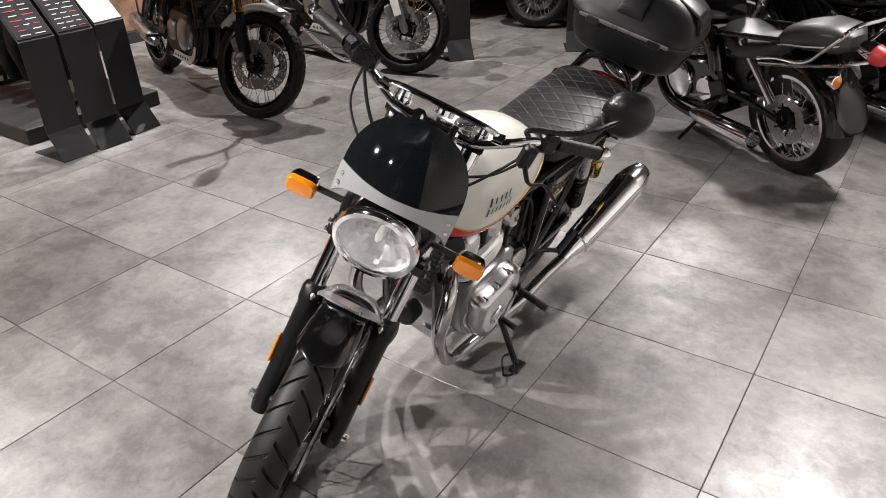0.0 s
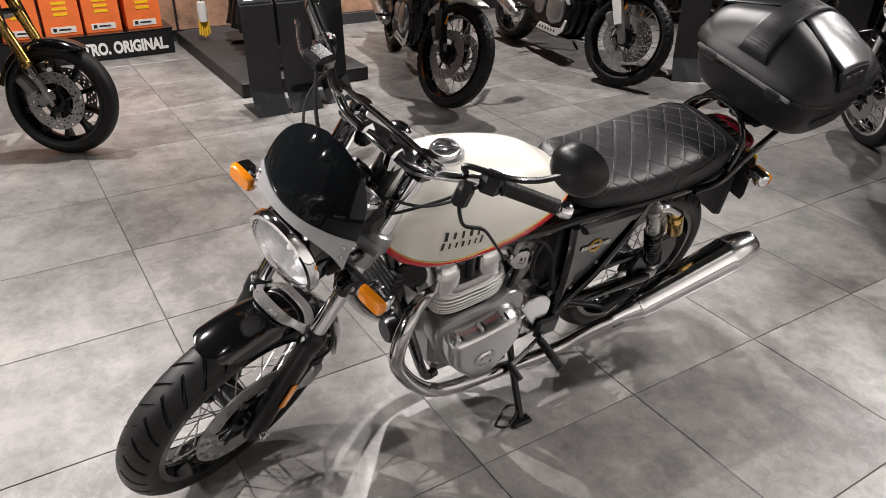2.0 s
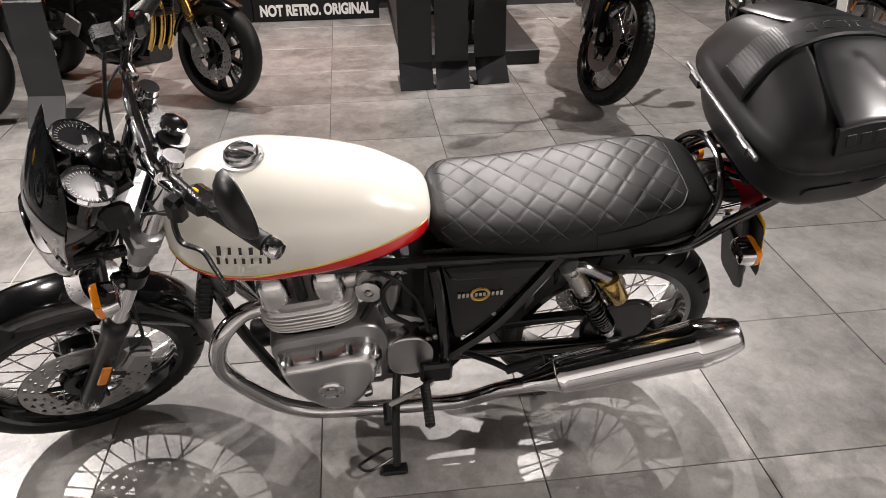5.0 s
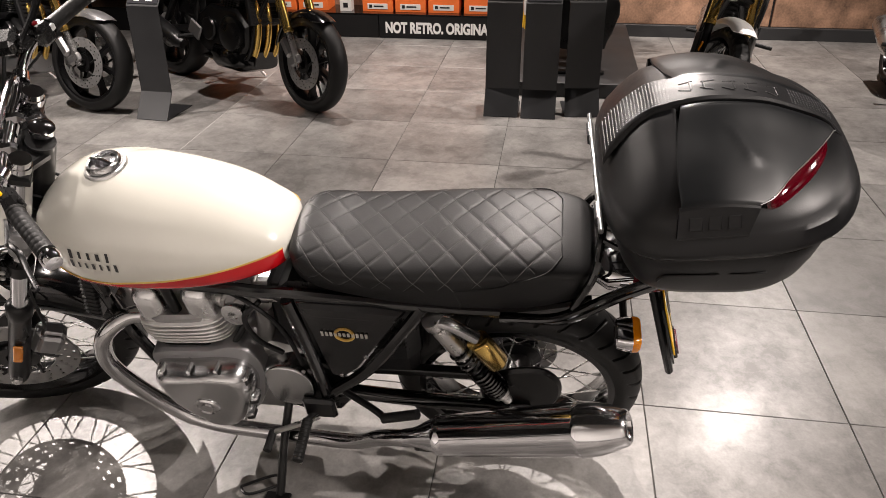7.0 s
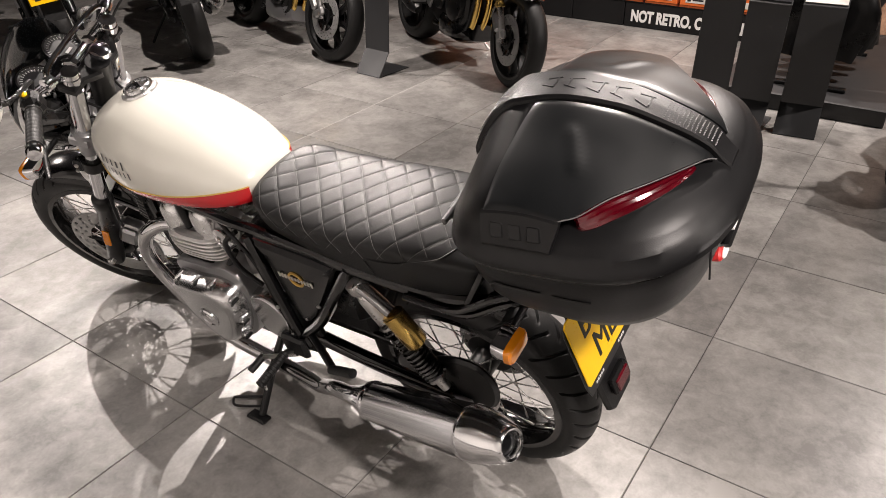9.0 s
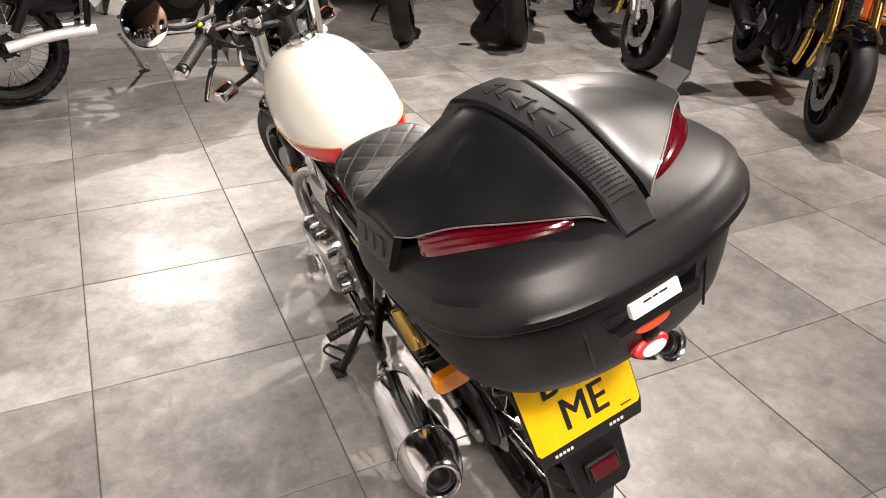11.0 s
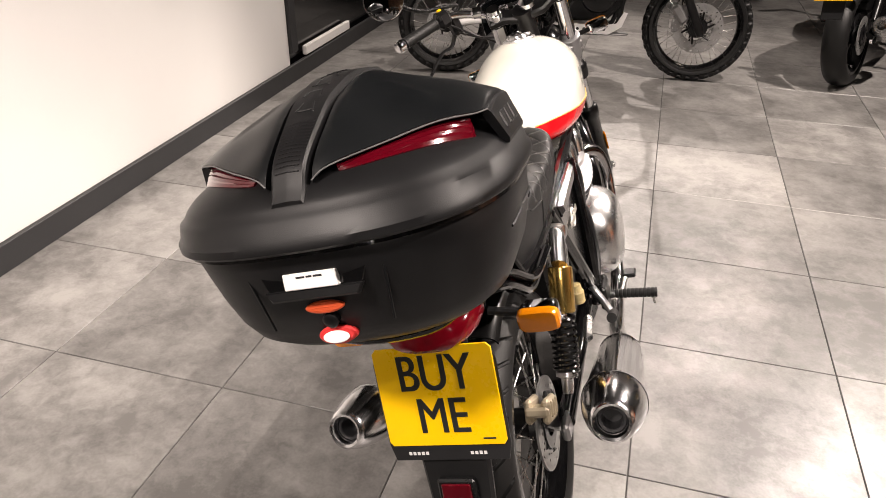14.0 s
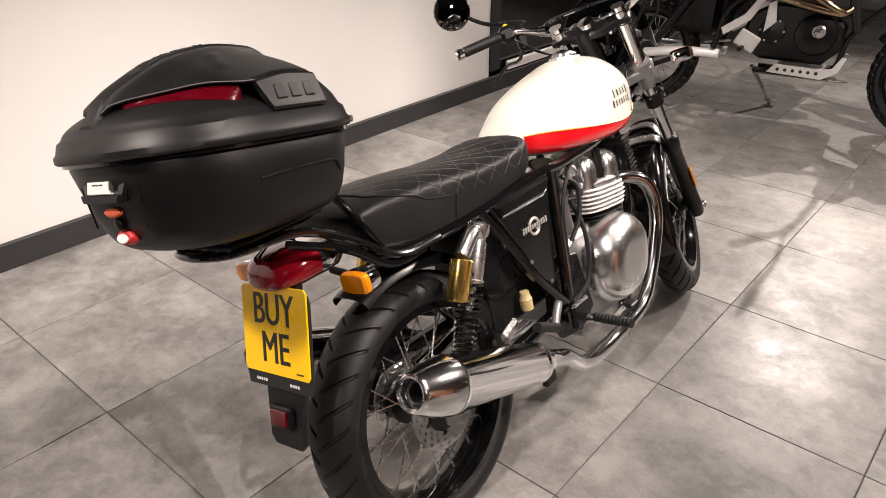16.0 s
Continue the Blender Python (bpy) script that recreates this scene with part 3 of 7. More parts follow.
Geo().lathe([(0.026, 0), (0.026, 0.014), (0.014, 0.022), (0.002, 0.023)], foot + Vector((-0.03, 0, 0)) + fork_way * 0.83, fork_way, 16).put("steering_nut", CHROME, moto, "", STEER)
Geo().tube([foot + Vector((-0.035, 0, 0)) + fork_way * 0.58, foot + Vector((-0.035, 0, 0)) + fork_way * 0.82], 0.03, 16).put("steering_head", SATIN, moto)

# front mudguard and its bright brackets
g = Geo()
rings = []
for i in range(41):
    a = radians(72 + 120 * i / 40)
    taper = max(0.16, (1 - max(0, 1 - i / 6) ** 2) ** 0.5) - 0.4 * max(0, (i - 34) / 6) ** 2
    row = []
    for j in range(-7, 8):
        w = j / 7 * taper
        rr = 0.343 - 0.040 * abs(w) ** 2.6
        row.append((FRONT[0] + rr * math.cos(a), 0.066 * math.sin(w * 1.45) / math.sin(1.45), FRONT[2] + rr * math.sin(a)))
    for j in range(7, -8, -1):
        w = j / 7 * taper
        rr = 0.339 - 0.040 * abs(w) ** 2.6
        row.append((FRONT[0] + rr * math.cos(a), 0.063 * math.sin(w * 1.45) / math.sin(1.45), FRONT[2] + rr * math.sin(a)))
    rings.append(row)
guard = g.loft(rings).put("front_mudguard", BLACK, moto, "gloss black front mudguard", STEER)
for mid_angle, half in ((104, 2.6), (119, 2.4)):
    rings = []
    for j in range(-10, 11):
        w = j / 10
        over = 1.0 if abs(w) <= 0.8 else 1.0 + (abs(w) - 0.8) * 1.6
        y = 0.071 * math.sin(max(-1, min(1, w)) * 1.45) / math.sin(1.45) * over
        rr = 0.349 - 0.040 * abs(w) ** 2.6 - (0.010 if abs(w) > 0.9 else 0)
        turn = radians(mid_angle + (118 - mid_angle) * abs(w) ** 3)
        ring = []
        for da, dr in ((-half, 0), (half, 0), (half, 0.006), (-half, 0.006)):
            a = turn + radians(da)
            ring.append((FRONT[0] + (rr + dr) * math.cos(a), y + (0.004 * w if dr else 0), FRONT[2] + (rr + dr) * math.sin(a)))
        rings.append(ring)
    Geo().loft(rings).put("mudguard_bracket", BRIGHT, guard, "bright cast mudguard bracket", STEER)
for side in (1, -1):
    Geo().box(foot + fork_way * 0.312 + Vector((0.014, side * 0.094, 0.004)), (0.036, 0.014, 0.036), 0.006).put("bracket_foot", BRIGHT, guard, "", STEER)
for side in (1, -1):
    Geo().tube([foot + Vector((0.02, side * 0.078, 0)) + fork_way * 0.31, (1.20, side * 0.066, 0.50), (1.10, side * 0.06, 0.40)], 0.005, 8, 5).put("mudguard_stay", ALLOY, guard, "", STEER)

# brake caliper and hoses
cal = Geo()
cal.box((1.262, 0.088, 0.415), (0.075, 0.050, 0.105), 0.012, Matrix.Rotation(radians(-35), 4, "Y"))
cal.box((1.250, 0.117, 0.425), (0.055, 0.020, 0.075), 0.008, Matrix.Rotation(radians(-35), 4, "Y"))
cal.put("brake_caliper", GREY_ALLOY, moto, "grey two-piston brake caliper", STEER)
Geo().tube([(1.25, 0.11, 0.47), (1.21, 0.13, 0.54), (1.20, 0.10, 0.64), (1.17, 0.05, 0.80), (1.12, -0.06, 0.94), (1.10, -0.14, 1.02), (1.075, -0.185, 1.085), (1.06, -0.20, 1.118)], 0.0045, 8, 6).put("brake_hose", MATT, moto, "", STEER)

# headlamp
lamp_at, lamp_way = Vector((1.285, 0, 0.846)), Vector((0.985, 0, -0.17)).normalized()
shell = Geo().lathe([(0.004, -0.13), (0.045, -0.125), (0.075, -0.10), (0.090, -0.06), (0.096, -0.02), (0.097, 0.0)], lamp_at, lamp_way, 40, caps=False).put("headlamp", BLACK, moto, "round headlamp in a chrome ring", STEER)
Geo().lathe([(0.088, 0.004), (0.096, -0.012), (0.103, -0.006), (0.104, 0.006), (0.099, 0.015), (0.090, 0.017), (0.087, 0.010), (0.088, 0.004)], lamp_at, lamp_way, 48, caps=False).put("headlamp_ring", CHROME, shell, "chrome headlamp ring", STEER)
refl = Geo()
bowl_rows, axis_side = [(0.089, 0.004), (0.084, -0.010), (0.076, -0.023), (0.064, -0.037), (0.050, -0.047), (0.035, -0.054), (0.020, -0.058), (0.014, -0.052), (0.001, -0.052)], lamp_way.cross(Vector((0, 1, 0)))
rings = []
for k, (r, h) in enumerate(bowl_rows):
    ring = []
    for j in range(72):
        a = math.tau * j / 72
        flute = 0.0022 * (1 if (j // 3 + k) % 2 else -1) if 0 < k < 6 else 0.0
        ring.append(lamp_at + lamp_way * (h + flute) + r * (math.cos(a) * axis_side + math.sin(a) * Vector((0, 1, 0))))
    rings.append(ring)
refl.loft(rings, caps=False)
refl.put("reflector", LAMP_BOWL, shell, "faceted bright reflector", STEER, smooth=8)
Geo().lathe([(0.010, -0.054), (0.010, -0.02), (0.006, -0.008), (0.001, -0.004)], lamp_at, lamp_way, 14).put("bulb", WHITE_PLASTIC, shell, "", STEER)
lens = Geo()
lens.lathe([(0.0885, 0.006), (0.080, 0.018), (0.060, 0.028), (0.035, 0.034), (0.001, 0.036)], lamp_at, lamp_way, 40, caps=False)
lens.lathe([(0.001, 0.0335), (0.035, 0.0315), (0.060, 0.0255), (0.080, 0.0155), (0.0875, 0.004)], lamp_at, lamp_way, 40, caps=False)
glass = lens.put("headlamp_lens", GLASS, shell, "clear domed headlamp lens", STEER)
glass.visible_shadow = False
for side in (1, -1):
    Geo().tube([(1.255, side * 0.094, 0.850), (1.20, side * 0.105, 0.855), (1.16, side * 0.102, 0.845)], 0.013, 10, 4).put("headlamp_bracket", SATIN, shell, "", STEER)
    indicator(moto, (1.222, side * 0.213, 0.856), (-0.012, -side * 0.105, 0.0), STEER)

# fly screen: smoked blade over a grey band
def screen_point(a, h, off=0.0):
    """a across from -1 to 1, h up from the band's lower edge to the crown."""
    top = max(0.0, h - 0.34) / 0.66
    wide = 0.140 * max(0.02, 1 - top ** 2.3) ** 0.50
    y = wide * math.sin(a * 1.35) / math.sin(1.35)
    h = h + max(0.0, 0.34 - h) * 0.70 * (1 - a * a)
    z = 0.905 + 0.230 * h
    x = 1.312 - 0.030 * h - 0.080 * h * h - 0.052 * (y / 0.138) ** 2
    n = Vector((1.0, 3.0 * y, 0.45)).normalized()
    return Vector((x, y, z)) - n * off


def shell_piece(h0, h1, name, mat, parent, label, off=0.0, thick=0.003):
    rows_out, n, k = [], 24, 14
    for i in range(k + 1):
        h = h0 + (h1 - h0) * i / k
        rows_out.append([screen_point(-1 + 2 * j / n, h, off) for j in range(n + 1)] + [screen_point(1 - 2 * j / n, h, off + thick) for j in range(n + 1)])
    return Geo().loft(rows_out).put(name, mat, parent, label, STEER)


screen = shell_piece(0.28, 1.0, "fly_screen", SCREEN, moto, "smoked fly screen over a grey band")
screen["label"] = "smoked fly screen over a grey band"
band = shell_piece(0.0, 0.34, "screen_band", CLEAR_BAND, screen, "grey band of the fly screen", -0.004, 0.003)
for a, h in ((-0.80, 0.22), (-0.82, 0.09), (0.80, 0.22), (0.82, 0.09)):
    p, q = screen_point(a, h, -0.004), screen_point(a, h, -0.02)
    Geo().lathe([(0.005, 0), (0.005, 0.003), (0.003, 0.005), (0.0005, 0.005)], p, q - p, 10).put("screw", STEEL, screen, "", STEER)

# gauges
for side in (1, -1):
    at, way = Vector((1.178, side * 0.066, 1.008)), Vector((-0.50, 0, 0.866)).normalized()
    cup = Geo().lathe([(0.012, -0.075), (0.040, -0.07), (0.047, -0.05), (0.049, 0.0), (0.049, 0.010)], at, way, 32).put("gauge", BLACK, moto, "round black gauge with a chrome ring", STEER)
    Geo().lathe([(0.044, 0.011), (0.050, 0.006), (0.0525, 0.012), (0.050, 0.019), (0.045, 0.018), (0.044, 0.011)], at, way, 36, caps=False).put("gauge_ring", CHROME, cup, "", STEER)
    Geo().lathe([(0.045, 0.0105), (0.001, 0.0115)], at, way, 32).put("dial", DIAL, cup, "dark dial with pale ticks", STEER)
    frame_m = Matrix.Translation(at + way * 0.013) @ way.to_track_quat("Z", "Y").to_matrix().to_4x4()
    ticks = Geo()
    for i in range(22):
        a = radians(-35 + 250 * i / 21)
        ticks.box(frame_m @ Vector((0.037 * math.cos(a), 0.037 * math.sin(a), 0)), (0.007, 0.0014, 0.0008), 0.0002, frame_m.to_3x3().to_4x4() @ Matrix.Rotation(a, 4, "Z"))
    ticks.box(frame_m @ Vector((0, -0.016, 0)), (0.024, 0.008, 0.0008), 0.0002, frame_m.to_3x3().to_4x4())
    ticks.put("dial_ticks", PRINT_LIGHT, cup, "", STEER)
    Geo().tube([at + way * -0.06, (1.10, side * 0.05, 0.985)], 0.012, 8).put("gauge_mount", SATIN, cup, "", STEER)

console = Geo().lathe([(0.004, -0.05), (0.040, -0.048), (0.050, -0.020), (0.050, 0.006), (0.042, 0.022), (0.022, 0.030), (0.002, 0.031)], (1.128, 0, 0.992), (-0.35, 0, 0.94), 28).put("ignition_console", BLACK, moto, "gloss black ignition housing", STEER)
Geo().lathe([(0.014, 0), (0.014, 0.006), (0.010, 0.009), (0.001, 0.009)], (1.118, 0, 1.020), (-0.35, 0, 0.94), 18).put("key_lock", CHROME, console, "", STEER)
for side in (1, -1):
    Geo().box((1.150, side * 0.100, 0.955), (0.070, 0.040, 0.065), 0.015).put("wiring_cover", MATT, console, "", STEER)

# handlebar, grips, switchgear, levers
def bar_point(side, rows):
    return [Vector((x, side * y, z)) for x, y, z in rows]


BAR = [(1.055, 0.0, 1.050), (1.055, 0.07, 1.050), (1.050, 0.115, 1.056), (1.035, 0.175, 1.085), (1.010, 0.225, 1.104), (0.975, 0.275, 1.106), (0.905, 0.388, 1.098)]
left, right = bar_point(1, BAR), bar_point(-1, BAR)
bar = Geo().tube(right[:0:-1] + left, 0.011, 14, 6).put("handlebar", CHROME, moto, "chrome handlebar with a braced cross tube", STEER)
cross = Geo().tube([(1.035, -0.150, 1.082), (1.045, -0.10, 1.100), (1.045, 0.10, 1.100), (1.035, 0.150, 1.082)], 0.007, 10, 5).put("cross_brace", CHROME, bar, "chrome cross brace", STEER)
for side in (1, -1):
    Geo().lathe([(0.012, -0.012), (0.017, -0.012), (0.017, 0.012), (0.012, 0.012)], (1.037, side * 0.146, 1.078), (0.1, side, 0.2), 12).put("brace_clamp", CHROME, bar, "", STEER)
    Geo().box((1.050, side * 0.045, 1.035), (0.042, 0.034, 0.060), 0.010).put("bar_clamp", CHROME, bar, "", STEER)
    a, b = Vector((0.978, side * 0.272, 1.106)), Vector((0.911, side * 0.379, 1.0985))
    way = (b - a).normalized()
    prof = [(0.012, 0), (0.0185, 0.001), (0.0185, 0.006)]
    for i in range(9):
        prof += [(0.0168, 0.008 + i * 0.0125), (0.0168, 0.018 + i * 0.0125), (0.0165, 0.0190 + i * 0.0125)]
    prof += [(0.0175, 0.123), (0.012, 0.125)]
    Geo().lathe(prof, a, way, 18).put("grip", RUBBER, bar, "ribbed black rubber grip", STEER)
    Geo().lathe([(0.008, 0.126), (0.016, 0.127), (0.0185, 0.132), (0.0185, 0.146), (0.015, 0.153), (0.002, 0.154)], a, way, 20).put("bar_end", CHROME, bar, "", STEER)
    rot = way.to_track_quat("X", "Z").to_matrix().to_4x4()
    box = Geo().box(a - way * 0.026, (0.050, 0.046, 0.052), 0.012, rot).put("switch_housing", SATIN, bar, "black switch housing", STEER)
    Geo().box(a - way * 0.026 + Vector((0.004, 0, 0.027)), (0.014, 0.012, 0.009), 0.003, rot).put("switch", RED_PAINT if side < 0 else PLATE_YELLOW, box, "red engine switch" if side < 0 else "yellow horn button", STEER)
    Geo().box(a - way * 0.020 + Vector((-0.022, 0, 0.008)), (0.016, 0.010, 0.016), 0.003, rot).put("switch", SATIN if side > 0 else PRINT_LIGHT, box, "", STEER)
    perch = a - way * 0.066
    if side > 0:
        Geo().box((1.034, 0.222, 1.072), (0.036, 0.034, 0.062), 0.009, rot).put("lever_perch", SATIN, bar, "", STEER)
        Geo().tube([(1.044, 0.226, 1.056), (1.048, 0.240, 1.034), (1.044, 0.258, 1.014), (1.016, 0.288, 1.012), (1.006, 0.318, 0.992), (0.997, 0.346, 0.968), (0.996, 0.350, 0.962)], lambda u: 0.0085 - 0.003 * u + (0.003 if u > 0.95 else 0), 8, 6, flat=0.55).put("lever", SATIN, bar, "black clutch lever hanging down", STEER)
    else:
        Geo().box(perch + Vector((0.012, 0, 0.002)), (0.040, 0.034, 0.034), 0.008, rot).put("lever_perch", SATIN, bar, "", STEER)
        Geo().tube([perch + Vector((0.030, 0, -0.004)), perch + way * 0.05 + Vector((0.060, 0, -0.012)), perch + way * 0.13 + Vector((0.055, 0, -0.024)), perch + way * 0.205 + Vector((0.042, 0, -0.034)), perch + way * 0.215 + Vector((0.050, 0, -0.034))], 0.0068, 8, 6, flat=0.6).put("lever", STEEL, bar, "hand lever", STEER)
Geo().box((1.055, -0.205, 1.128), (0.055, 0.062, 0.038), 0.010).put("brake_reservoir", SATIN, bar, "black fluid reservoir", STEER)
Geo().box((1.042, -0.222, 1.122), (0.016, 0.030, 0.012), 0.003).put("reservoir_window", CARTON_WHITE, bar, "", STEER)

# mirrors
for side in (1, -1):
    at = Vector((0.945, side * 0.385, 1.232))
    root = Vector((1.022, side * 0.205, 1.112))
    Geo().tube([root, (1.020, side * 0.200, 1.128), (0.992, side * 0.285, 1.150), (0.980, side * 0.335, 1.182), at + Vector((0.024, -side * 0.010, -0.006))], 0.0065, 8, 7).put("mirror_stem", SATIN, bar, "", STEER)
    way = Vector((-0.985, -side * 0.17, 0.02)).normalized()
    pod = Geo().lathe([(0.002, -0.030), (0.024, -0.027), (0.045, -0.018), (0.057, -0.006), (0.0605, 0.004), (0.0585, 0.007)], at, way, 36).put("mirror", SATIN, bar, "round black mirror", STEER)
    Geo().lathe([(0.0585, 0.0068), (0.0565, 0.0078), (0.001, 0.0078)], at, way, 36).put("mirror_glass", MIRROR, pod, "round mirror glass", STEER)

# cables
for pts in (
    [(1.030, 0.215, 1.045), (1.07, 0.16, 1.00), (1.08, 0.07, 0.95), (1.02, 0.05, 0.87), (0.95, 0.06, 0.76), (0.80, 0.08, 0.60)],
    [(0.998, -0.215, 1.085), (1.08, -0.20, 1.02), (1.13, -0.12, 0.95), (1.06, -0.06, 0.87), (0.92, -0.07, 0.76)],
    [(0.985, 0.240, 1.09), (1.05, 0.18, 1.02), (1.10, 0.12, 0.96), (1.06, 0.06, 0.88)],
):
    Geo().tube(pts, 0.0036, 7, 7).put("control_cable", MATT, moto, "", STEER)

# fuel tank
def tank_half(x):
    """Half width, side height, top, bottom and squareness of the tank at x."""
    return lerp_table([
        (0.480, 0.050, 0.818, 0.842, 0.796, 2.3),
        (0.487, 0.072, 0.818, 0.853, 0.787, 2.3),
        (0.506, 0.094, 0.818, 0.870, 0.776, 2.25),
        (0.544, 0.114, 0.818, 0.893, 0.765, 2.15),
        (0.600, 0.134, 0.818, 0.925, 0.753, 2.15),
        (0.670, 0.149, 0.818, 0.948, 0.743, 2.15),
        (0.750, 0.157, 0.819, 0.965, 0.733, 2.2),
        (0.850, 0.158, 0.820, 0.981, 0.725, 2.2),
        (0.930, 0.150, 0.822, 0.968, 0.727, 2.25),
        (1.000, 0.127, 0.828, 0.934, 0.744, 2.25),
        (1.040, 0.095, 0.832, 0.898, 0.770, 2.25),
        (1.058, 0.055, 0.835, 0.868, 0.800, 2.2),
    ], x)


LOWER = 4.2


def tank_ring(x, n=72):
    w, mid, top, low, p = tank_half(x)
    ring = []
    for j in range(n):
        a = math.tau * (j + 0.5) / n - math.pi / 2
        c, s = math.cos(a), math.sin(a)
        q = p if s > 0 else LOWER
        y = w * math.copysign(abs(c) ** (2 / q), c)
        z = mid + (top - mid if s > 0 else mid - low) * math.copysign(abs(s) ** (2 / q), s)
        ring.append((x, y, z))
    return ring


def stripe_height(x):
    """Upper edge of the red flash."""
    return lerp_table([(0.470, 0.832), (0.50, 0.832), (0.54, 0.828), (0.60, 0.818), (0.70, 0.800), (0.80, 0.784), (0.90, 0.774), (0.98, 0.784), (1.06, 0.822)], x)[0]


xs = [0.480 + 0.578 * (0.5 - 0.5 * math.cos(math.pi * i / 48)) for i in range(49)]
tank_rings = [tank_ring(x) for x in xs]
tank = Geo().loft(tank_rings).put("fuel_tank", CREAM, moto, "cream enamelled teardrop fuel tank with a red flash", smooth=60)


def on_tank(x, z, side, off=0.0012):
    """A point on the tank's flank."""
    w, mid, top, low, p = tank_half(x)
    t = (z - mid) / (top - mid if z > mid else mid - low)
    t = max(-0.999, min(0.999, t))
    q = p if t > 0 else LOWER
    y = w * (1 - abs(t) ** q) ** (1 / q)
    return Vector((x, side * (y + off), z - (off if z < mid else -off) * abs(t)))


for side in (1, -1):
    rows = []
    for i in range(61):
        x = 0.490 + 0.562 * i / 60
        w, mid, top, low, p = tank_half(x)
        hi, lo = stripe_height(x), mid - 0.84 * (mid - low)
        hi = max(hi, lo + 0.004)
        rows.append([on_tank(x, lo + (hi - lo) * k / 8, side, 0.0012) for k in range(9)])
    flash = Geo().loft(rows if side < 0 else [r[::-1] for r in rows], caps=False, closed=False).put("red_flash", RED, tank, "red flash along the tank's lower edge", smooth=60)
    Geo().tube([on_tank(0.491 + 0.555 * i / 50, max(stripe_height(0.491 + 0.555 * i / 50), tank_half(0.491 + 0.555 * i / 50)[3] + 0.008), side, 0.0012) for i in range(51)], 0.0019, 6).put("pinstripe", GOLD_LINE, tank, "gold pinstripe")
    # maker's mark as plain dark blocks in two rows
    for z, x0, dx, count, tall in ((0.856, 0.931, 0.0215, 5, 0.021), (0.828, 0.937, 0.0172, 7, 0.019)):
        for i in range(count):
            first_or_last = i in (0, count - 1)
            x, h = x0 - i * dx, tall * (1.15 if first_or_last else 0.88)
            g, wide = Geo(), dx * (0.30 if i % 3 else 0.40)
            quad = [on_tank(x - qx * wide - 0.10 * qz * h, z + qz * h, side, 0.0018) for qx, qz in ((-0.5, -0.5), (0.5, -0.5), (0.5, 0.5), (-0.5, 0.5))]
            g.add(quad, [(0, 1, 2, 3), (3, 2, 1, 0)])
            g.put("mark_stroke", INK, tank, smooth=0)
# filler cap
cap_at, cap_way = Vector((0.870, 0, 0.972)), Vector((0.12, 0, 0.99)).normalized()
cap = Geo().lathe([(0.047, -0.014), (0.0475, 0.004), (0.0455, 0.008), (0.041, 0.009), (0.038, 0.006), (0.037, 0.006)], cap_at, cap_way, 40).put("filler_cap", BRIGHT, tank, "chrome filler cap with a raised bridge")
Geo().lathe([(0.038, 0.004), (0.0375, 0.016), (0.034, 0.021), (0.030, 0.020), (0.029, 0.012), (0.001, 0.011)], cap_at, cap_way, 40).put("cap_ring", POLISHED, cap)
Geo().tube([cap_at + cap_way * 0.015 + Vector((-0.030, 0.012, 0.003)), cap_at + cap_way * 0.021, cap_at + cap_way * 0.015 + Vector((0.030, -0.012, -0.003))], 0.010, 10, 4, flat=0.45).put("cap_bridge", CHROME, cap)
Geo().box(Vector((0.962, 0.030, 0.948)), (0.012, 0.008, 0.004), 0.001).put("cap_hinge", SATIN, tank)

# seat
def seat_row(x):
    """Half width, base, shoulder and crown of the seat."""
    return lerp_table([
        (-0.178, 0.060, 0.790, 0.812, 0.828),
        (-0.168, 0.094, 0.776, 0.822, 0.846),
        (-0.135, 0.120, 0.764, 0.830, 0.862),
        (-0.080, 0.132, 0.754, 0.830, 0.871),
        (0.000, 0.138, 0.744, 0.824, 0.870),
        (0.120, 0.140, 0.740, 0.812, 0.860),
        (0.240, 0.138, 0.744, 0.803, 0.846),
        (0.340, 0.132, 0.752, 0.802, 0.842),
        (0.410, 0.125, 0.762, 0.806, 0.849),
        (0.445, 0.113, 0.770, 0.808, 0.851),
        (0.470, 0.092, 0.776, 0.806, 0.844),
        (0.488, 0.058, 0.784, 0.802, 0.824),
    ], x)


QX, QV = 15.0, 3.0


def quilt_limit(x):
    """How far down the flank the quilting runs; a plain panel lies below it at the tail."""
    return lerp_table([(-0.10, 0.26), (-0.07, 0.46), (-0.02, 0.58), (0.05, 0.655), (0.12, 0.69), (0.24, 0.73), (0.46, 0.80)], x)[0]


def over_seat(count=200):
    """Share of the way from the crown to the base along the surface, for even steps of v."""
    pts = [seat_point(0.15, -k / count, False) for k in range(count + 1)]
    run = [0.0]
    for a, b in zip(pts, pts[1:]):
        run.append(run[-1] + (b - a).length)
    return [q / run[-1] for q in run]


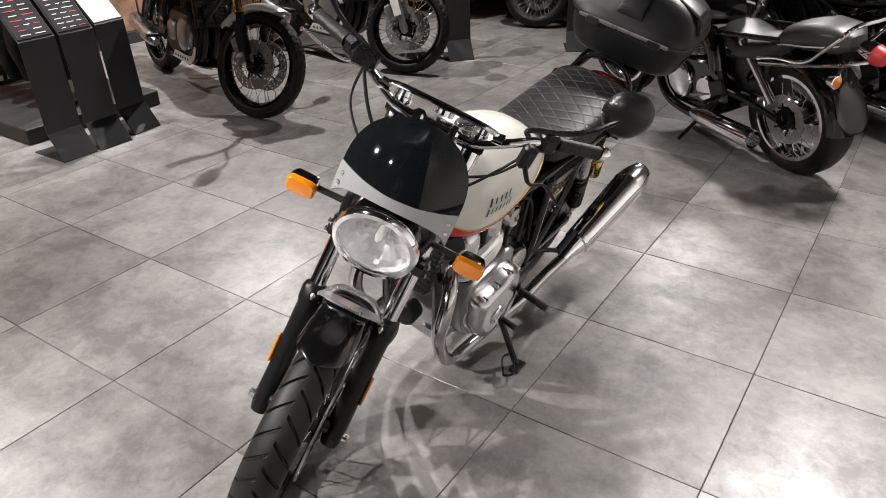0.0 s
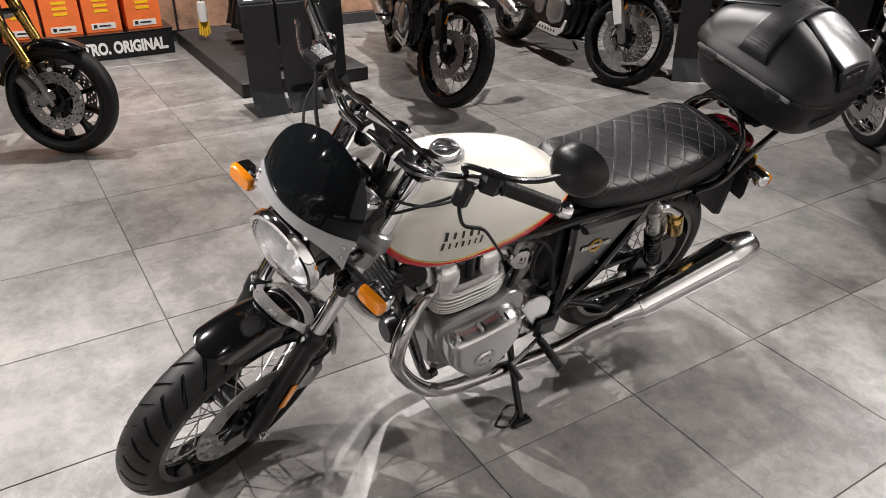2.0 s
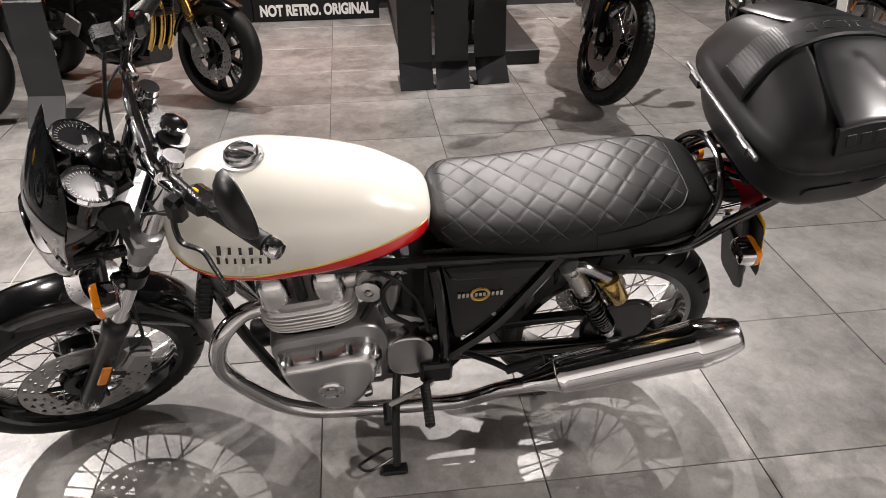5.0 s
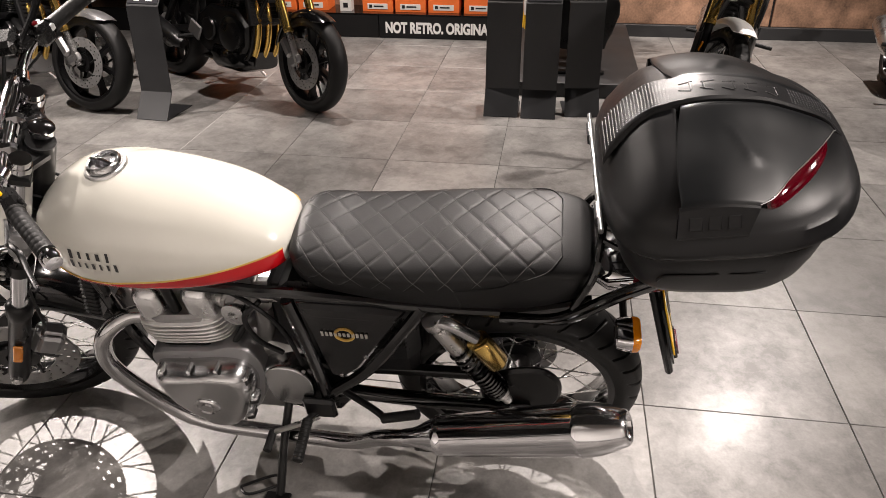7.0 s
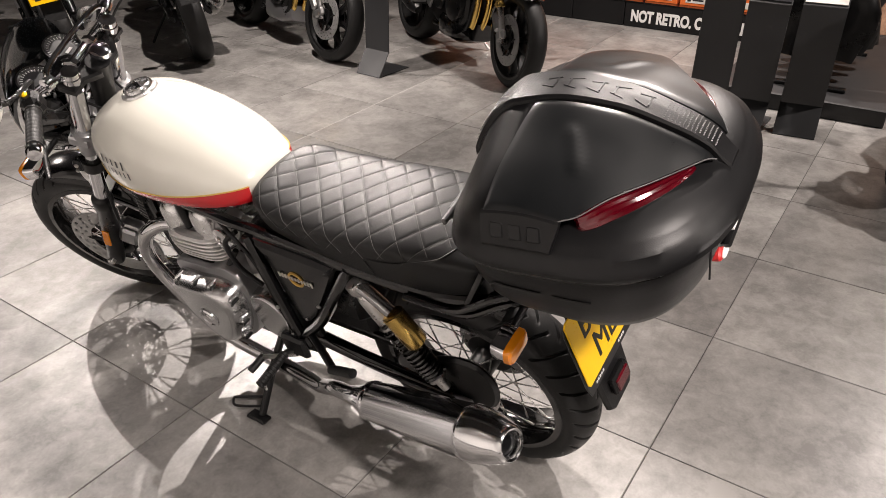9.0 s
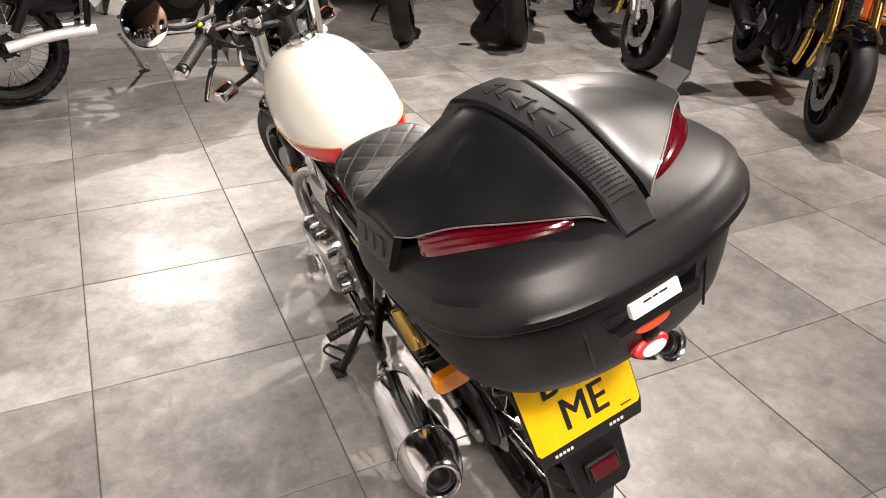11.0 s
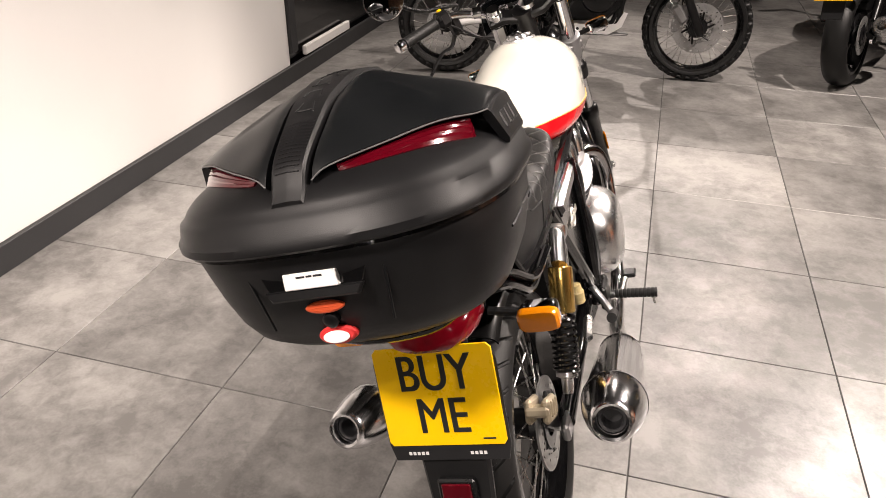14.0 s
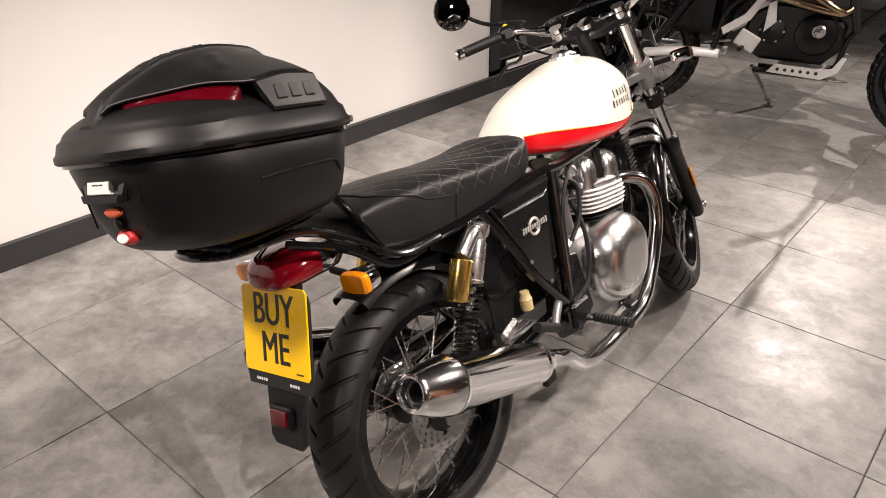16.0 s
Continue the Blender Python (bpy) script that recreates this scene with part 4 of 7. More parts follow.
def seat_point(x, v, press=True):
    """v runs from -1 (left base) over the crown to 1 (right base)."""
    w, base, shoulder, crown = seat_row(x)
    a = abs(v)
    s = -1 if v > 0 else 1
    if a > 0.62:
        u = (a - 0.62) / 0.38
        y, z = w * (1 - 0.05 * u * u), shoulder - (shoulder - base) * u
    else:
        u = a / 0.62
        y, z = w * math.sin(u * math.pi / 2) ** 0.86, shoulder + (crown - shoulder) * math.cos(u * math.pi / 2) ** 0.5
    q = Vector((x, s * y, z))
    low = quilt_limit(x)
    if press and -0.10 < x < 0.465 and a < low:
        k = min(199, int(a * 200))
        w = (ARC[k] + (ARC[k + 1] - ARC[k]) * (a * 200 - k)) * QV
        k1, k2 = (x * QX + w) % 1, (x * QX - w) % 1
        d = min(k1, 1 - k1, k2, 1 - k2)
        dip = 0.0014 * max(0, 1 - d / 0.13) ** 1.4 * min(1, (low - a) * 12, (0.465 - x) * 30, (x + 0.10) * 30)
        q -= Vector((0, s * math.sin(a * 2.2), math.cos(a * 2.2))) * dip
    return q


ARC = over_seat()
rows = [[seat_point(-0.178 + 0.666 * i / 260, -1 + 2 * j / 150) for j in range(151)] for i in range(261)]
seat = Geo().loft(rows).put("seat", VINYL, moto, "black diamond-quilted vinyl bench seat", smooth=60)


def bisect_share(share):
    """The v whose share of the way over the seat is given."""
    if share >= 1:
        return 1.0
    k = max(i for i in range(200) if ARC[i] <= share)
    return (k + (share - ARC[k]) / (ARC[k + 1] - ARC[k])) / 200


threads = Geo()
for k in range(-12, 18):
    for sign in (1, -1):
        pts = []
        for i in range(90):
            x = -0.098 + 0.560 * i / 89
            share = sign * (k - x * QX) / QV
            at = bisect_share(abs(share))
            v = math.copysign(at, share)
            if abs(v) < quilt_limit(x):
                pts.append(seat_point(x, v) + Vector((0, 0.0007 * (-1 if v > 0 else 1) * min(1, abs(v) * 1.5), 0.0007 * max(0, 1 - abs(v)))))
            elif len(pts) > 1:
                threads.tube(pts, 0.0005, 4)
                pts = []
        if len(pts) > 1:
            threads.tube(pts, 0.0005, 4)
tagged(threads.put("stitching", THREAD, seat, "pale quilting thread"), kind="stuff")
for side in (1, -1):
    Geo().tube([seat_point(x, -side * quilt_limit(x), False) + Vector((0, side * 0.001, 0.001)) for x in [-0.100 + 0.215 * k / 30 for k in range(31)]], 0.0016, 5).put("seat_seam", VINYL, seat, "piped seam")
    Geo().tube([seat_point(0.115 - 0.012 * math.sin(k / 10 * 1.5), -side * (0.69 + 0.29 * k / 10), False) + Vector((0, side * 0.001, 0)) for k in range(11)], 0.0016, 5).put("seat_seam", VINYL, seat)
Geo().tube([seat_point(-0.100, -quilt_limit(-0.100) * (1 - 2 * k / 20), False) + Vector((0, 0, 0.001)) for k in range(21)], 0.0016, 5).put("seat_seam", VINYL, seat)

# frame
FR = 0.0150
for side in (1, -1):
    s = side
    Geo().tube([(1.00, s * 0.03, 0.88), (0.86, s * 0.10, 0.755), (0.60, s * 0.118, 0.735), (0.47, s * 0.122, 0.738), (0.20, s * 0.126, 0.730), (-0.02, s * 0.126, 0.735), (-0.17, s * 0.118, 0.770)], FR, 10, 6).put("frame_rail", BLACK, moto, "gloss black frame tube")
    Geo().tube([(1.03, s * 0.025, 0.84), (0.975, s * 0.075, 0.60), (0.925, s * 0.092, 0.43), (0.845, s * 0.095, 0.22), (0.80, s * 0.09, 0.195)], FR, 10, 6).put("down_tube", BLACK, moto)
    Geo().tube([(0.485, s * 0.140, 0.735), (0.465, s * 0.148, 0.60), (0.450, s * 0.150, 0.42), (0.455, s * 0.140, 0.32)], FR, 10, 6).put("seat_post", BLACK, moto)
    Geo().tube([(0.435, s * 0.145, 0.385), (0.33, s * 0.148, 0.50), (0.24, s * 0.140, 0.64), (0.185, s * 0.130, 0.73)], FR, 10, 6).put("rear_stay", BLACK, moto)
    # swinging arm
    Geo().tube([(0.44, s * 0.118, 0.355), (0.25, s * 0.120, 0.345), (-0.02, s * 0.112, 0.320)], 0.020, 12, 5).put("swing_arm", BLACK, moto)
    Geo().box((-0.025, s * 0.115, 0.318), (0.075, 0.018, 0.045), 0.006).put("axle_plate", GREY_ALLOY, moto)
    # side panel
    panel_m = Matrix.Translation((0, s * 0.128, 0)) @ Matrix.Rotation(radians(90), 4, "X")
    outline = [(0.470, 0.738), (0.300, 0.742), (0.212, 0.734), (0.240, 0.684), (0.300, 0.580), (0.352, 0.490), (0.395, 0.448), (0.428, 0.456), (0.440, 0.520), (0.456, 0.640)]
    out = lambda lo, hi: (-hi, -lo) if s > 0 else (lo, hi)
    panel = Geo().slab(outline, *out(-0.016, 0.014), panel_m, 0.008).put("side_panel", PANEL, moto, "black triangular side panel with a silver badge")
    upper_lip = [(0.462, 0.736), (0.300, 0.738), (0.222, 0.730), (0.246, 0.690), (0.430, 0.690), (0.448, 0.700)]
    Geo().slab(upper_lip, *out(0.004, 0.027), panel_m, 0.014).put("panel_lip", PANEL, panel, "raised upper edge of the panel")
    for x, z in ((0.400, 0.462), (0.330, 0.545)):
        bolt(panel, (x, s * 0.1415, z), (0, s, 0), 0.006, 0.003, STEEL)
    by = s * 0.1435
    ring = Geo()
    for i in range(24):
        a0, a1 = math.tau * i / 24, math.tau * (i + 1) / 24
        ring.tube([(0.370 + 0.021 * math.cos(a0), by, 0.628 + 0.021 * math.sin(a0)), (0.370 + 0.021 * math.cos(a1), by, 0.628 + 0.021 * math.sin(a1))], 0.0038, 6)
    ring.put("badge_ring", GOLD_LINE if s > 0 else SILVER_INK, panel, "bronze badge ring")
    bars = Geo()
    for i in range(11):
        tall = 0.013 + 0.007 * abs(i - 5) / 5
        bars.box((0.370 + (i - 5) * 0.0102, by + s * 0.002, 0.630 + (i - 5) * 0.0), (0.0066, 0.003, tall * 0.8), 0.0008)
    bars.put("badge_bars", SILVER_INK, panel, "silver badge strokes")

# engine
case = Geo()
prof = [(0.470, 0.300), (0.560, 0.240), (0.760, 0.225), (0.850, 0.290), (0.870, 0.400), (0.830, 0.500), (0.720, 0.525), (0.560, 0.520), (0.470, 0.480)]
case.slab(prof, -0.115, 0.115, Matrix.Rotation(radians(90), 4, "X"), 0.015)
engine = case.put("crankcase", ALLOY, moto, "cast alloy engine crankcase")
sump = Geo().box((0.70, 0, 0.215), (0.22, 0.18, 0.06), 0.015).put("sump", ALLOY, engine)


def cover(name, outline, y0, y1, mat, shrink, label):
    g = Geo()
    pts = [Vector((x, 0, z)) for x, z in outline]
    mid = sum(pts, Vector()) / len(pts)
    smooth_pts = spline(pts, 5, True)
    rings = []
    for u in (0, 0.2, 0.4, 0.55, 0.68, 0.78, 0.86, 0.92, 0.96, 0.99, 1.0):
        k = 1 - shrink * u ** 2.2
        y = y0 + (y1 - y0) * math.sin(u * math.pi / 2)
        rings.append([Vector((mid.x + (q.x - mid.x) * k, y, mid.z + (q.z - mid.z) * k)) for q in smooth_pts])
    area = sum(a.x * b.z - b.x * a.z for a, b in zip(smooth_pts, smooth_pts[1:] + smooth_pts[:1]))
    if (area > 0) == (y1 > y0):
        rings = [r[::-1] for r in rings]
    g.loft(rings)
    return g.put(name, mat, engine, label)


cover("generator_base", [(0.878, 0.450), (0.872, 0.505), (0.800, 0.524), (0.720, 0.534), (0.660, 0.556), (0.612, 0.540), (0.592, 0.490), (0.597, 0.420), (0.632, 0.310), (0.690, 0.248), (0.745, 0.238), (0.800, 0.288), (0.852, 0.360)], 0.080, 0.150, GREY_ALLOY, 0.04, "polished rim of the left engine cover")
left_cover = cover("generator_cover", [(0.862, 0.440), (0.856, 0.482), (0.770, 0.496), (0.690, 0.512), (0.632, 0.500), (0.612, 0.440), (0.642, 0.340), (0.690, 0.272), (0.748, 0.262), (0.790, 0.300), (0.840, 0.362)], 0.140, 0.212, POLISHED, 0.26, "polished left engine cover with a round boss")
Geo().lathe([(0.036, -0.012), (0.034, 0.002), (0.030, 0.006), (0.026, 0.006), (0.024, 0.002), (0.016, 0.002), (0.014, 0.006), (0.001, 0.006)], (0.742, 0.2125, 0.378), (0, 1, 0), 28).put("cover_boss", POLISHED, left_cover)
for x, z, turn in ((0.838, 0.474, 0), (0.766, 0.486, 0), (0.694, 0.498, 0), (0.628, 0.478, 40), (0.628, 0.395, 75), (0.655, 0.318, 65)):
    m = Matrix.Rotation(radians(-turn), 4, "Y")
    lug = Geo().box((x, 0.178, z), (0.011, 0.036, 0.030), 0.004, m).put("cover_lug", POLISHED, left_cover)
    # solid black block paints the shade of the slot beside each lug
    Geo().box(Vector((x, 0.183, z)) + m @ Vector((-0.010, 0, 0.0)), (0.009, 0.028, 0.024), 0.003, m).put("lug_recess", SATIN, left_cover)
gear_cover = cover("sprocket_cover", [(0.595, 0.470), (0.600, 0.400), (0.580, 0.335), (0.520, 0.325), (0.480, 0.360), (0.475, 0.440), (0.510, 0.490), (0.560, 0.495)], 0.100, 0.158, POLISHED, 0.12, "polished square sprocket cover")
for x, z in ((0.585, 0.36), (0.50, 0.345), (0.495, 0.47), (0.57, 0.475)):
    bolt(gear_cover, (x, 0.146, z), (0, 1, 0), 0.006, 0.004)
right_cover = cover("clutch_cover", [(0.800, 0.520), (0.870, 0.470), (0.885, 0.390), (0.850, 0.305), (0.770, 0.260), (0.690, 0.265), (0.620, 0.320), (0.600, 0.400), (0.620, 0.480), (0.700, 0.525)], -0.105, -0.205, CLUTCH, 0.62, "polished domed right engine cover")
for i in range(9):
    a = math.tau * i / 9
    bolt(right_cover, (0.745 + 0.130 * math.cos(a), -0.125, 0.392 + 0.122 * math.sin(a)), (0, -1, 0), 0.006, 0.004)
Geo().box((0.765, -0.190, 0.40), (0.075, 0.004, 0.012), 0.001, Matrix.Rotation(radians(20), 4, "Y")).put("cover_mark", ALLOY, right_cover)

# cylinders lean a little forward
TILT_CYL = Matrix.Translation((0.764, 0, 0.478)) @ Matrix.Rotation(radians(7), 4, "Y")
up_cyl = TILT_CYL.to_3x3() @ Vector((0, 0, 1))
for side in (1, -1):
    y = side * 0.064
    barrel = Geo().lathe([(0.052, -0.02), (0.052, 0.06)], TILT_CYL @ Vector((0, y, 0)), up_cyl, 24).put("cylinder", SATIN, engine, "finned black cylinder barrel")
    first = Geo().slab(ellipse(0, 0, 0.100, 0.070, 32, 3.8), 0, 0.0035, None, 0.001).put("cooling_fin", SATIN, barrel)
    first.matrix_basis = TILT_CYL @ Matrix.Translation((0, y, 0.004))
    for i in range(1, 5):
        again(first, TILT_CYL @ Matrix.Translation((0, y, 0.004 + i * 0.0105)))
    head = Geo().slab(ellipse(0, 0, 0.100, 0.064, 32, 3.2), 0.058, 0.150, TILT_CYL @ Matrix.Translation((0, y, 0)), 0.008).put("cylinder_head", ALLOY, engine, "finned alloy cylinder head")
    first = None
    for i in range(6):
        grow = 1 + 0.05 * math.sin(i * 0.6)
        m = TILT_CYL @ Matrix.Translation((0, y, 0.062 + i * 0.0125)) @ Matrix.Diagonal((grow, grow, 1, 1))
        if first:
            again(first, m)
        else:
            first = Geo().slab(ellipse(0, 0, 0.114, 0.074, 40, 3.6), 0, 0.0050, None, 0.0016).put("head_fin", BRIGHT_CAST, head)
            first.matrix_basis = m
    # two domed towers with the plug well between them
    for cx, half in ((0.066, 0.042), (-0.060, 0.042)):
        rings = []
        for z, k in ((0.120, 1.06), (0.140, 1.0), (0.178, 0.97), (0.200, 0.90), (0.215, 0.74), (0.223, 0.50), (0.226, 0.2)):
            rings.append([TILT_CYL @ Vector((cx + px * k, y + py * k, z)) for px, py in ellipse(0, 0, half, 0.058, 32, 3.0)])
        Geo().loft(rings).put("rocker_cover", CLUTCH, engine, "polished domed rocker cover")
    Geo().tube([TILT_CYL @ Vector((0.003, y + side * 0.040, 0.15)), TILT_CYL @ Vector((0.001, y + side * 0.034, 0.235))], 0.013, 12).put("plug_cap", SATIN, engine, "black spark plug cap")
    # intake
    Geo().tube([(0.685, y, 0.635), (0.60, y, 0.660), (0.52, y * 0.9, 0.66)], 0.026, 14, 4).put("throttle_body", STEEL if side > 0 else SATIN, engine, "throttle body")
    housing = Geo().lathe([(0.030, -0.045), (0.034, -0.042), (0.034, 0.010), (0.030, 0.016), (0.012, 0.018), (0.010, 0.014), (0.001, 0.014)], (0.630, side * 0.112, 0.648), (0.15, side, 0.15), 20).put("idle_housing", POLISHED, engine, "polished throttle housing")
    bolt(housing, (0.634, side * 0.128, 0.652), (0.15, side, 0.15), 0.006, 0.005, STEEL)
    Geo().tube([(0.598, side * 0.085, 0.520), (0.580, side * 0.092, 0.580), (0.572, side * 0.092, 0.650)], 0.021, 14, 4).put("starter_motor" if side > 0 else "breather_can", ALLOY, engine, "cast alloy cylinder behind the barrels")
    Geo().tube([(0.56, side * 0.120, 0.70), (0.60, side * 0.138, 0.66), (0.585, side * 0.140, 0.58), (0.54, side * 0.13, 0.52)], 0.0065, 8, 6).put("breather_hose", MATT, engine)
    Geo().tube([(0.66, side * 0.100, 0.715), (0.58, side * 0.128, 0.700), (0.52, side * 0.135, 0.62), (0.49, side * 0.145, 0.50)], 0.0055, 8, 6).put("wiring_loom", MATT, engine)
    # exhaust
    hx = [(0.868, side * 0.080, 0.572), (0.925, side * 0.100, 0.582), (0.978, side * 0.135, 0.555), (1.003, side * 0.150, 0.490), (0.998, side * 0.152, 0.415), (0.955, side * 0.152, 0.330), (0.905, side * 0.152, 0.262), (0.850, side * 0.153, 0.213), (0.760, side * 0.158, 0.190), (0.540, side * 0.168, 0.190), (0.400, side * 0.190, 0.225), (0.300, side * 0.212, 0.300), (0.175, side * 0.235, 0.352)]
    header = Geo().tube(hx, 0.0215, 16, 7).put("exhaust_header", PIPE, moto, "chrome exhaust header pipe")
    Geo().lathe([(0.022, -0.006), (0.034, -0.006), (0.034, 0.010), (0.022, 0.012)], hx[0], Vector(hx[1]) - Vector(hx[0]), 18).put("exhaust_flange", STEEL, header)
    a, b = Vector((0.235, side * 0.222, 0.332)), Vector((-0.268, side * 0.263, 0.532))
    long = (b - a).length
    muffler = Geo().lathe([(0.022, -0.01), (0.025, 0.02), (0.036, 0.055), (0.0435, 0.080), (0.0490, 0.084), (0.0505, 0.091), (0.0505, 0.098), (0.0490, 0.102), (0.0505, 0.108), (0.0605, long - 0.115), (0.0625, long - 0.112), (0.0625, long - 0.104)], a, b - a, 36).put("silencer", CHROME, moto, "long chrome upswept silencer")
    Geo().lathe([(0.0615, long - 0.104), (0.061, long - 0.092), (0.057, long - 0.062), (0.050, long - 0.034), (0.0425, long - 0.012), (0.039, long - 0.003), (0.034, long + 0.001), (0.029, long - 0.001), (0.026, long - 0.008), (0.025, long - 0.06)], a, b - a, 36, caps=False).put("silencer_end", END_CONE, muffler, "tapered chrome end cone")
    Geo().lathe([(0.0245, long - 0.058), (0.0245, long - 0.016), (0.020, long - 0.016), (0.0185, long - 0.018), (0.018, long - 0.055), (0.001, long - 0.055)], a, b - a, 20).put("outlet", INK, muffler)
    Geo().box((0.20, side * 0.225, 0.302), (0.045, 0.018, 0.040), 0.004).put("silencer_bracket", SATIN, muffler)
    # shock absorber
    top, low = Vector((0.160, side * 0.142, 0.694)), Vector((0.000, side * 0.128, 0.392))
    way = (low - top).normalized()
    shock = Geo().lathe([(0.010, -0.022), (0.024, -0.016), (0.025, 0.004), (0.018, 0.018), (0.022, 0.030), (0.0235, 0.085), (0.0235, 0.112), (0.027, 0.114), (0.027, 0.122), (0.011, 0.124), (0.010, 0.300), (0.024, 0.302), (0.024, 0.312), (0.014, 0.316), (0.012, 0.350)], top, way, 20).put("shock_absorber", STEEL, moto, "rear shock absorber with a gold gas reservoir")
    Geo().lathe([(0.008, -0.014), (0.019, -0.012), (0.019, 0.012), (0.008, 0.014)], top, (0, side, 0), 16).put("shock_eye", STEEL, shock)
    coil = []
    q1 = way.orthogonal().normalized()
    q2 = way.cross(q1)
    for i in range(241):
        u = i / 240
        a_ = math.tau * (7.0 * u + 6.0 * u ** 2.2)
        coil.append(top + way * (0.100 + 0.202 * u) + 0.0255 * (math.cos(a_) * q1 + math.sin(a_) * q2))
    Geo().tube(coil, 0.0042, 6).put("spring", BLACK, shock, "black coil spring, wound closer at its foot")
    Geo().lathe([(0.012, 0.190), (0.0195, 0.192), (0.0195, 0.298), (0.012, 0.300)], top, way, 18).put("bump_sleeve", MATT, shock)
    can0 = top + Vector((-0.092, side * 0.014, -0.030))
    Geo().lathe([(0.004, 0), (0.022, 0.001), (0.0260, 0.004), (0.0262, 0.094), (0.0235, 0.098), (0.002, 0.099)], can0, way, 32).put("gas_reservoir", GOLD, shock, "gold gas reservoir")
    Geo().tube([top + way * 0.01, top + Vector((-0.03, side * 0.008, 0.010)), can0 + Vector((0, 0, 0.004))], 0.0190, 12, 6, flat=0.8).put("reservoir_bridge", POLISHED, shock, "bright cast shock top")
    # foot pegs
    peg_a, peg_b = Vector((0.502, side * 0.185, 0.313)), Vector((0.502, side * 0.298, 0.306))
    plate = Geo().box((0.470, side * 0.165, 0.340), (0.085, 0.020, 0.075), 0.008).put("peg_plate", SATIN, moto)
    peg = Geo().lathe([(0.006, 0)] + [(r, 0.004 + 0.0105 * k + d) for k in range(10) for r, d in ((0.0135, 0), (0.0135, 0.007), (0.0120, 0.009))] + [(0.014, 0.110), (0.013, 0.114), (0.002, 0.115)], peg_a, peg_b - peg_a, 14).put("foot_peg", RUBBER, plate, "ribbed black rubber foot peg")
    Geo().tube([peg_b + Vector((0, -side * 0.012, -0.008)), peg_b + Vector((0, -side * 0.010, -0.034))], 0.004, 8).put("peg_feeler", STEEL, peg)
    Geo().tube([(0.470, side * 0.160, 0.325), (0.495, side * 0.178, 0.315), peg_a + Vector((0, side * 0.008, 0))], 0.011, 10, 4, flat=0.8).put("peg_bracket", SATIN, plate)
    peg_a, peg_b = Vector((0.295, side * 0.208, 0.385)), Vector((0.205, side * 0.216, 0.432))
    plate = Geo().tube([(0.40, side * 0.150, 0.40), (0.33, side * 0.185, 0.395), (0.292, side * 0.205, 0.385)], 0.012, 10, 4, flat=0.7).put("pillion_bracket", GREY_ALLOY if side < 0 else SATIN, moto)
    Geo().tube([peg_a, peg_b], 0.0125, 12).put("pillion_peg", RUBBER, plate, "folded rubber pillion peg")

# pedals, side stand, chain, small engine fittings
gear = Geo().tube([(0.478, 0.168, 0.300), (0.54, 0.185, 0.275), (0.605, 0.200, 0.252)], 0.0075, 8, 4).put("gear_lever", STEEL, moto, "gear lever with a rubber tip")
Geo().tube([(0.605, 0.195, 0.252), (0.606, 0.252, 0.250)], 0.011, 10).put("lever_rubber", RUBBER, gear)
pedal = Geo().tube([(0.47, -0.165, 0.320), (0.56, -0.190, 0.272), (0.635, -0.205, 0.285)], 0.007, 8, 4).put("brake_pedal", STEEL, moto, "foot brake pedal")
Geo().box((0.648, -0.215, 0.288), (0.040, 0.036, 0.014), 0.004).put("pedal_pad", SATIN, pedal)
stand = Geo().tube([(0.570, 0.120, 0.300), (0.582, 0.195, 0.215), (0.590, 0.296, 0.098)], 0.0115, 10, 4).put("side_stand", SATIN, moto, "extended black side stand")
Geo().box((0.596, 0.306, 0.096), (0.070, 0.036, 0.012), 0.004, Matrix.Rotation(radians(16.8), 4, "X")).put("stand_foot", SATIN, stand)
Geo().tube([(0.588, 0.268, 0.128), (0.615, 0.252, 0.112), (0.680, 0.288, 0.120), (0.692, 0.300, 0.123), (0.664, 0.318, 0.128), (0.600, 0.284, 0.118), (0.588, 0.276, 0.120)], 0.0042, 8, 5).put("stand_tang", SATIN, stand, "bent wire foot loop")
chain = Geo()
for z0, z1 in ((0.402, 0.397), (0.268, 0.238)):
    chain.tube([(0.53, 0.074, z0 - 0.01), (0.25, 0.074, (z0 + z1) / 2), (-0.02, 0.074, z1)], 0.009, 8, 4, flat=0.6)
chain.put("chain", STEEL, moto, "drive chain")
Geo().slab([(0.42, 0.415), (0.25, 0.425), (0.08, 0.428), (-0.05, 0.425), (-0.09, 0.405), (0.08, 0.408), (0.42, 0.395)], -0.092, -0.066, Matrix.Rotation(radians(90), 4, "X"), 0.003).put("chain_guard", SATIN, moto, "black chain guard")
hood = spline([Vector((x, z, 0)) for x, z in ((0.060, 0.420), (-0.010, 0.470), (-0.085, 0.478), (-0.128, 0.430), (-0.128, 0.360), (-0.095, 0.312), (-0.020, 0.300), (0.055, 0.320))], 4, True)
Geo().slab([(q.x, q.y) for q in hood][::-1], -0.104, -0.084, Matrix.Rotation(radians(90), 4, "X"), 0.008).put("sprocket_guard", SATIN, moto, "rounded black guard over the rear sprocket")
cooler = Geo().box((1.010, 0, 0.625), (0.035, 0.180, 0.150), 0.006, Matrix.Rotation(radians(-14), 4, "Y")).put("oil_cooler", SATIN, moto, "ribbed black oil cooler")
for i in range(9):
    Geo().box((1.012 + (i - 4) * -0.0038, 0, 0.625 + (i - 4) * 0.0145), (0.040, 0.184, 0.004), 0.001, Matrix.Rotation(radians(-14), 4, "Y")).put("cooler_fin", MATT, cooler)
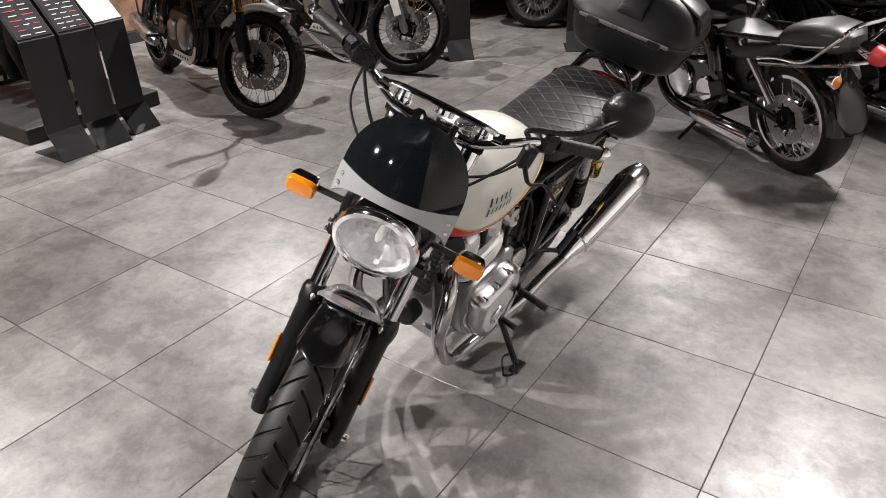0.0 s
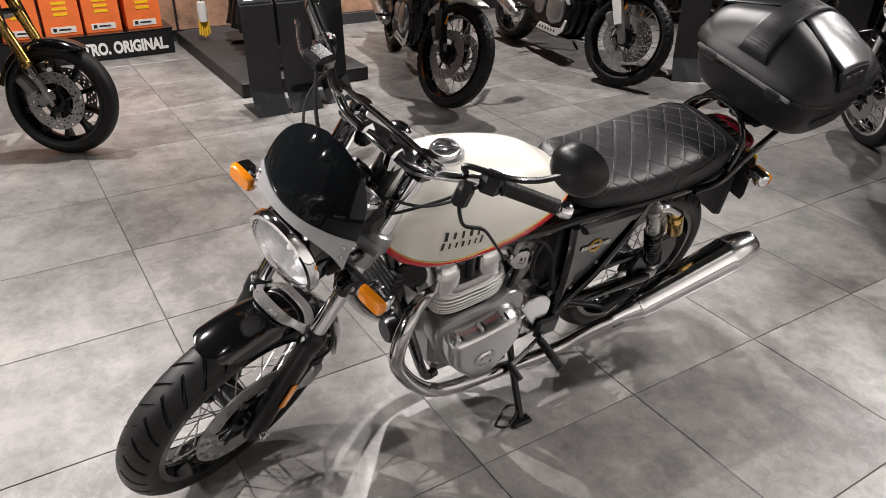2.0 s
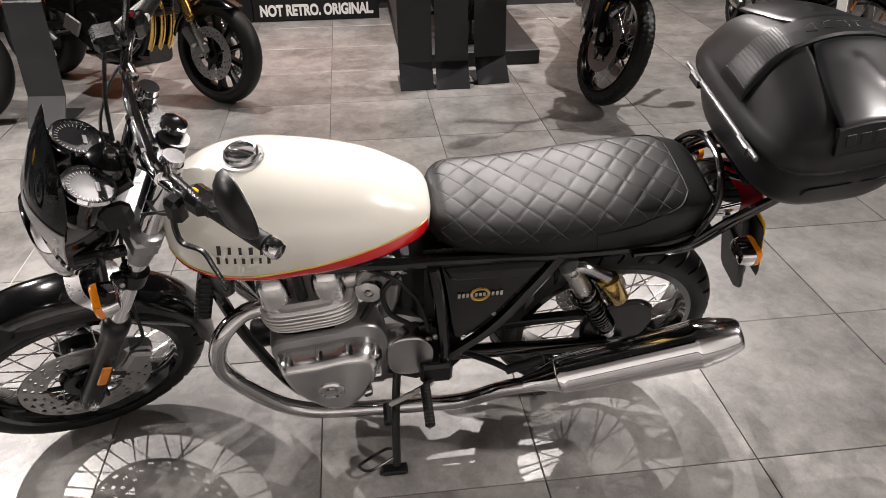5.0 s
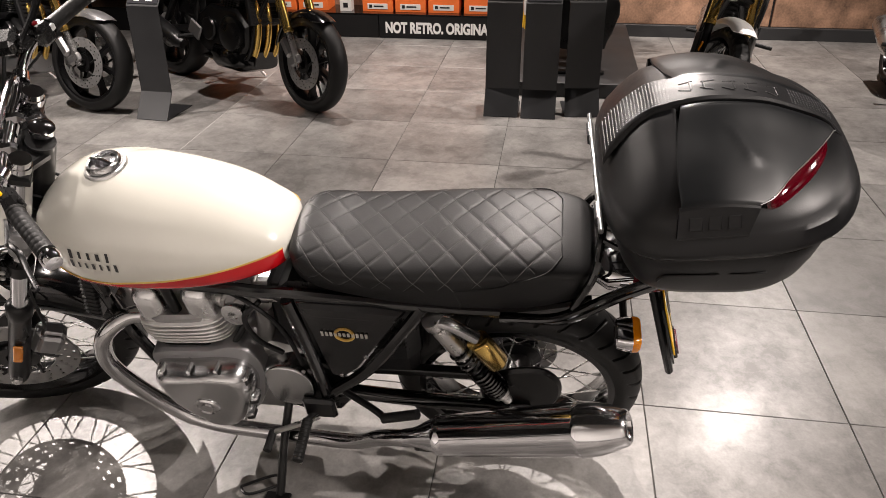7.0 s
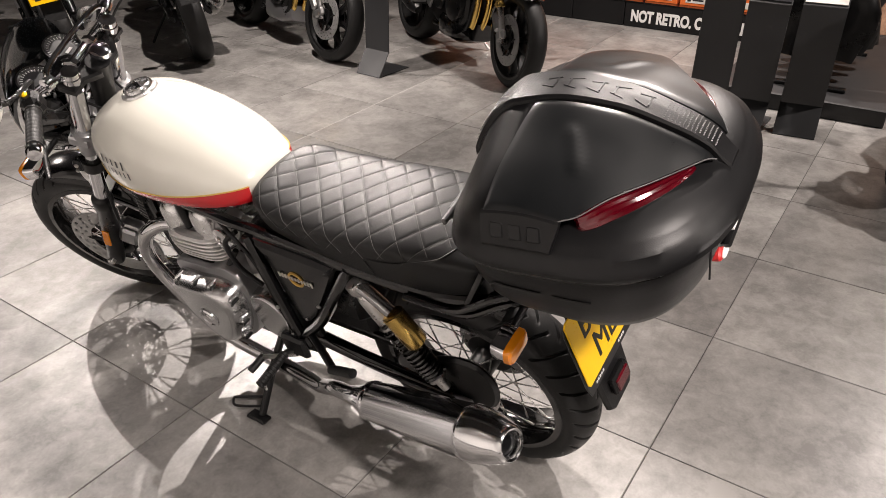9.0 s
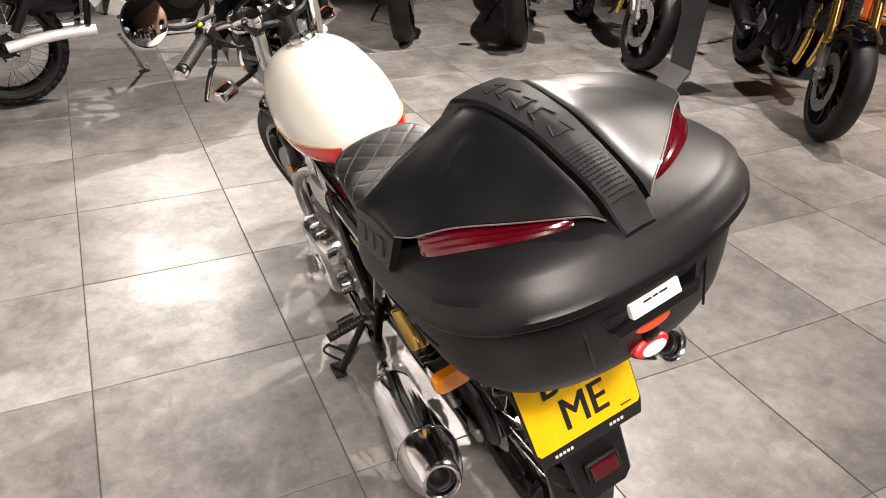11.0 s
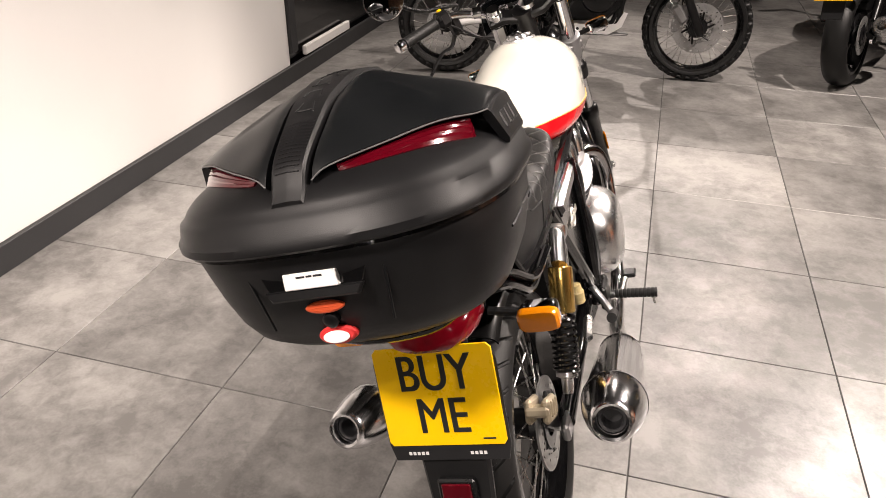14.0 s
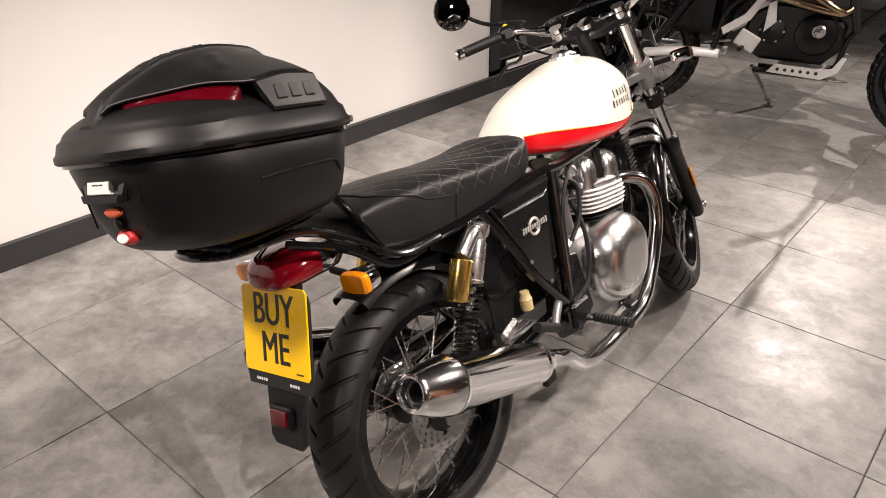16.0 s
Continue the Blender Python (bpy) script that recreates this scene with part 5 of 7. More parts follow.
Geo().lathe([(0.012, 0), (0.036, 0.004), (0.040, 0.012), (0.038, 0.022), (0.012, 0.026)], (0.955, 0.080, 0.690), (0.6, 0.8, 0), 22).put("horn", SATIN, moto, "round black horn")
Geo().lathe([(0.010, -0.026), (0.038, -0.024), (0.040, 0.020), (0.034, 0.028), (0.002, 0.029)], (0.92, 0.0, 0.36), (1, 0, 0), 24).put("oil_filter", SATIN, engine)
for side in (1, -1):
    drum = Geo().lathe([(0.030, -0.050), (0.034, -0.012), (0.041, -0.010), (0.043, 0.000), (0.040, 0.006), (0.033, 0.008), (0.031, 0.004), (0.014, 0.004), (0.012, 0.009), (0.001, 0.009)], (0.618, side * 0.105, 0.676), (-0.25, side, 0.1), 32).put("throttle_cover", ALLOY, engine, "round alloy throttle cover")
    for k in range(3):
        a = math.tau * k / 3 + 0.5
        bolt(drum, (0.618 + 0.036 * math.cos(a), side * 0.113, 0.676 + 0.036 * math.sin(a)), (-0.25, side, 0.1), 0.0045, 0.004)
Geo().box((0.37, 0, 0.60), (0.32, 0.22, 0.26), 0.03).put("air_box", SATIN, moto)
Geo().box((0.35, 0, 0.45), (0.26, 0.18, 0.14), 0.02).put("battery_tray", MATT, moto)
Geo().box((0.53, 0, 0.60), (0.08, 0.17, 0.20), 0.02).put("intake_box", MATT, moto)
for side in (1, -1):
    Geo().slab([(0.600, 0.300), (0.520, 0.255), (0.430, 0.275), (0.385, 0.345), (0.405, 0.440), (0.480, 0.500), (0.560, 0.480)], -0.010, 0.010, Matrix.Translation((0, side * 0.118, 0)) @ Matrix.Rotation(radians(90), 4, "X"), 0.005).put("engine_plate", SATIN, moto, "black rear engine plate")
    for x, z in ((0.47, 0.455), (0.42, 0.360), (0.50, 0.290)):
        bolt(moto, (x, side * 0.129, z), (0, side, 0), 0.009, 0.006, STEEL)
Geo().tube([(0.62, 0.11, 0.60), (0.66, 0.13, 0.54), (0.70, 0.12, 0.50)], 0.008, 8, 5).put("breather_hose", MATT, engine)
Geo().tube([(0.60, -0.11, 0.62), (0.60, -0.14, 0.52), (0.56, -0.15, 0.40), (0.42, -0.15, 0.36)], 0.007, 8, 5).put("brake_line", MATT, moto)
Geo().lathe([(0.002, 0), (0.016, 0.001), (0.017, 0.030), (0.014, 0.034), (0.012, 0.050), (0.002, 0.052)], (0.292, -0.130, 0.430), (0, 0, 1), 16).put("rear_reservoir", FLUID_POT, moto, "small brake fluid pot")
turn = Matrix.Rotation(radians(-62), 4, "Y")
cal = Geo()
for y in (-0.103, -0.066):
    cal.box((-0.088, y, 0.415), (0.052, 0.018, 0.070), 0.006, turn)
cal.box((-0.104, -0.085, 0.424), (0.020, 0.050, 0.050), 0.005, turn)
rear_caliper = cal.put("rear_caliper", CAST_BRONZE, moto, "pale bronze rear brake caliper")
for k in (-1, 0, 1):
    Geo().box(Vector((-0.088, -0.113, 0.415)) + turn @ Vector((0.004, 0, 0.020 * k)), (0.034, 0.006, 0.007), 0.002, turn).put("caliper_rib", CAST_BRONZE, rear_caliper)
Geo().slab([(-0.110, 0.385), (-0.060, 0.440), (-0.010, 0.400), (0.010, 0.330), (-0.030, 0.300)], 0.090, 0.098, Matrix.Rotation(radians(90), 4, "X"), 0.003).put("caliper_bracket", SATIN, moto, "black caliper bracket")
Geo().box((0.165, -0.165, 0.436), (0.070, 0.020, 0.034), 0.009, Matrix.Rotation(radians(-18), 4, "Y")).put("heel_guard", STEEL, moto)

# rear mudguard, number board, lamps
g = Geo()
rings = []
for i in range(31):
    a = radians(58 + 55 * i / 30)
    row = []
    for rr, half in ((0.352, 0.058), (0.348, 0.055)):
        js = range(-6, 7) if rr > 0.350 else range(6, -7, -1)
        for j in js:
            w = j / 6
            row.append((REAR[0] + (rr - 0.030 * abs(w) ** 2.5) * math.cos(a), half * math.sin(w * 1.45) / math.sin(1.45), REAR[2] + 0.015 + (rr - 0.030 * abs(w) ** 2.5) * math.sin(a)))
    rings.append(row)
rear_guard = g.loft(rings).put("rear_mudguard", SATIN, moto, "black rear mudguard")
flap_m = Matrix.Translation((-0.312, 0, 0.754)) @ Matrix.Rotation(radians(-90), 4, "Z") @ Matrix.Rotation(radians(90 - 16), 4, "X")
flap = Geo().slab([(-0.062, 0.01), (0.062, 0.01), (0.066, -0.18), (0.058, -0.318), (0.040, -0.336), (-0.040, -0.336), (-0.058, -0.318), (-0.066, -0.18)], -0.024, -0.006, flap_m, 0.006).put("mud_flap", MATT, rear_guard, "black mud flap with a red reflector")
Geo().box(flap_m @ Vector((0, -0.268, 0.002)), (0.070, 0.046, 0.016), 0.004, flap_m.to_3x3().to_4x4()).put("reflector_frame", SATIN, flap)
Geo().box(flap_m @ Vector((0, -0.268, 0.011)), (0.054, 0.032, 0.006), 0.002, flap_m.to_3x3().to_4x4()).put("reflector", RED_LENS, flap, "red rear reflector")
board = Geo().slab([(-0.106, -0.012), (0.106, -0.012), (0.112, -0.030), (0.112, -0.180), (0.104, -0.210), (-0.104, -0.210), (-0.112, -0.180), (-0.112, -0.030)], 0.000, 0.004, flap_m, 0.001).put("plate_holder", INK, moto, "black holder of the yellow dummy number plate")
# dummy number plate with a slogan in place of a registration
plate = Geo().slab([(-0.108, -0.008), (-0.100, 0.0), (0.100, 0.0), (0.108, -0.008), (0.108, -0.172), (0.102, -0.180), (-0.102, -0.180), (-0.108, -0.172)], 0.005, 0.009, flap_m, 0.001).put("sales_plate", PLATE_YELLOW, moto, "yellow dummy number plate with black slogan lettering")
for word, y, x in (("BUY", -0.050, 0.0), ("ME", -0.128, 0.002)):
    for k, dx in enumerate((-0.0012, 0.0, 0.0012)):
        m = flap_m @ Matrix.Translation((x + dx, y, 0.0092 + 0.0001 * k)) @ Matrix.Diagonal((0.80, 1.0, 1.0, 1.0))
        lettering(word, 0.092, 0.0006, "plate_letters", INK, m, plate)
for i in range(9):
    Geo().box(flap_m @ Vector((-0.075 + i * 0.008 + (0.075 if i > 4 else 0), -0.1965, 0.0045)), (0.0055, 0.006, 0.001), 0.0003, flap_m.to_3x3().to_4x4()).put("holder_mark", PRINT_LIGHT, board)
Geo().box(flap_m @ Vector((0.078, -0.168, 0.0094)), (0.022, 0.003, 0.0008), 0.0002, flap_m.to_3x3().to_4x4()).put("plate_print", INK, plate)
tail_body = Geo()
rings = []
for x, s in ((-0.170, 0.70), (-0.200, 0.95), (-0.228, 1.0), (-0.250, 1.0)):
    rings.append([(x, q[0] * s, 0.786 + q[1] * s) for q in ellipse(0, 0, 0.088, 0.038, 28, 3)][::-1])
tail_body.loft(rings)
tail = tail_body.put("tail_lamp", CHROME, moto, "red tail lamp in a chrome body")
rings = []
for x, s, drop in ((-0.250, 1.0, 0.0), (-0.282, 0.98, 0.002), (-0.312, 0.86, 0.005), (-0.330, 0.66, 0.008), (-0.334, 0.45, 0.009)):
    rings.append([(x + 0.10 * q[1], q[0] * s, 0.786 - drop + q[1] * s) for q in ellipse(0, 0, 0.090, 0.039, 32, 2.6)][::-1])
tail_lens = Geo().loft(rings).put("tail_lens", TAIL_RED, tail, "ribbed red lens")
for k in range(6):
    z = 0.760 + k * 0.008
    Geo().tube([(-0.318 + 0.10 * (z - 0.77) + 0.9 * abs(y) ** 2 * 6, y, z) for y in (-0.050, -0.025, 0.0, 0.025, 0.050)], 0.0016, 5, 3).put("lens_rib", TAIL_RED, tail_lens)
for side in (1, -1):
    indicator(moto, (-0.244, side * 0.178, 0.748), (0.012, -side * 0.09, 0.012), face=-1)

# luggage rack and grab rail
RACK = 0.0085
rack = Geo().tube([(0.02, 0.150, 0.735), (-0.10, 0.145, 0.742), (-0.20, 0.135, 0.812), (-0.30, 0.125, 0.866), (-0.42, 0.095, 0.872), (-0.455, 0.04, 0.874), (-0.455, -0.04, 0.874), (-0.42, -0.095, 0.872), (-0.30, -0.125, 0.866), (-0.20, -0.135, 0.812), (-0.10, -0.145, 0.742), (0.02, -0.150, 0.735)], RACK, 10, 7).put("luggage_rack", BLACK, moto, "gloss black tubular luggage rack")
for pts in (
    [(-0.13, 0.135, 0.765), (-0.165, 0.115, 0.850), (-0.175, 0.06, 0.905), (-0.178, 0.0, 0.915), (-0.175, -0.06, 0.905), (-0.165, -0.115, 0.850), (-0.13, -0.135, 0.765)],
    [(-0.02, 0.140, 0.725), (-0.12, 0.138, 0.728), (-0.22, 0.130, 0.800), (-0.33, 0.11, 0.852)],
    [(-0.02, -0.140, 0.725), (-0.12, -0.138, 0.728), (-0.22, -0.130, 0.800), (-0.33, -0.11, 0.852)],
):
    Geo().tube(pts, RACK, 10, 7).put("rack_rail", BLACK, rack)
for y in (-0.07, -0.025, 0.025, 0.07):
    Geo().tube([(-0.176, y, 0.903), (-0.22, y, 0.880), (-0.30, y, 0.871), (-0.45, y * 0.8, 0.873)], 0.0065, 8, 5).put("rack_bar", BLACK, rack)
Geo().box((-0.33, 0, 0.886), (0.22, 0.20, 0.014), 0.005).put("mounting_plate", MATT, rack, "black case mounting plate")

# ---- top case on the rack ----
CASE_TURN = Matrix.Translation((-0.315, 0.006, 0.95)) @ Matrix.Rotation(radians(7.5), 4, "Y") @ Matrix.Rotation(radians(2.5), 4, "Z") @ Matrix.Scale(0.985, 4) @ Matrix.Translation((0.315, 0, -0.945))
top_case = thing("top_case", BIKE @ CASE_TURN, "large black plastic top case with two red reflectors", "top case")
CASE_MID = Vector((-0.386, 0, 0))


def case_outline(front, rear, half, n=96):
    """A plan outline: square-shouldered in front, rounded behind."""
    out, cx = [], (front + rear) / 2
    for j in range(n):
        a = math.tau * j / n
        c, s = math.cos(a), math.sin(a)
        x = math.copysign(abs(c) ** (2 / (4.6 if c > 0 else 2.5)), c)
        y = math.copysign(abs(s) ** (2 / (3.6 if c > 0 else 2.6)), s)
        out.append(Vector((cx + (front - rear) / 2 * x, half * y, 0)))
    return out


RIM = case_outline(-0.176, -0.592, 0.232)


def lid_rho(x, y):
    """How far from the crown a place in plan lies, 1 at the lid's rim."""
    p = Vector((x, y, 0)) - CASE_MID
    if p.length < 1e-5:
        return 0.0
    d = p.normalized()
    for a, b in zip(RIM, RIM[1:] + RIM[:1]):
        a, b = a - CASE_MID, b - CASE_MID
        e = b - a
        den = d.x * -e.y + e.x * d.y
        if abs(den) < 1e-9:
            continue
        t = (a.x * -e.y + e.x * a.y) / den
        s = (d.x * a.y - d.y * a.x) / den
        if t > 0 and -1e-6 <= s <= 1 + 1e-6:
            return p.length / t
    return 1.0


def ridge(x):
    """Height of the lid's middle line."""
    return lerp_table([(-0.62, 1.062), (-0.600, 1.085), (-0.575, 1.112), (-0.556, 1.139), (-0.506, 1.171), (-0.425, 1.206), (-0.337, 1.220), (-0.267, 1.213), (-0.222, 1.188), (-0.190, 1.152), (-0.160, 1.100)], x)[0]


def skin(x, y):
    """The wings' upper face: two nearly flat slopes that fall away from the ridge."""
    return ridge(x) - lerp_table([(0.0, 0.0), (0.034, 0.005), (0.098, 0.026), (0.160, 0.047), (0.222, 0.073), (0.270, 0.100)], abs(y))[0]


def shell_z(x, y):
    """The grained shell: level with the wings in front, a lower dome behind them."""
    r = min(1.0, lid_rho(x, y))
    low = 1.088 + 0.055 * max(0.0, 1 - r ** 3) ** 0.7
    front = 1.088 + (max(skin(x, y) - 0.002, 1.092) - 1.088) * max(0.0, 1 - r ** 9) ** 0.5
    w = max(0.0, min(1.0, (x + 0.335) / 0.045))
    w = w * w * (3 - 2 * w)
    return low + (front - low) * w


BASE_ROWS = [(0.889, -0.250, -0.470, 0.130), (0.890, -0.222, -0.500, 0.165), (0.896, -0.205, -0.524, 0.188), (0.908, -0.196, -0.540, 0.204), (0.930, -0.190, -0.553, 0.216), (0.965, -0.184, -0.566, 0.226), (1.000, -0.180, -0.577, 0.232), (1.034, -0.177, -0.588, 0.236), (1.041, -0.179, -0.586, 0.233)]


def base_ring(z, front, rear, half):
    return [Vector((q.x, q.y, z + 0.10 * (q.x + 0.386) * (1.041 - z) / 0.152)) for q in case_outline(front, rear, half)]


base = Geo().loft([base_ring(*row) for row in BASE_ROWS]).put("case_base", CASE, top_case, "grained black lower shell", smooth=38)
ring_rows = [(1.0395, -0.174, -0.594, 0.2395), (1.0395, -0.170, -0.598, 0.2425), (1.0455, -0.170, -0.598, 0.2425), (1.0455, -0.174, -0.594, 0.2395)]
Geo().loft([[Vector((q.x, q.y, z)) for q in case_outline(f, r, h)] for z, f, r, h in ring_rows + ring_rows[:1]], caps=False).put("case_seal", BLACK, base, "glossy black seal round the opening")
rows = [(1.0460, -0.178, -0.592, 0.236), (1.0462, -0.166, -0.605, 0.2455), (1.050, -0.163, -0.609, 0.248), (1.060, -0.163, -0.609, 0.248), (1.066, -0.167, -0.604, 0.244), (1.083, -0.171, -0.599, 0.240), (1.088, -0.176, -0.592, 0.2335)]
rings = [[Vector((q.x, q.y, z)) for q in case_outline(f, r, h)] for z, f, r, h in rows]
for k in range(1, 41):
    u = 1 - k / 40.5
    ring = [CASE_MID + (q - CASE_MID) * u for q in RIM]
    rings.append([Vector((q.x, q.y, shell_z(q.x, q.y) + 0.0005)) for q in ring])
lid = Geo().loft(rings).put("case_lid", CASE, top_case, "grained black lid with a stepped rim", smooth=40)
# strip's pale grey stands for the light it catches along the front
hinge = Geo().box((-0.1585, 0, 1.055), (0.009, 0.350, 0.013), 0.003).put("hinge_strip", EDGE_GLINT, lid, "hinge strip, pale for the light along it")
for y in (-0.120, 0.120):
    Geo().box((-0.1570, y, 1.048), (0.014, 0.050, 0.026), 0.004).put("hinge", CASE_SMOOTH, hinge)


def curve_2d(pts):
    smooth_pts = spline([(x, y, 0) for x, y in pts], 10)

    def at(f):
        k = f * (len(smooth_pts) - 1)
        i = min(int(k), len(smooth_pts) - 2)
        q = smooth_pts[i].lerp(smooth_pts[i + 1], k - i)
        return q.x, q.y
    return at


def two_sided(top, low, name, mat, parent, label, flip):
    """A plate from two grids of points, one over the other."""
    rings = [a + b[::-1] for a, b in zip(top, low)]
    if flip:
        rings = [r[::-1] for r in rings]
    return Geo().loft(rings).put(name, mat, parent, label, smooth=32)


wing_front = curve_2d([(-0.304, 0.040), (-0.292, 0.095), (-0.284, 0.165), (-0.284, 0.222)])
wing_rear = curve_2d([(-0.566, 0.032), (-0.538, 0.074), (-0.500, 0.122), (-0.458, 0.170), (-0.428, 0.206), (-0.402, 0.222)])
for side in (1, -1):
    top, low = [], []
    for i in range(31):
        f = i / 30
        (x0, y0), (x1, y1) = wing_front(f), wing_rear(f)
        a_row, b_row = [], []
        for j in range(31):
            g = j / 30
            x, y = x0 + (x1 - x0) * g, y0 + (y1 - y0) * g
            edge = min(1.0, f * 18, (1 - f) * 18, g * 18)
            # a shallow scoop with a raised brow across the middle of the wing
            brow = 0.0035 * max(0.0, 1 - abs((x + 0.395) + 0.45 * (y - 0.12)) / 0.016) if 0.075 < y < 0.16 else 0.0
            z = skin(x, y) + 0.0035 - 0.0025 * (1 - edge) ** 2 + brow * min(1.0, (y - 0.075) * 60, (0.16 - y) * 60)
            a_row.append(Vector((x, side * y, z)))
            b_row.append(Vector((x + 0.006 * g, side * (y - 0.002), z - 0.005)))
        top.append(a_row)
        low.append(b_row)
    wing = two_sided(top, low, "lid_wing", CASE_SMOOTH, lid, "smooth black wing panel of the lid", side > 0)
    # thin grey tube paints the highlight along the wing's rear edge
    Geo().tube([(x - 0.001, side * y, skin(x, y) + 0.0015) for x, y in (wing_rear(i / 40) for i in range(41))], 0.0011, 6).put("wing_lip", EDGE_GLINT, wing, "painted glint along the wing's rear edge")
    # skirt under the wing's outer edge, with its embossed pads
    rings = []
    for i in range(13):
        u = i / 12
        xt, xb = -0.280 - 0.124 * u, -0.276 - 0.112 * u
        zt = skin(xt, 0.222) + 0.002
        rings.append([Vector((xt, side * 0.2205, zt)), Vector((xt, side * 0.2255, zt - 0.004)), Vector((xb, side * 0.2400, 1.094)), Vector((xb, side * 0.2390, 1.0885)), Vector((xb, side * 0.2300, 1.0885)), Vector((xt, side * 0.2130, zt - 0.006))])
    skirt = Geo().loft([r[::-1] for r in rings] if side > 0 else rings).put("side_tab", CASE, lid, "embossed side tab", smooth=25)
    for x in (-0.305, -0.335, -0.365):
        tilt = Matrix.Rotation(radians(20 * side), 4, "X")
        Geo().box((x, side * 0.2322, 1.1175), (0.022, 0.005, 0.026), 0.002, tilt).put("tab_pad", CASE, skirt)
    # red reflector in the slot between the wing and the shell
    rows_out = []
    for i in range(41):
        f = 0.14 + 0.66 * i / 40
        x, y = wing_rear(f)
        nx, ny = -0.72, 0.69
        w = 0.020 * math.sin(math.pi * i / 40) ** 0.8 + 0.001
        row = []
        for k in range(9):
            g = k / 8
            px, py = x + 0.008 + nx * (w + 0.008) * g, y - 0.006 + ny * (w + 0.006) * g
            z_top, z_low = skin(x, y) - 0.004, shell_z(px, py) + 0.002
            z = z_top + (min(z_top, z_low) - z_top) * g ** 1.3
            row.append(Vector((px, side * py, z + (0.0012 if k % 2 else 0.0))))
        row += [q + Vector((0.004, 0, -0.008)) for q in row[::-1]]
        rows_out.append(row)
    Geo().loft(rows_out if side < 0 else [r[::-1] for r in rows_out]).put("red_reflector", RED_LENS, lid, "long red ribbed reflector", smooth=12)

# the textured strap over the middle
def strap_half(x):
    return lerp_table([(-0.600, 0.021), (-0.555, 0.024), (-0.420, 0.031), (-0.300, 0.039), (-0.165, 0.047)], x)[0]


def strap_z(x, y):
    return max(ridge(x), shell_z(x, 0)) + 0.0040 - 0.5 * (ridge(x) - skin(x, y))


top, low = [], []
for i in range(61):
    x = -0.172 - 0.412 * i / 60
    h = strap_half(x)
    top.append([Vector((x, h * (1 - j / 8), strap_z(x, h * (1 - j / 8)) - (0.004 if j in (0, 16) else 0))) for j in range(17)])
    low.append([Vector((x, 1.05 * h * (1 - j / 8), strap_z(x, 0) - 0.022)) for j in range(17)])
strap = two_sided(top, low, "lid_strap", CASE, lid, "raised textured strap over the lid", True)
# maker's mark as plain raised strokes
for k in range(5):
    x = -0.318 - k * 0.036
    slope = Matrix.Rotation(-math.atan2(ridge(x + 0.01) - ridge(x - 0.01), 0.02), 4, "Y")
    for y, dx, wx, wy, a in ((-0.010, 0.0, 0.024, 0.003, 12), (0.012, 0.004, 0.022, 0.003, -16), (0.001, 0.008 if k % 2 else -0.006, 0.003, 0.022, 0)):
        Geo().box((x + dx, y, strap_z(x + dx, y) + 0.0002), (wx, wy, 0.0016), 0.0006, slope @ Matrix.Rotation(radians(a), 4, "Z")).put("strap_mark", CASE, strap)
dots = Geo()
for i in range(74):
    for j in range(-8, 9):
        x, y = -0.178 - i * 0.0054, j * 0.0050
        if -0.490 < x < -0.288 or x < -0.565 or abs(y) > strap_half(x) - 0.005:
            continue
        z = strap_z(x, y) - 0.0002
        dots.add([(x - 0.0018, y - 0.0018, z), (x + 0.0018, y - 0.0018, z), (x + 0.0018, y + 0.0018, z), (x - 0.0018, y + 0.0018, z), (x, y, z + 0.0006)], [(0, 1, 4), (1, 2, 4), (2, 3, 4), (3, 0, 4)])
tagged(dots.put("strap_texture", CASE, strap), kind="stuff")

# lock, handle, labels at the back
rear_m = Matrix.Translation((-0.577, 0, 1.003)) @ Matrix.Rotation(radians(-90), 4, "Z") @ Matrix.Rotation(radians(90 - 12), 4, "X")
turn_m = rear_m.to_3x3().to_4x4()
grip = Geo().slab([(-0.080, 0.022), (0.080, 0.022), (0.062, -0.022), (-0.062, -0.022)], -0.012, 0.002, rear_m, 0.002).put("handle_recess", BLACK, base, "recessed rear handle")
Geo().slab([(-0.068, -0.012), (0.068, -0.012), (0.060, -0.026), (-0.060, -0.026)], -0.004, 0.009, rear_m, 0.003).put("handle_lip", CASE, grip, "grip lip under the handle")
Geo().box(rear_m @ Vector((0.0, -0.001, 0.006)), (0.074, 0.021, 0.010), 0.001, turn_m).put("white_label", WHITE_PLASTIC, grip, "small white label with a dark mark")
for dx, w in ((-0.012, 0.012), (0.0, 0.008), (0.012, 0.012)):
    Geo().box(rear_m @ Vector((dx, 0.004, 0.0113)), (w, 0.0025, 0.0008), 0.0002, turn_m).put("label_mark", INK, grip)
button = Geo().slab(ellipse(0, 0, 0.027, 0.0085, 24), -0.004, 0.005, Matrix.Translation((-0.570, 0, 0.960)) @ turn_m, 0.002).put("release_button", BUTTON_RED, base, "orange-red release button with fine ribs")
for k in range(3):
    Geo().box(Matrix.Translation((-0.570, 0, 0.960)) @ turn_m @ Vector((0, -0.004 + k * 0.004, 0.0052)), (0.036, 0.001, 0.0012), 0.0003, turn_m).put("button_rib", BUTTON_RED, button)
Geo().lathe([(0.011, -0.004), (0.011, 0.005), (0.008, 0.007), (0.001, 0.007)], (-0.564, 0, 0.939), (-1, 0, -0.2), 18).put("lock", SATIN, base, "black key lock")
Geo().slab(ellipse(0, 0, 0.027, 0.013, 24), -0.006, 0.011, Matrix.Translation((-0.553, 0, 0.913)) @ turn_m, 0.003).put("red_latch", PRINT_RED, base, "red latch with a pale face")
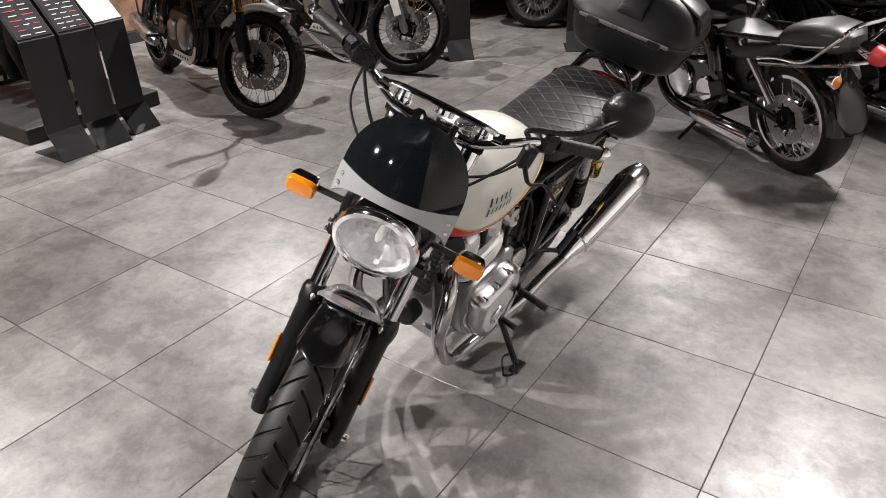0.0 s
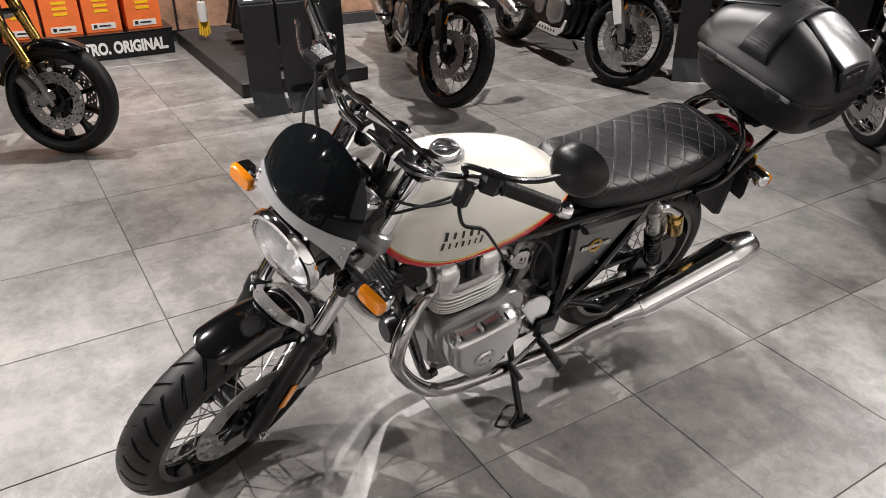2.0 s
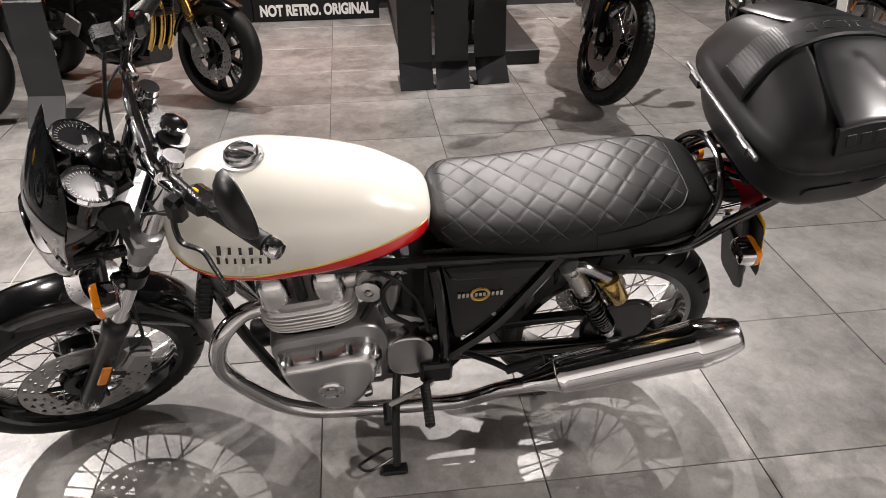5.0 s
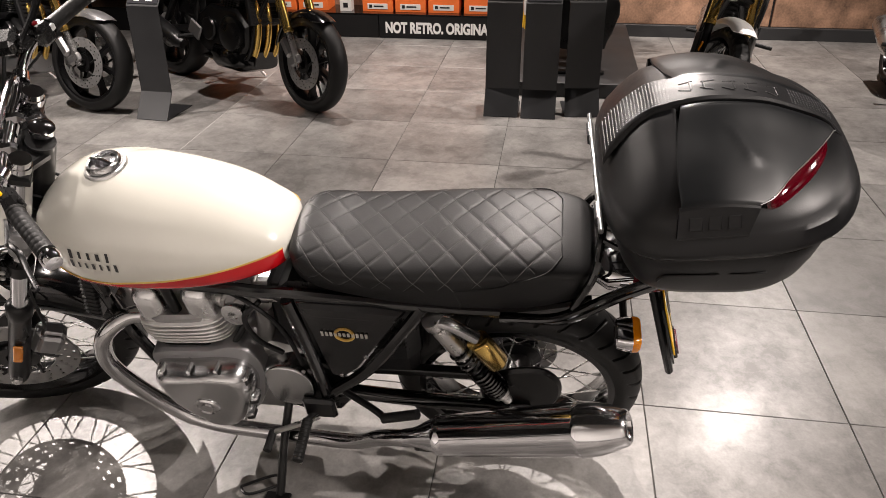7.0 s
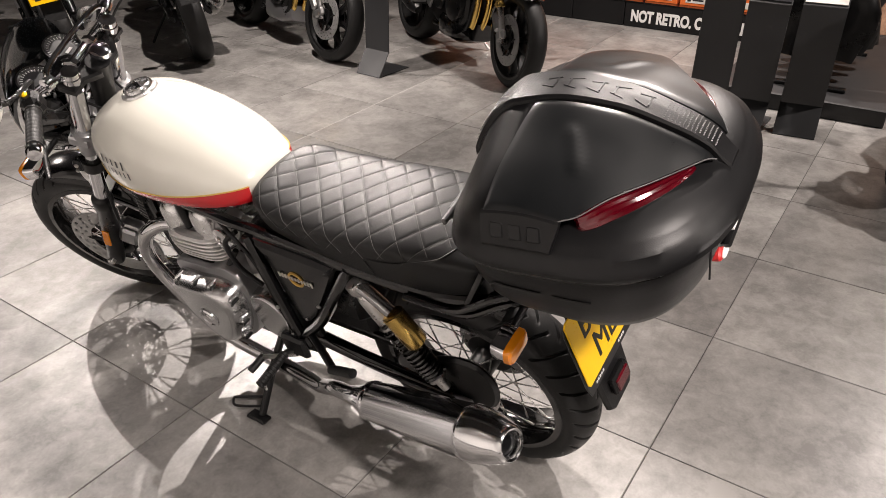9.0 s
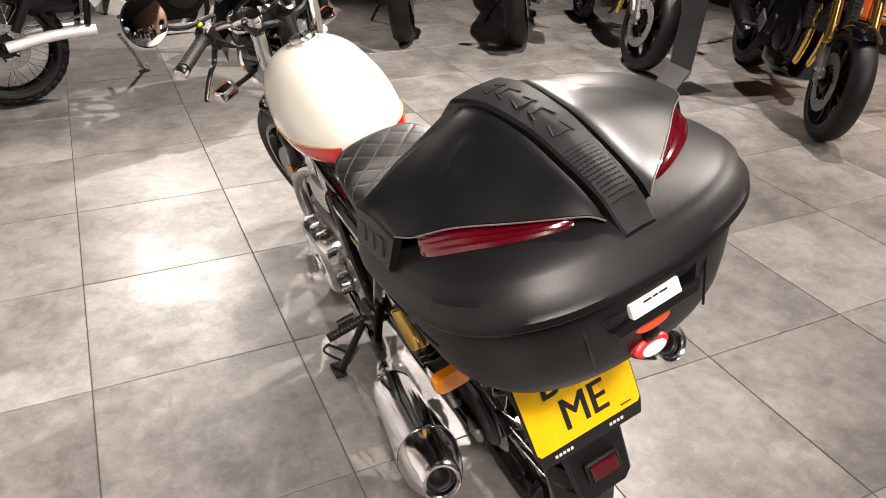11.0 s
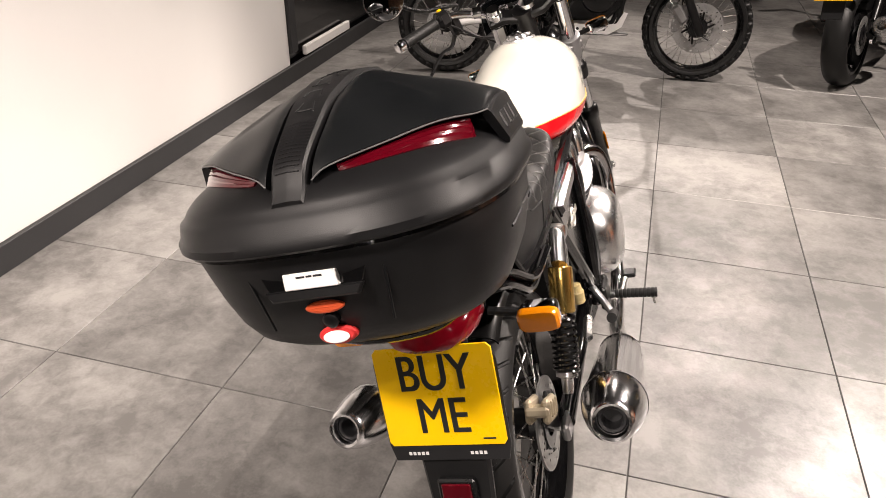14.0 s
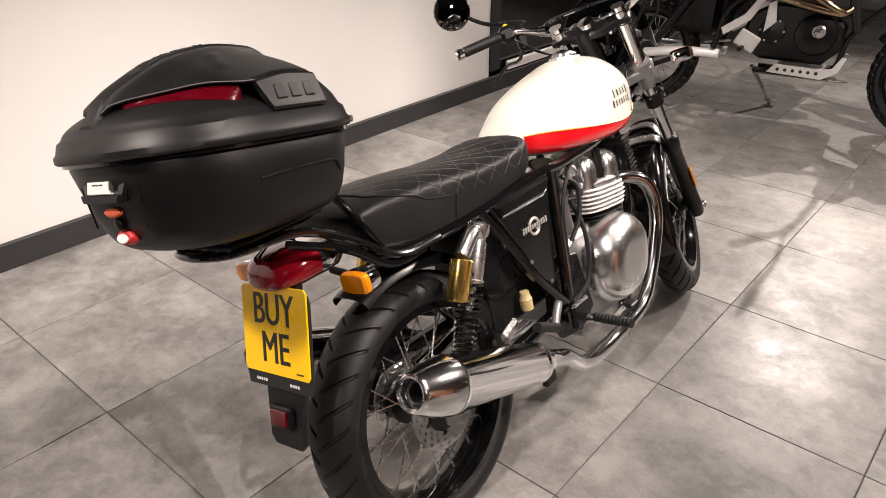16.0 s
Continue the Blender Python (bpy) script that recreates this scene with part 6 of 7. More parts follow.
Geo().slab(ellipse(0, -0.002, 0.019, 0.0085, 24), 0.011, 0.014, Matrix.Translation((-0.553, 0, 0.913)) @ turn_m, 0.001).put("latch_face", WHITE_PLASTIC, base)


def base_side(x, z):
    """How far out the lower shell lies at a place along it."""
    k = max(i for i in range(len(BASE_ROWS) - 1) if BASE_ROWS[i][0] <= z)
    (z0, f0, r0, h0), (z1, f1, r1, h1) = BASE_ROWS[k], BASE_ROWS[k + 1]
    u = (z - z0) / (z1 - z0)
    ring = case_outline(f0 + (f1 - f0) * u, r0 + (r1 - r0) * u, h0 + (h1 - h0) * u, 400)
    return max((q.y for q in ring if abs(q.x - x) < 0.006), default=h0)


for side in (1, -1):
    Geo().tube([(-0.573 + 0.001 * i, side * (0.098 - 0.0012 * i), 1.030 - 0.010 * i) for i in range(11)], 0.0018, 6).put("shell_seam", CASE_SMOOTH, base)
    crease = [(-0.430, 0.985), (-0.360, 0.990), (-0.290, 0.992), (-0.262, 0.988), (-0.250, 0.970)]
    Geo().tube([(q.x, side * (base_side(q.x, q.z) + 0.0002), q.z) for q in spline([(x, 0, z) for x, z in crease], 5)], 0.0022, 6).put("shell_crease", CASE, base)

# ---- black slogan plinth with orange cartons ----
plinth = thing("display_plinth", Matrix(), "black display plinth with a white slogan, under orange cartons", "display plinth")
for n, (lo, hi) in enumerate(((-3.6, -1.12), (-1.115, -0.655), (-0.65, 0.392))):
    fascia = Geo().box((-4.60, (lo + hi) / 2, 0.10), (0.36, hi - lo, 0.196), 0.004).put("fascia", MATT, plinth, "black fascia box")
letters_m = Matrix.Translation((-4.4185, -0.125, 0.086)) @ Matrix.Rotation(radians(90), 4, "Z") @ Matrix.Rotation(radians(90), 4, "X") @ Matrix.Diagonal((0.817, 1.15, 1.0, 1.0))
lettering("NOT RETRO. ORIGINAL.", 0.105, 0.0015, "slogan", WHITE_PLASTIC, letters_m, plinth, 0.0048)
plinth_top = Geo().box((-4.60, -1.6, 0.2005), (0.37, 4.0, 0.007), 0.002).put("plinth_top", BLACK, plinth)
first = None
for k, y in enumerate([-0.67 - 0.285 * i for i in range(8)] + [-0.385, -0.10, 0.205]):
    if k == 1:
        continue
    m = Matrix.Translation((-4.60, y, 0.204))
    if not first:
        carton = thing("carton", m, "upright orange carton with a white product label", "box", "orange cartons on the plinth")
        Geo().box((0, 0, 0.22), (0.22, 0.262, 0.44), 0.002).put("carton_body", ORANGE, carton)
        label = Geo().box((0.1115, 0, 0.045), (0.002, 0.175, 0.046), 0.0004).put("carton_label", CARTON_WHITE, carton, "white product label")
        Geo().box((0.113, 0.01, 0.046), (0.002, 0.085, 0.012), 0.0004).put("label_picture", INK, label)
        Geo().box((0.113, -0.060, 0.046), (0.002, 0.026, 0.026), 0.0004).put("label_picture", INK, label)
        for z in (0.16, 0.20, 0.24):
            Geo().box((0.1115, 0, z), (0.002, 0.10, 0.022), 0.0004).put("carton_print", PLATE_YELLOW, carton)
        first = carton
    else:
        copy_thing(first, m)
small_box = thing("carton", Matrix.Translation((-4.53, -0.95, 0.204)), "small white carton with a black picture", "box")
Geo().box((0, 0, 0.05), (0.09, 0.10, 0.10), 0.002).put("carton_body", CARTON_WHITE, small_box)
Geo().box((0.046, 0, 0.05), (0.002, 0.04, 0.04), 0.0004).put("carton_print", INK, small_box)

# ---- low platform with hanging riding gear ----
platform = structure(Geo().box((-3.85, 0.96, 0.05), (1.72, 0.95, 0.10), 0.006).put("platform", CHARCOAL), "low matt black display platform", "platform")
rail = thing("clothes_rail", Matrix.Translation((-3.55, 0.98, 0.10)), "black clothes rail with dark riding jackets", "clothes rail")
for x in (-0.55, 0.35):
    Geo().tube([(x, 0.0, 0.0), (x, 0.0, 1.25)], 0.014, 10).put("post", SATIN, rail)
    Geo().box((x, 0, 0.012), (0.05, 0.42, 0.024), 0.006).put("foot", SATIN, rail)
Geo().tube([(-0.60, 0, 1.25), (0.40, 0, 1.25)], 0.014, 10).put("cross_bar", SATIN, rail)
for k in range(6):
    x = -0.47 + k * 0.155
    rows = []
    for i in range(15):
        z = 1.18 - i * 0.072
        wide = 0.24 + 0.03 * math.sin(i * 0.9 + k) - (0.12 if i == 0 else 0)
        thick = 0.060 + 0.012 * math.sin(i * 1.7 + 2 * k)
        rows.append([Vector((x + thick * q[0] + 0.012 * math.sin(7 * q[1] + i + k), wide * q[1] + 0.02 * math.sin(i * 0.8 + k), z + 0.01 * math.sin(5 * q[1] + k))) for q in ellipse(0, 0, 1, 1, 26, 2.6)])
    jacket = Geo().loft(rows).put("jacket", SATIN if k % 2 else MATT, rail, "dark riding jacket on a hanger")
gloves = thing("gloves", Matrix.Translation((-4.30, 0.62, 0.10)), "pair of yellow and white gloves hanging on a hook", "gloves")
Geo().tube([(0, 0.02, 0.56), (0, 0.0, 0.30)], 0.004, 6).put("hook_cord", INK, gloves)
Geo().loft([[Vector((0.030 * q[0], 0.040 * s * q[1], z)) for q in ellipse(0, 0, 1, 1, 16)] for z, s in ((0.30, 0.8), (0.24, 1.0), (0.18, 0.95), (0.15, 0.85))]).put("cuff", WHITE_PLASTIC, gloves, "white cuff")
for k in range(5):
    y = -0.034 + k * 0.017
    Geo().tube([(0, y * 0.8, 0.17), (0.004, y, 0.10), (0.010, y * 1.15, 0.025 + 0.012 * abs(k - 2))], lambda u: 0.012 * (1 - 0.35 * u), 8, 4).put("finger", YELLOW_CLOTH, gloves)

# ---- information stands of bent sheet ----
def info_stand(m, label, face, group):
    ob = thing("information_stand", m, label, "display stand", group)
    w, t = 0.212, 0.006
    # sheet seen from the side: foot, kick, upright, sloping head (x towards the reader)
    side = [(-0.30, 0.003), (0.0, 0.003), (-0.105, 0.150), (-0.135, 0.660), (-0.36, 0.900)]
    for a, b, name in zip(side, side[1:], ("foot_plate", "kick_plate", "upright", "head_plate")):
        va, vb = Vector((a[0], 0, a[1])), Vector((b[0], 0, b[1]))
        long = (vb - va).length
        way = (vb - va).normalized()
        rot = Matrix((way, Vector((0, 1, 0)), way.cross(Vector((0, 1, 0))))).transposed().to_4x4()
        Geo().box((va + vb) / 2, (long + t * 0.5, w, t), 0.0015, rot).put(name, STAND_GREY, ob)
        if name == "head_plate":
            n = way.cross(Vector((0, 1, 0)))
            n = n if n.z > 0 else -n
            mid = (va + vb) / 2
            card = Geo().box(mid + n * 0.006, (long * 0.92, w * 0.94, 0.005), 0.001, rot).put("info_card", face, ob, "printed information card")
            if face == PRINT_DARK:
                rnd = random.Random(int(1000 * m.translation.y))
                for k in range(9):
                    u = -0.40 + k * 0.095
                    n_words = rnd.choice((2, 3, 3))
                    for q in range(n_words):
                        span = w * 0.8 / n_words
                        Geo().box(mid + n * 0.0095 + way * (long * u) + Vector((0, -w * 0.4 + span * (q + 0.5), 0)), (0.005 if k < 8 else 0.014, span * rnd.uniform(0.45, 0.85), 0.0012), 0.0003, rot).put("print_line", PRINT_RED if rnd.random() < 0.25 else PRINT_LIGHT, card)
    return ob


group = "information stands"
info_stand(Matrix.Translation((-2.555, 0.545, 0)), "dark grey bent-steel information stand with a printed card", PRINT_DARK, group)
info_stand(Matrix.Translation((-2.545, 0.775, 0)), "dark grey bent-steel information stand with a printed card", PRINT_DARK, group)
info_stand(Matrix.Translation((-2.610, 1.045, 0)) @ Matrix.Rotation(radians(6), 4, "Z"), "dark grey bent-steel information stand with a white card", CARTON_WHITE, group)
info_stand(Matrix.Translation((-2.225, -1.595, 0)) @ Matrix.Rotation(radians(-4), 4, "Z"), "dark grey bent-steel information stand with a printed card", PRINT_DARK, group)
info_stand(Matrix.Translation((-1.80, 3.50, 0)) @ Matrix.Rotation(radians(-40), 4, "Z"), "dark grey bent-steel information stand with a printed card", PRINT_DARK, group)
info_stand(Matrix.Translation((-1.10, 4.25, 0)) @ Matrix.Rotation(radians(-60), 4, "Z"), "dark grey bent-steel information stand with a printed card", PRINT_DARK, group)

# ---- the other motorcycles of the showroom ----
def stand_pose(rear, front, lean):
    """The pose of a bike from its two ground contacts; a positive lean tips it to its left."""
    d = Vector((front[0] - rear[0], front[1] - rear[1], 0))
    return pose(rear[0], rear[1], 0.0, -lean, 0, math.degrees(math.atan2(d.y, d.x))), d.length


def ovals(rows, name, mat, parent, label="", power=2.6, n=28):
    """A body lofted along x from rows (x, half width, bottom, top)."""
    return Geo().loft([[(x, y, (lo + hi) / 2 + z) for y, z in ellipse(0, 0, w, (hi - lo) / 2, n, power)] for x, w, lo, hi in rows]).put(name, mat, parent, label, smooth=45)


def machine(kind, rear, front, lean, steer, label, paint, accent=BLACK, fork="gold", tread="road", style=10, rim=SATIN, disc_two=True, group="parked motorcycles"):
    m, wb = stand_pose(rear, front, lean)
    ob = thing("motorcycle", m, label, "motorcycle", group)
    cruiser, adventure, scram, naked = kind == "cruiser", kind == "adventure", kind == "scrambler", kind == "naked"
    rf, rr = {"naked": (0.302, 0.316), "adventure": (0.338, 0.322), "scrambler": (0.345, 0.325), "cruiser": (0.330, 0.318), "roadster": (0.318, 0.318)}[kind]
    wf, wr = {"naked": (0.120, 0.182), "adventure": (0.098, 0.140), "scrambler": (0.096, 0.146), "cruiser": (0.112, 0.175), "roadster": (0.105, 0.150)}[kind]
    rake = radians(32 if cruiser else 26)
    way = Vector((-math.sin(rake), 0, math.cos(rake)))
    ahead = Vector((math.cos(rake), 0, math.sin(rake)))
    f, r = Vector((wb, 0, rf)), Vector((0, 0, rr))
    head = f - ahead * 0.05 + way * 0.62
    S = Matrix.Translation(head) @ Matrix.Rotation(radians(steer), 4, way) @ Matrix.Translation(-head)
    two = [(0.072, 0.095, 0.155), (-0.072, 0.095, 0.155)] if disc_two else [(0.072, 0.095, 0.150)]
    rim_f, rim_r = rf - wf * (0.60 if naked else 0.80), rr - wr * (0.44 if naked else 0.58)
    wheel(ob, "front_wheel", f, rf, rim_f, wf, style, S, tread, rim, discs=two, seg=240)
    wheel(ob, "rear_wheel", r, rr, rim_r, wr, style, None, tread, rim, discs=[(-0.085, 0.07, 0.12)] if not cruiser else [(0.095, 0.08, 0.13)], seg=240)
    tall = {"naked": 0.66, "adventure": 0.82, "scrambler": 0.80, "cruiser": 0.74, "roadster": 0.70}[kind]
    for side in (1, -1):
        y = Vector((0, side * 0.105, 0))
        if fork == "gold":
            low = 0.32 if adventure else 0.20
            Geo().tube([f + y - way * 0.02, f + y + way * (low + 0.10)], 0.025 if adventure else 0.019, 14).put("fork_tube", SATIN if adventure else STEEL, ob, "", S)
            Geo().lathe([(0.020, low), (0.030, low + 0.005), (0.031, low + 0.025), (0.027, low + 0.03), (0.027, 0.44), (0.030, 0.45), (0.030, tall)], f + y, way, 16).put("fork_leg", GOLD, ob, "gold upside-down fork leg", S)
            Geo().box(f + y + Vector((-0.030, 0, 0.022)), (0.105, 0.032, 0.060), 0.012, Matrix.Rotation(radians(-28), 4, "Y")).put("axle_clamp", ALLOY, ob, "cast alloy axle clamp", S)
        else:
            Geo().tube([f + y + way * 0.25, f + y + way * tall], 0.021, 14).put("fork_tube", CHROME if cruiser else SATIN, ob, "", S)
            Geo().lathe([(0.014, -0.05), (0.026, -0.04), (0.030, 0.0), (0.027, 0.04), (0.027, 0.29), (0.032, 0.30), (0.032, 0.33), (0.022, 0.34)], f + y, way, 16).put("fork_slider", STEEL if cruiser else (SATIN if fork == "black" else ALLOY), ob, "", S)
        if side > 0 or disc_two:
            Geo().box(f + Vector((-0.125, side * 0.088, 0.085)), (0.062, 0.058, 0.125), 0.014, Matrix.Rotation(radians(-38), 4, "Y")).put("brake_caliper", ALLOY if not cruiser else SATIN, ob, "radial brake caliper", S)
            Geo().tube([f + Vector((-0.12, side * 0.10, 0.14)), f + Vector((-0.14, side * 0.13, 0.28)), f + Vector((-0.20, side * 0.08, 0.55))], 0.005, 7, 6).put("brake_hose", MATT, ob, "", S)
        if adventure:
            Geo().slab([(-0.025, 0.0), (0.030, 0.0), (0.036, 0.19), (-0.030, 0.19)], 0, 0.012, Matrix.Translation(f + Vector((-0.05, side * 0.128, 0.07))) @ Matrix.Rotation(-rake, 4, "Y") @ Matrix.Rotation(radians(90), 4, "X"), 0.003).put("fork_guard", WHITE_PLASTIC if paint is not CREAM else SATIN, ob, "pale fork guard", S)
            Geo().box(f + Vector((-0.03, side * 0.138, 0.20)), (0.012, 0.008, 0.05), 0.002).put("reflector", AMBER, ob, "", S)
    for k, up in enumerate((0.50, tall - 0.04)):
        Geo().box(f - ahead * 0.03 + way * up, (0.10, 0.27, 0.03), 0.01, Matrix.Rotation(-rake, 4, "Y")).put("yoke", SATIN, ob, "", S)
    # front mudguard
    rings = []
    lo, hi, gap = (58, 165, 0.022) if not scram and not adventure else (70, 150, 0.05)
    for i in range(25):
        a = radians(lo + (hi - lo) * i / 24)
        row = []
        for rad, half, js in ((rf + gap, wf * 0.62, range(-5, 6)), (rf + gap - 0.004, wf * 0.60, range(5, -6, -1))):
            for j in js:
                w = j / 5 * (1 - 0.5 * max(0, 1 - i / 4) ** 2)
                q = rad - 0.045 * abs(w) ** 2.5
                row.append((f.x + q * math.cos(a), half * math.sin(w * 1.45) / math.sin(1.45), f.z + q * math.sin(a)))
        rings.append(row)
    Geo().loft(rings).put("front_mudguard", accent, ob, "front mudguard", S)
    # engine
    ez = -0.06 if cruiser else (0.05 if scram else 0.0)
    case = Geo().slab([(0.40, 0.30 + ez), (0.52, 0.235 + ez), (0.86, 0.235 + ez), (0.95, 0.33 + ez), (0.95, 0.46 + ez), (0.84, 0.55 + ez), (0.55, 0.56 + ez), (0.42, 0.48 + ez)], -0.135, 0.135, Matrix.Rotation(radians(90), 4, "X"), 0.02)
    engine = case.put("crankcase", SATIN if not cruiser else BLACK, ob, "dark engine crankcase")
    shine = CHROME if cruiser else (SATIN if scram or naked else GREY_ALLOY)
    for side in (1, -1):
        Geo().lathe([(0.115, 0), (0.115, 0.02), (0.108, 0.032), (0.085, 0.040), (0.06, 0.046), (0.002, 0.048)], (0.80, side * 0.13, 0.40 + ez), (0, side, 0), 30).put("engine_cover", shine, engine, "round engine cover")
        Geo().lathe([(0.075, 0), (0.075, 0.018), (0.066, 0.028), (0.002, 0.032)], (0.565, side * 0.13, 0.40 + ez), (0, side, 0), 26).put("gear_cover", shine, engine)
        for i in range(7):
            a = math.tau * i / 7
            bolt(engine, (0.80 + 0.102 * math.cos(a), side * 0.158, 0.40 + ez + 0.102 * math.sin(a)), (0, side, 0), 0.006, 0.003)
    for k in range(9):
        Geo().slab(ellipse(0, 0, 0.105, 0.125, 32, 4), 0, 0.006, Matrix.Translation((0.735, 0, 0.56 + ez + k * 0.0135)) @ Matrix.Rotation(radians(6), 4, "Y"), 0.0015).put("cooling_fin", STEEL if cruiser else SATIN, engine)
    Geo().box((0.735, 0, 0.615 + ez), (0.165, 0.20, 0.13), 0.015).put("cylinder_block", SATIN, engine)
    Geo().box((0.745, 0, 0.715 + ez), (0.21, 0.24, 0.08), 0.03).put("cylinder_head", SATIN if not cruiser else POLISHED, engine)
    if not cruiser:
        rad = Geo().box((0.965, 0, 0.60), (0.04, 0.30, 0.26), 0.008, Matrix.Rotation(radians(-18), 4, "Y")).put("radiator", MATT, ob, "black radiator")
        for k in range(10):
            Geo().box((0.985 - (k - 4.5) * 0.0075, 0, 0.60 + (k - 4.5) * 0.0235), (0.012, 0.26, 0.004), 0.001, Matrix.Rotation(radians(-18), 4, "Y")).put("radiator_fin", SATIN, rad)
    # exhaust
    pipe = {"naked": GOLD, "adventure": SATIN, "scrambler": BRONZE, "cruiser": BLACK, "roadster": CHROME}[kind]
    lanes = (-0.075, 0.0, 0.075) if naked or adventure else (-0.06, 0.06)
    for y in lanes:
        if scram:
            pts = [(0.84, y, 0.70), (0.95, y * 1.2 - 0.03, 0.66), (0.92, -0.15, 0.58), (0.74, -0.19, 0.63 + y * 0.5), (0.45, -0.20, 0.70 + y * 0.5)]
        elif cruiser:
            pts = [(0.83, y, 0.63), (0.98, y * 1.6, 0.55), (1.00, math.copysign(0.15, y), 0.36), (0.86, math.copysign(0.17, y), 0.20), (0.45, math.copysign(0.20, y), 0.18)]
        else:
            pts = [(0.84, y, 0.68), (0.97, y * 1.1, 0.60), (1.00, y * 1.1, 0.42), (0.93, y, 0.25), (0.75, y * 0.5, 0.19), (0.45, -0.05, 0.20)]
        Geo().tube(pts, 0.022 if not cruiser else 0.026, 12, 6).put("exhaust_header", pipe, ob, "exhaust header pipe")
    if scram:
        for z in (0.70, 0.78):
            Geo().tube([(0.50, -0.20, z), (0.10, -0.21, z + 0.06), (-0.12, -0.21, z + 0.10)], 0.045, 18, 4).put("silencer", STEEL, ob, "brushed high silencer")
        Geo().box((0.42, -0.235, 0.72), (0.34, 0.012, 0.10), 0.005, Matrix.Rotation(radians(9), 4, "Y")).put("heat_shield", STEEL, ob, "slotted heat shield")
    elif cruiser:
        for side in (1, -1):
            Geo().lathe([(0.026, 0), (0.045, 0.06), (0.052, 0.12), (0.054, 0.50), (0.050, 0.52), (0.046, 0.52), (0.044, 0.42), (0.001, 0.42)], (0.60, side * 0.20, 0.20), (-1, side * 0.03, 0.02), 26).put("silencer", CHROME, ob, "long chrome slash-cut silencer")
    else:
        Geo().lathe([(0.030, 0), (0.05, 0.05), (0.058, 0.10), (0.062, 0.34), (0.050, 0.37), (0.03, 0.372), (0.028, 0.30), (0.001, 0.30)], (0.30, -0.17, 0.26), (-0.93, -0.08, 0.36), 24).put("silencer", SATIN if naked else STEEL, ob, "stubby silencer")
    # frame, swing arm, belly
    for side in (1, -1):
        s = side
        Geo().tube([head + Vector((0, s * 0.03, 0.0)), (0.86, s * 0.13, 0.78 + ez), (0.50, s * 0.15, 0.62 + ez), (0.42, s * 0.14, 0.40)], 0.018, 10, 6).put("frame_tube", SATIN, ob)
        Geo().tube([head + Vector((-0.02, s * 0.02, -0.08)), (0.99, s * 0.09, 0.48), (0.90, s * 0.11, 0.24), (0.50, s * 0.13, 0.22)], 0.016, 10, 6).put("cradle_tube", SATIN, ob)
        Geo().tube([(0.46, s * 0.14, 0.37), (0.22, s * 0.135, 0.36), (0.0, s * 0.128, rr)], 0.034 if scram else 0.028, 12, 5, flat=0.6).put("swing_arm", BRIGHT_CAST if scram else SATIN, ob, "bright alloy swing arm" if scram else "")
        Geo().tube([(0.50, s * 0.13, 0.74 + ez), (0.15, s * 0.12, 0.78 + ez), (-0.12, s * 0.09, 0.80 + ez)], 0.014, 10, 5).put("tail_tube", SATIN, ob)
        Geo().tube([(0.30, s * 0.13, 0.74 + ez), (0.06, s * 0.125, 0.40)], 0.024, 12).put("shock_absorber", SATIN if not cruiser else CHROME, ob)
        Geo().tube([(0.42, s * 0.16, 0.34), (0.42, s * 0.28, 0.335)], 0.013, 10).put("foot_peg", RUBBER, ob)
        Geo().box((0.44, s * 0.165, 0.38), (0.13, 0.018, 0.10), 0.012, Matrix.Rotation(radians(25), 4, "Y")).put("heel_plate", BRIGHT_CAST if scram else (ALLOY if naked else SATIN), ob)
        if scram:
            for outline in ([(0.30, 0.40), (0.44, 0.50), (0.50, 0.62), (0.46, 0.63), (0.40, 0.53), (0.28, 0.44)], [(0.52, 0.44), (0.58, 0.50), (0.56, 0.62), (0.52, 0.60)], [(0.36, 0.66), (0.50, 0.66), (0.50, 0.69), (0.36, 0.69)]):
                Geo().slab(outline, -0.006, 0.006, Matrix.Translation((0, s * 0.172, 0)) @ Matrix.Rotation(radians(90), 4, "X"), 0.003).put("frame_plate", BRIGHT_CAST, ob, "cast alloy frame plate")
    Geo().box((0.27, 0, 0.55 + ez), (0.30, 0.20, 0.26), 0.04).put("side_cover", SATIN, ob)
    if naked:
        ovals([(0.48, 0.10, 0.20, 0.30), (0.62, 0.15, 0.15, 0.34), (0.84, 0.15, 0.15, 0.33), (0.97, 0.10, 0.19, 0.30)], "belly_pan", accent, ob, "dark belly pan", 3.5)
    elif adventure or scram:
        Geo().slab([(0.50, -0.12), (0.96, -0.10), (1.02, -0.05), (1.02, 0.05), (0.96, 0.10), (0.50, 0.12)], 0.195, 0.205, None, 0.003).put("bash_plate", ALLOY, ob, "alloy bash plate")
        for side in (1, -1):
            guard = Geo().slab([(0.58, 0.215), (0.88, 0.205), (0.96, 0.255), (0.99, 0.340), (0.965, 0.345), (0.925, 0.275), (0.84, 0.262), (0.62, 0.268)], -0.004, 0.004, Matrix.Translation((0, side * 0.150, 0)) @ Matrix.Rotation(radians(90), 4, "X"), 0.002).put("bash_side", BRIGHT_CAST, ob, "bright drilled side of the bash plate")
            # black discs paint the dark of drilled holes; the plate is uncut
            for k in range(6):
                Geo().lathe([(0.010, -0.002), (0.010, 0.0015), (0.001, 0.0015)], (0.64 + 0.042 * k, side * 0.155, 0.238), (0, side, 0), 12).put("drilled_hole", INK, guard)
    # bodywork
    up = 0.10 if adventure else (0.06 if scram else 0.0)
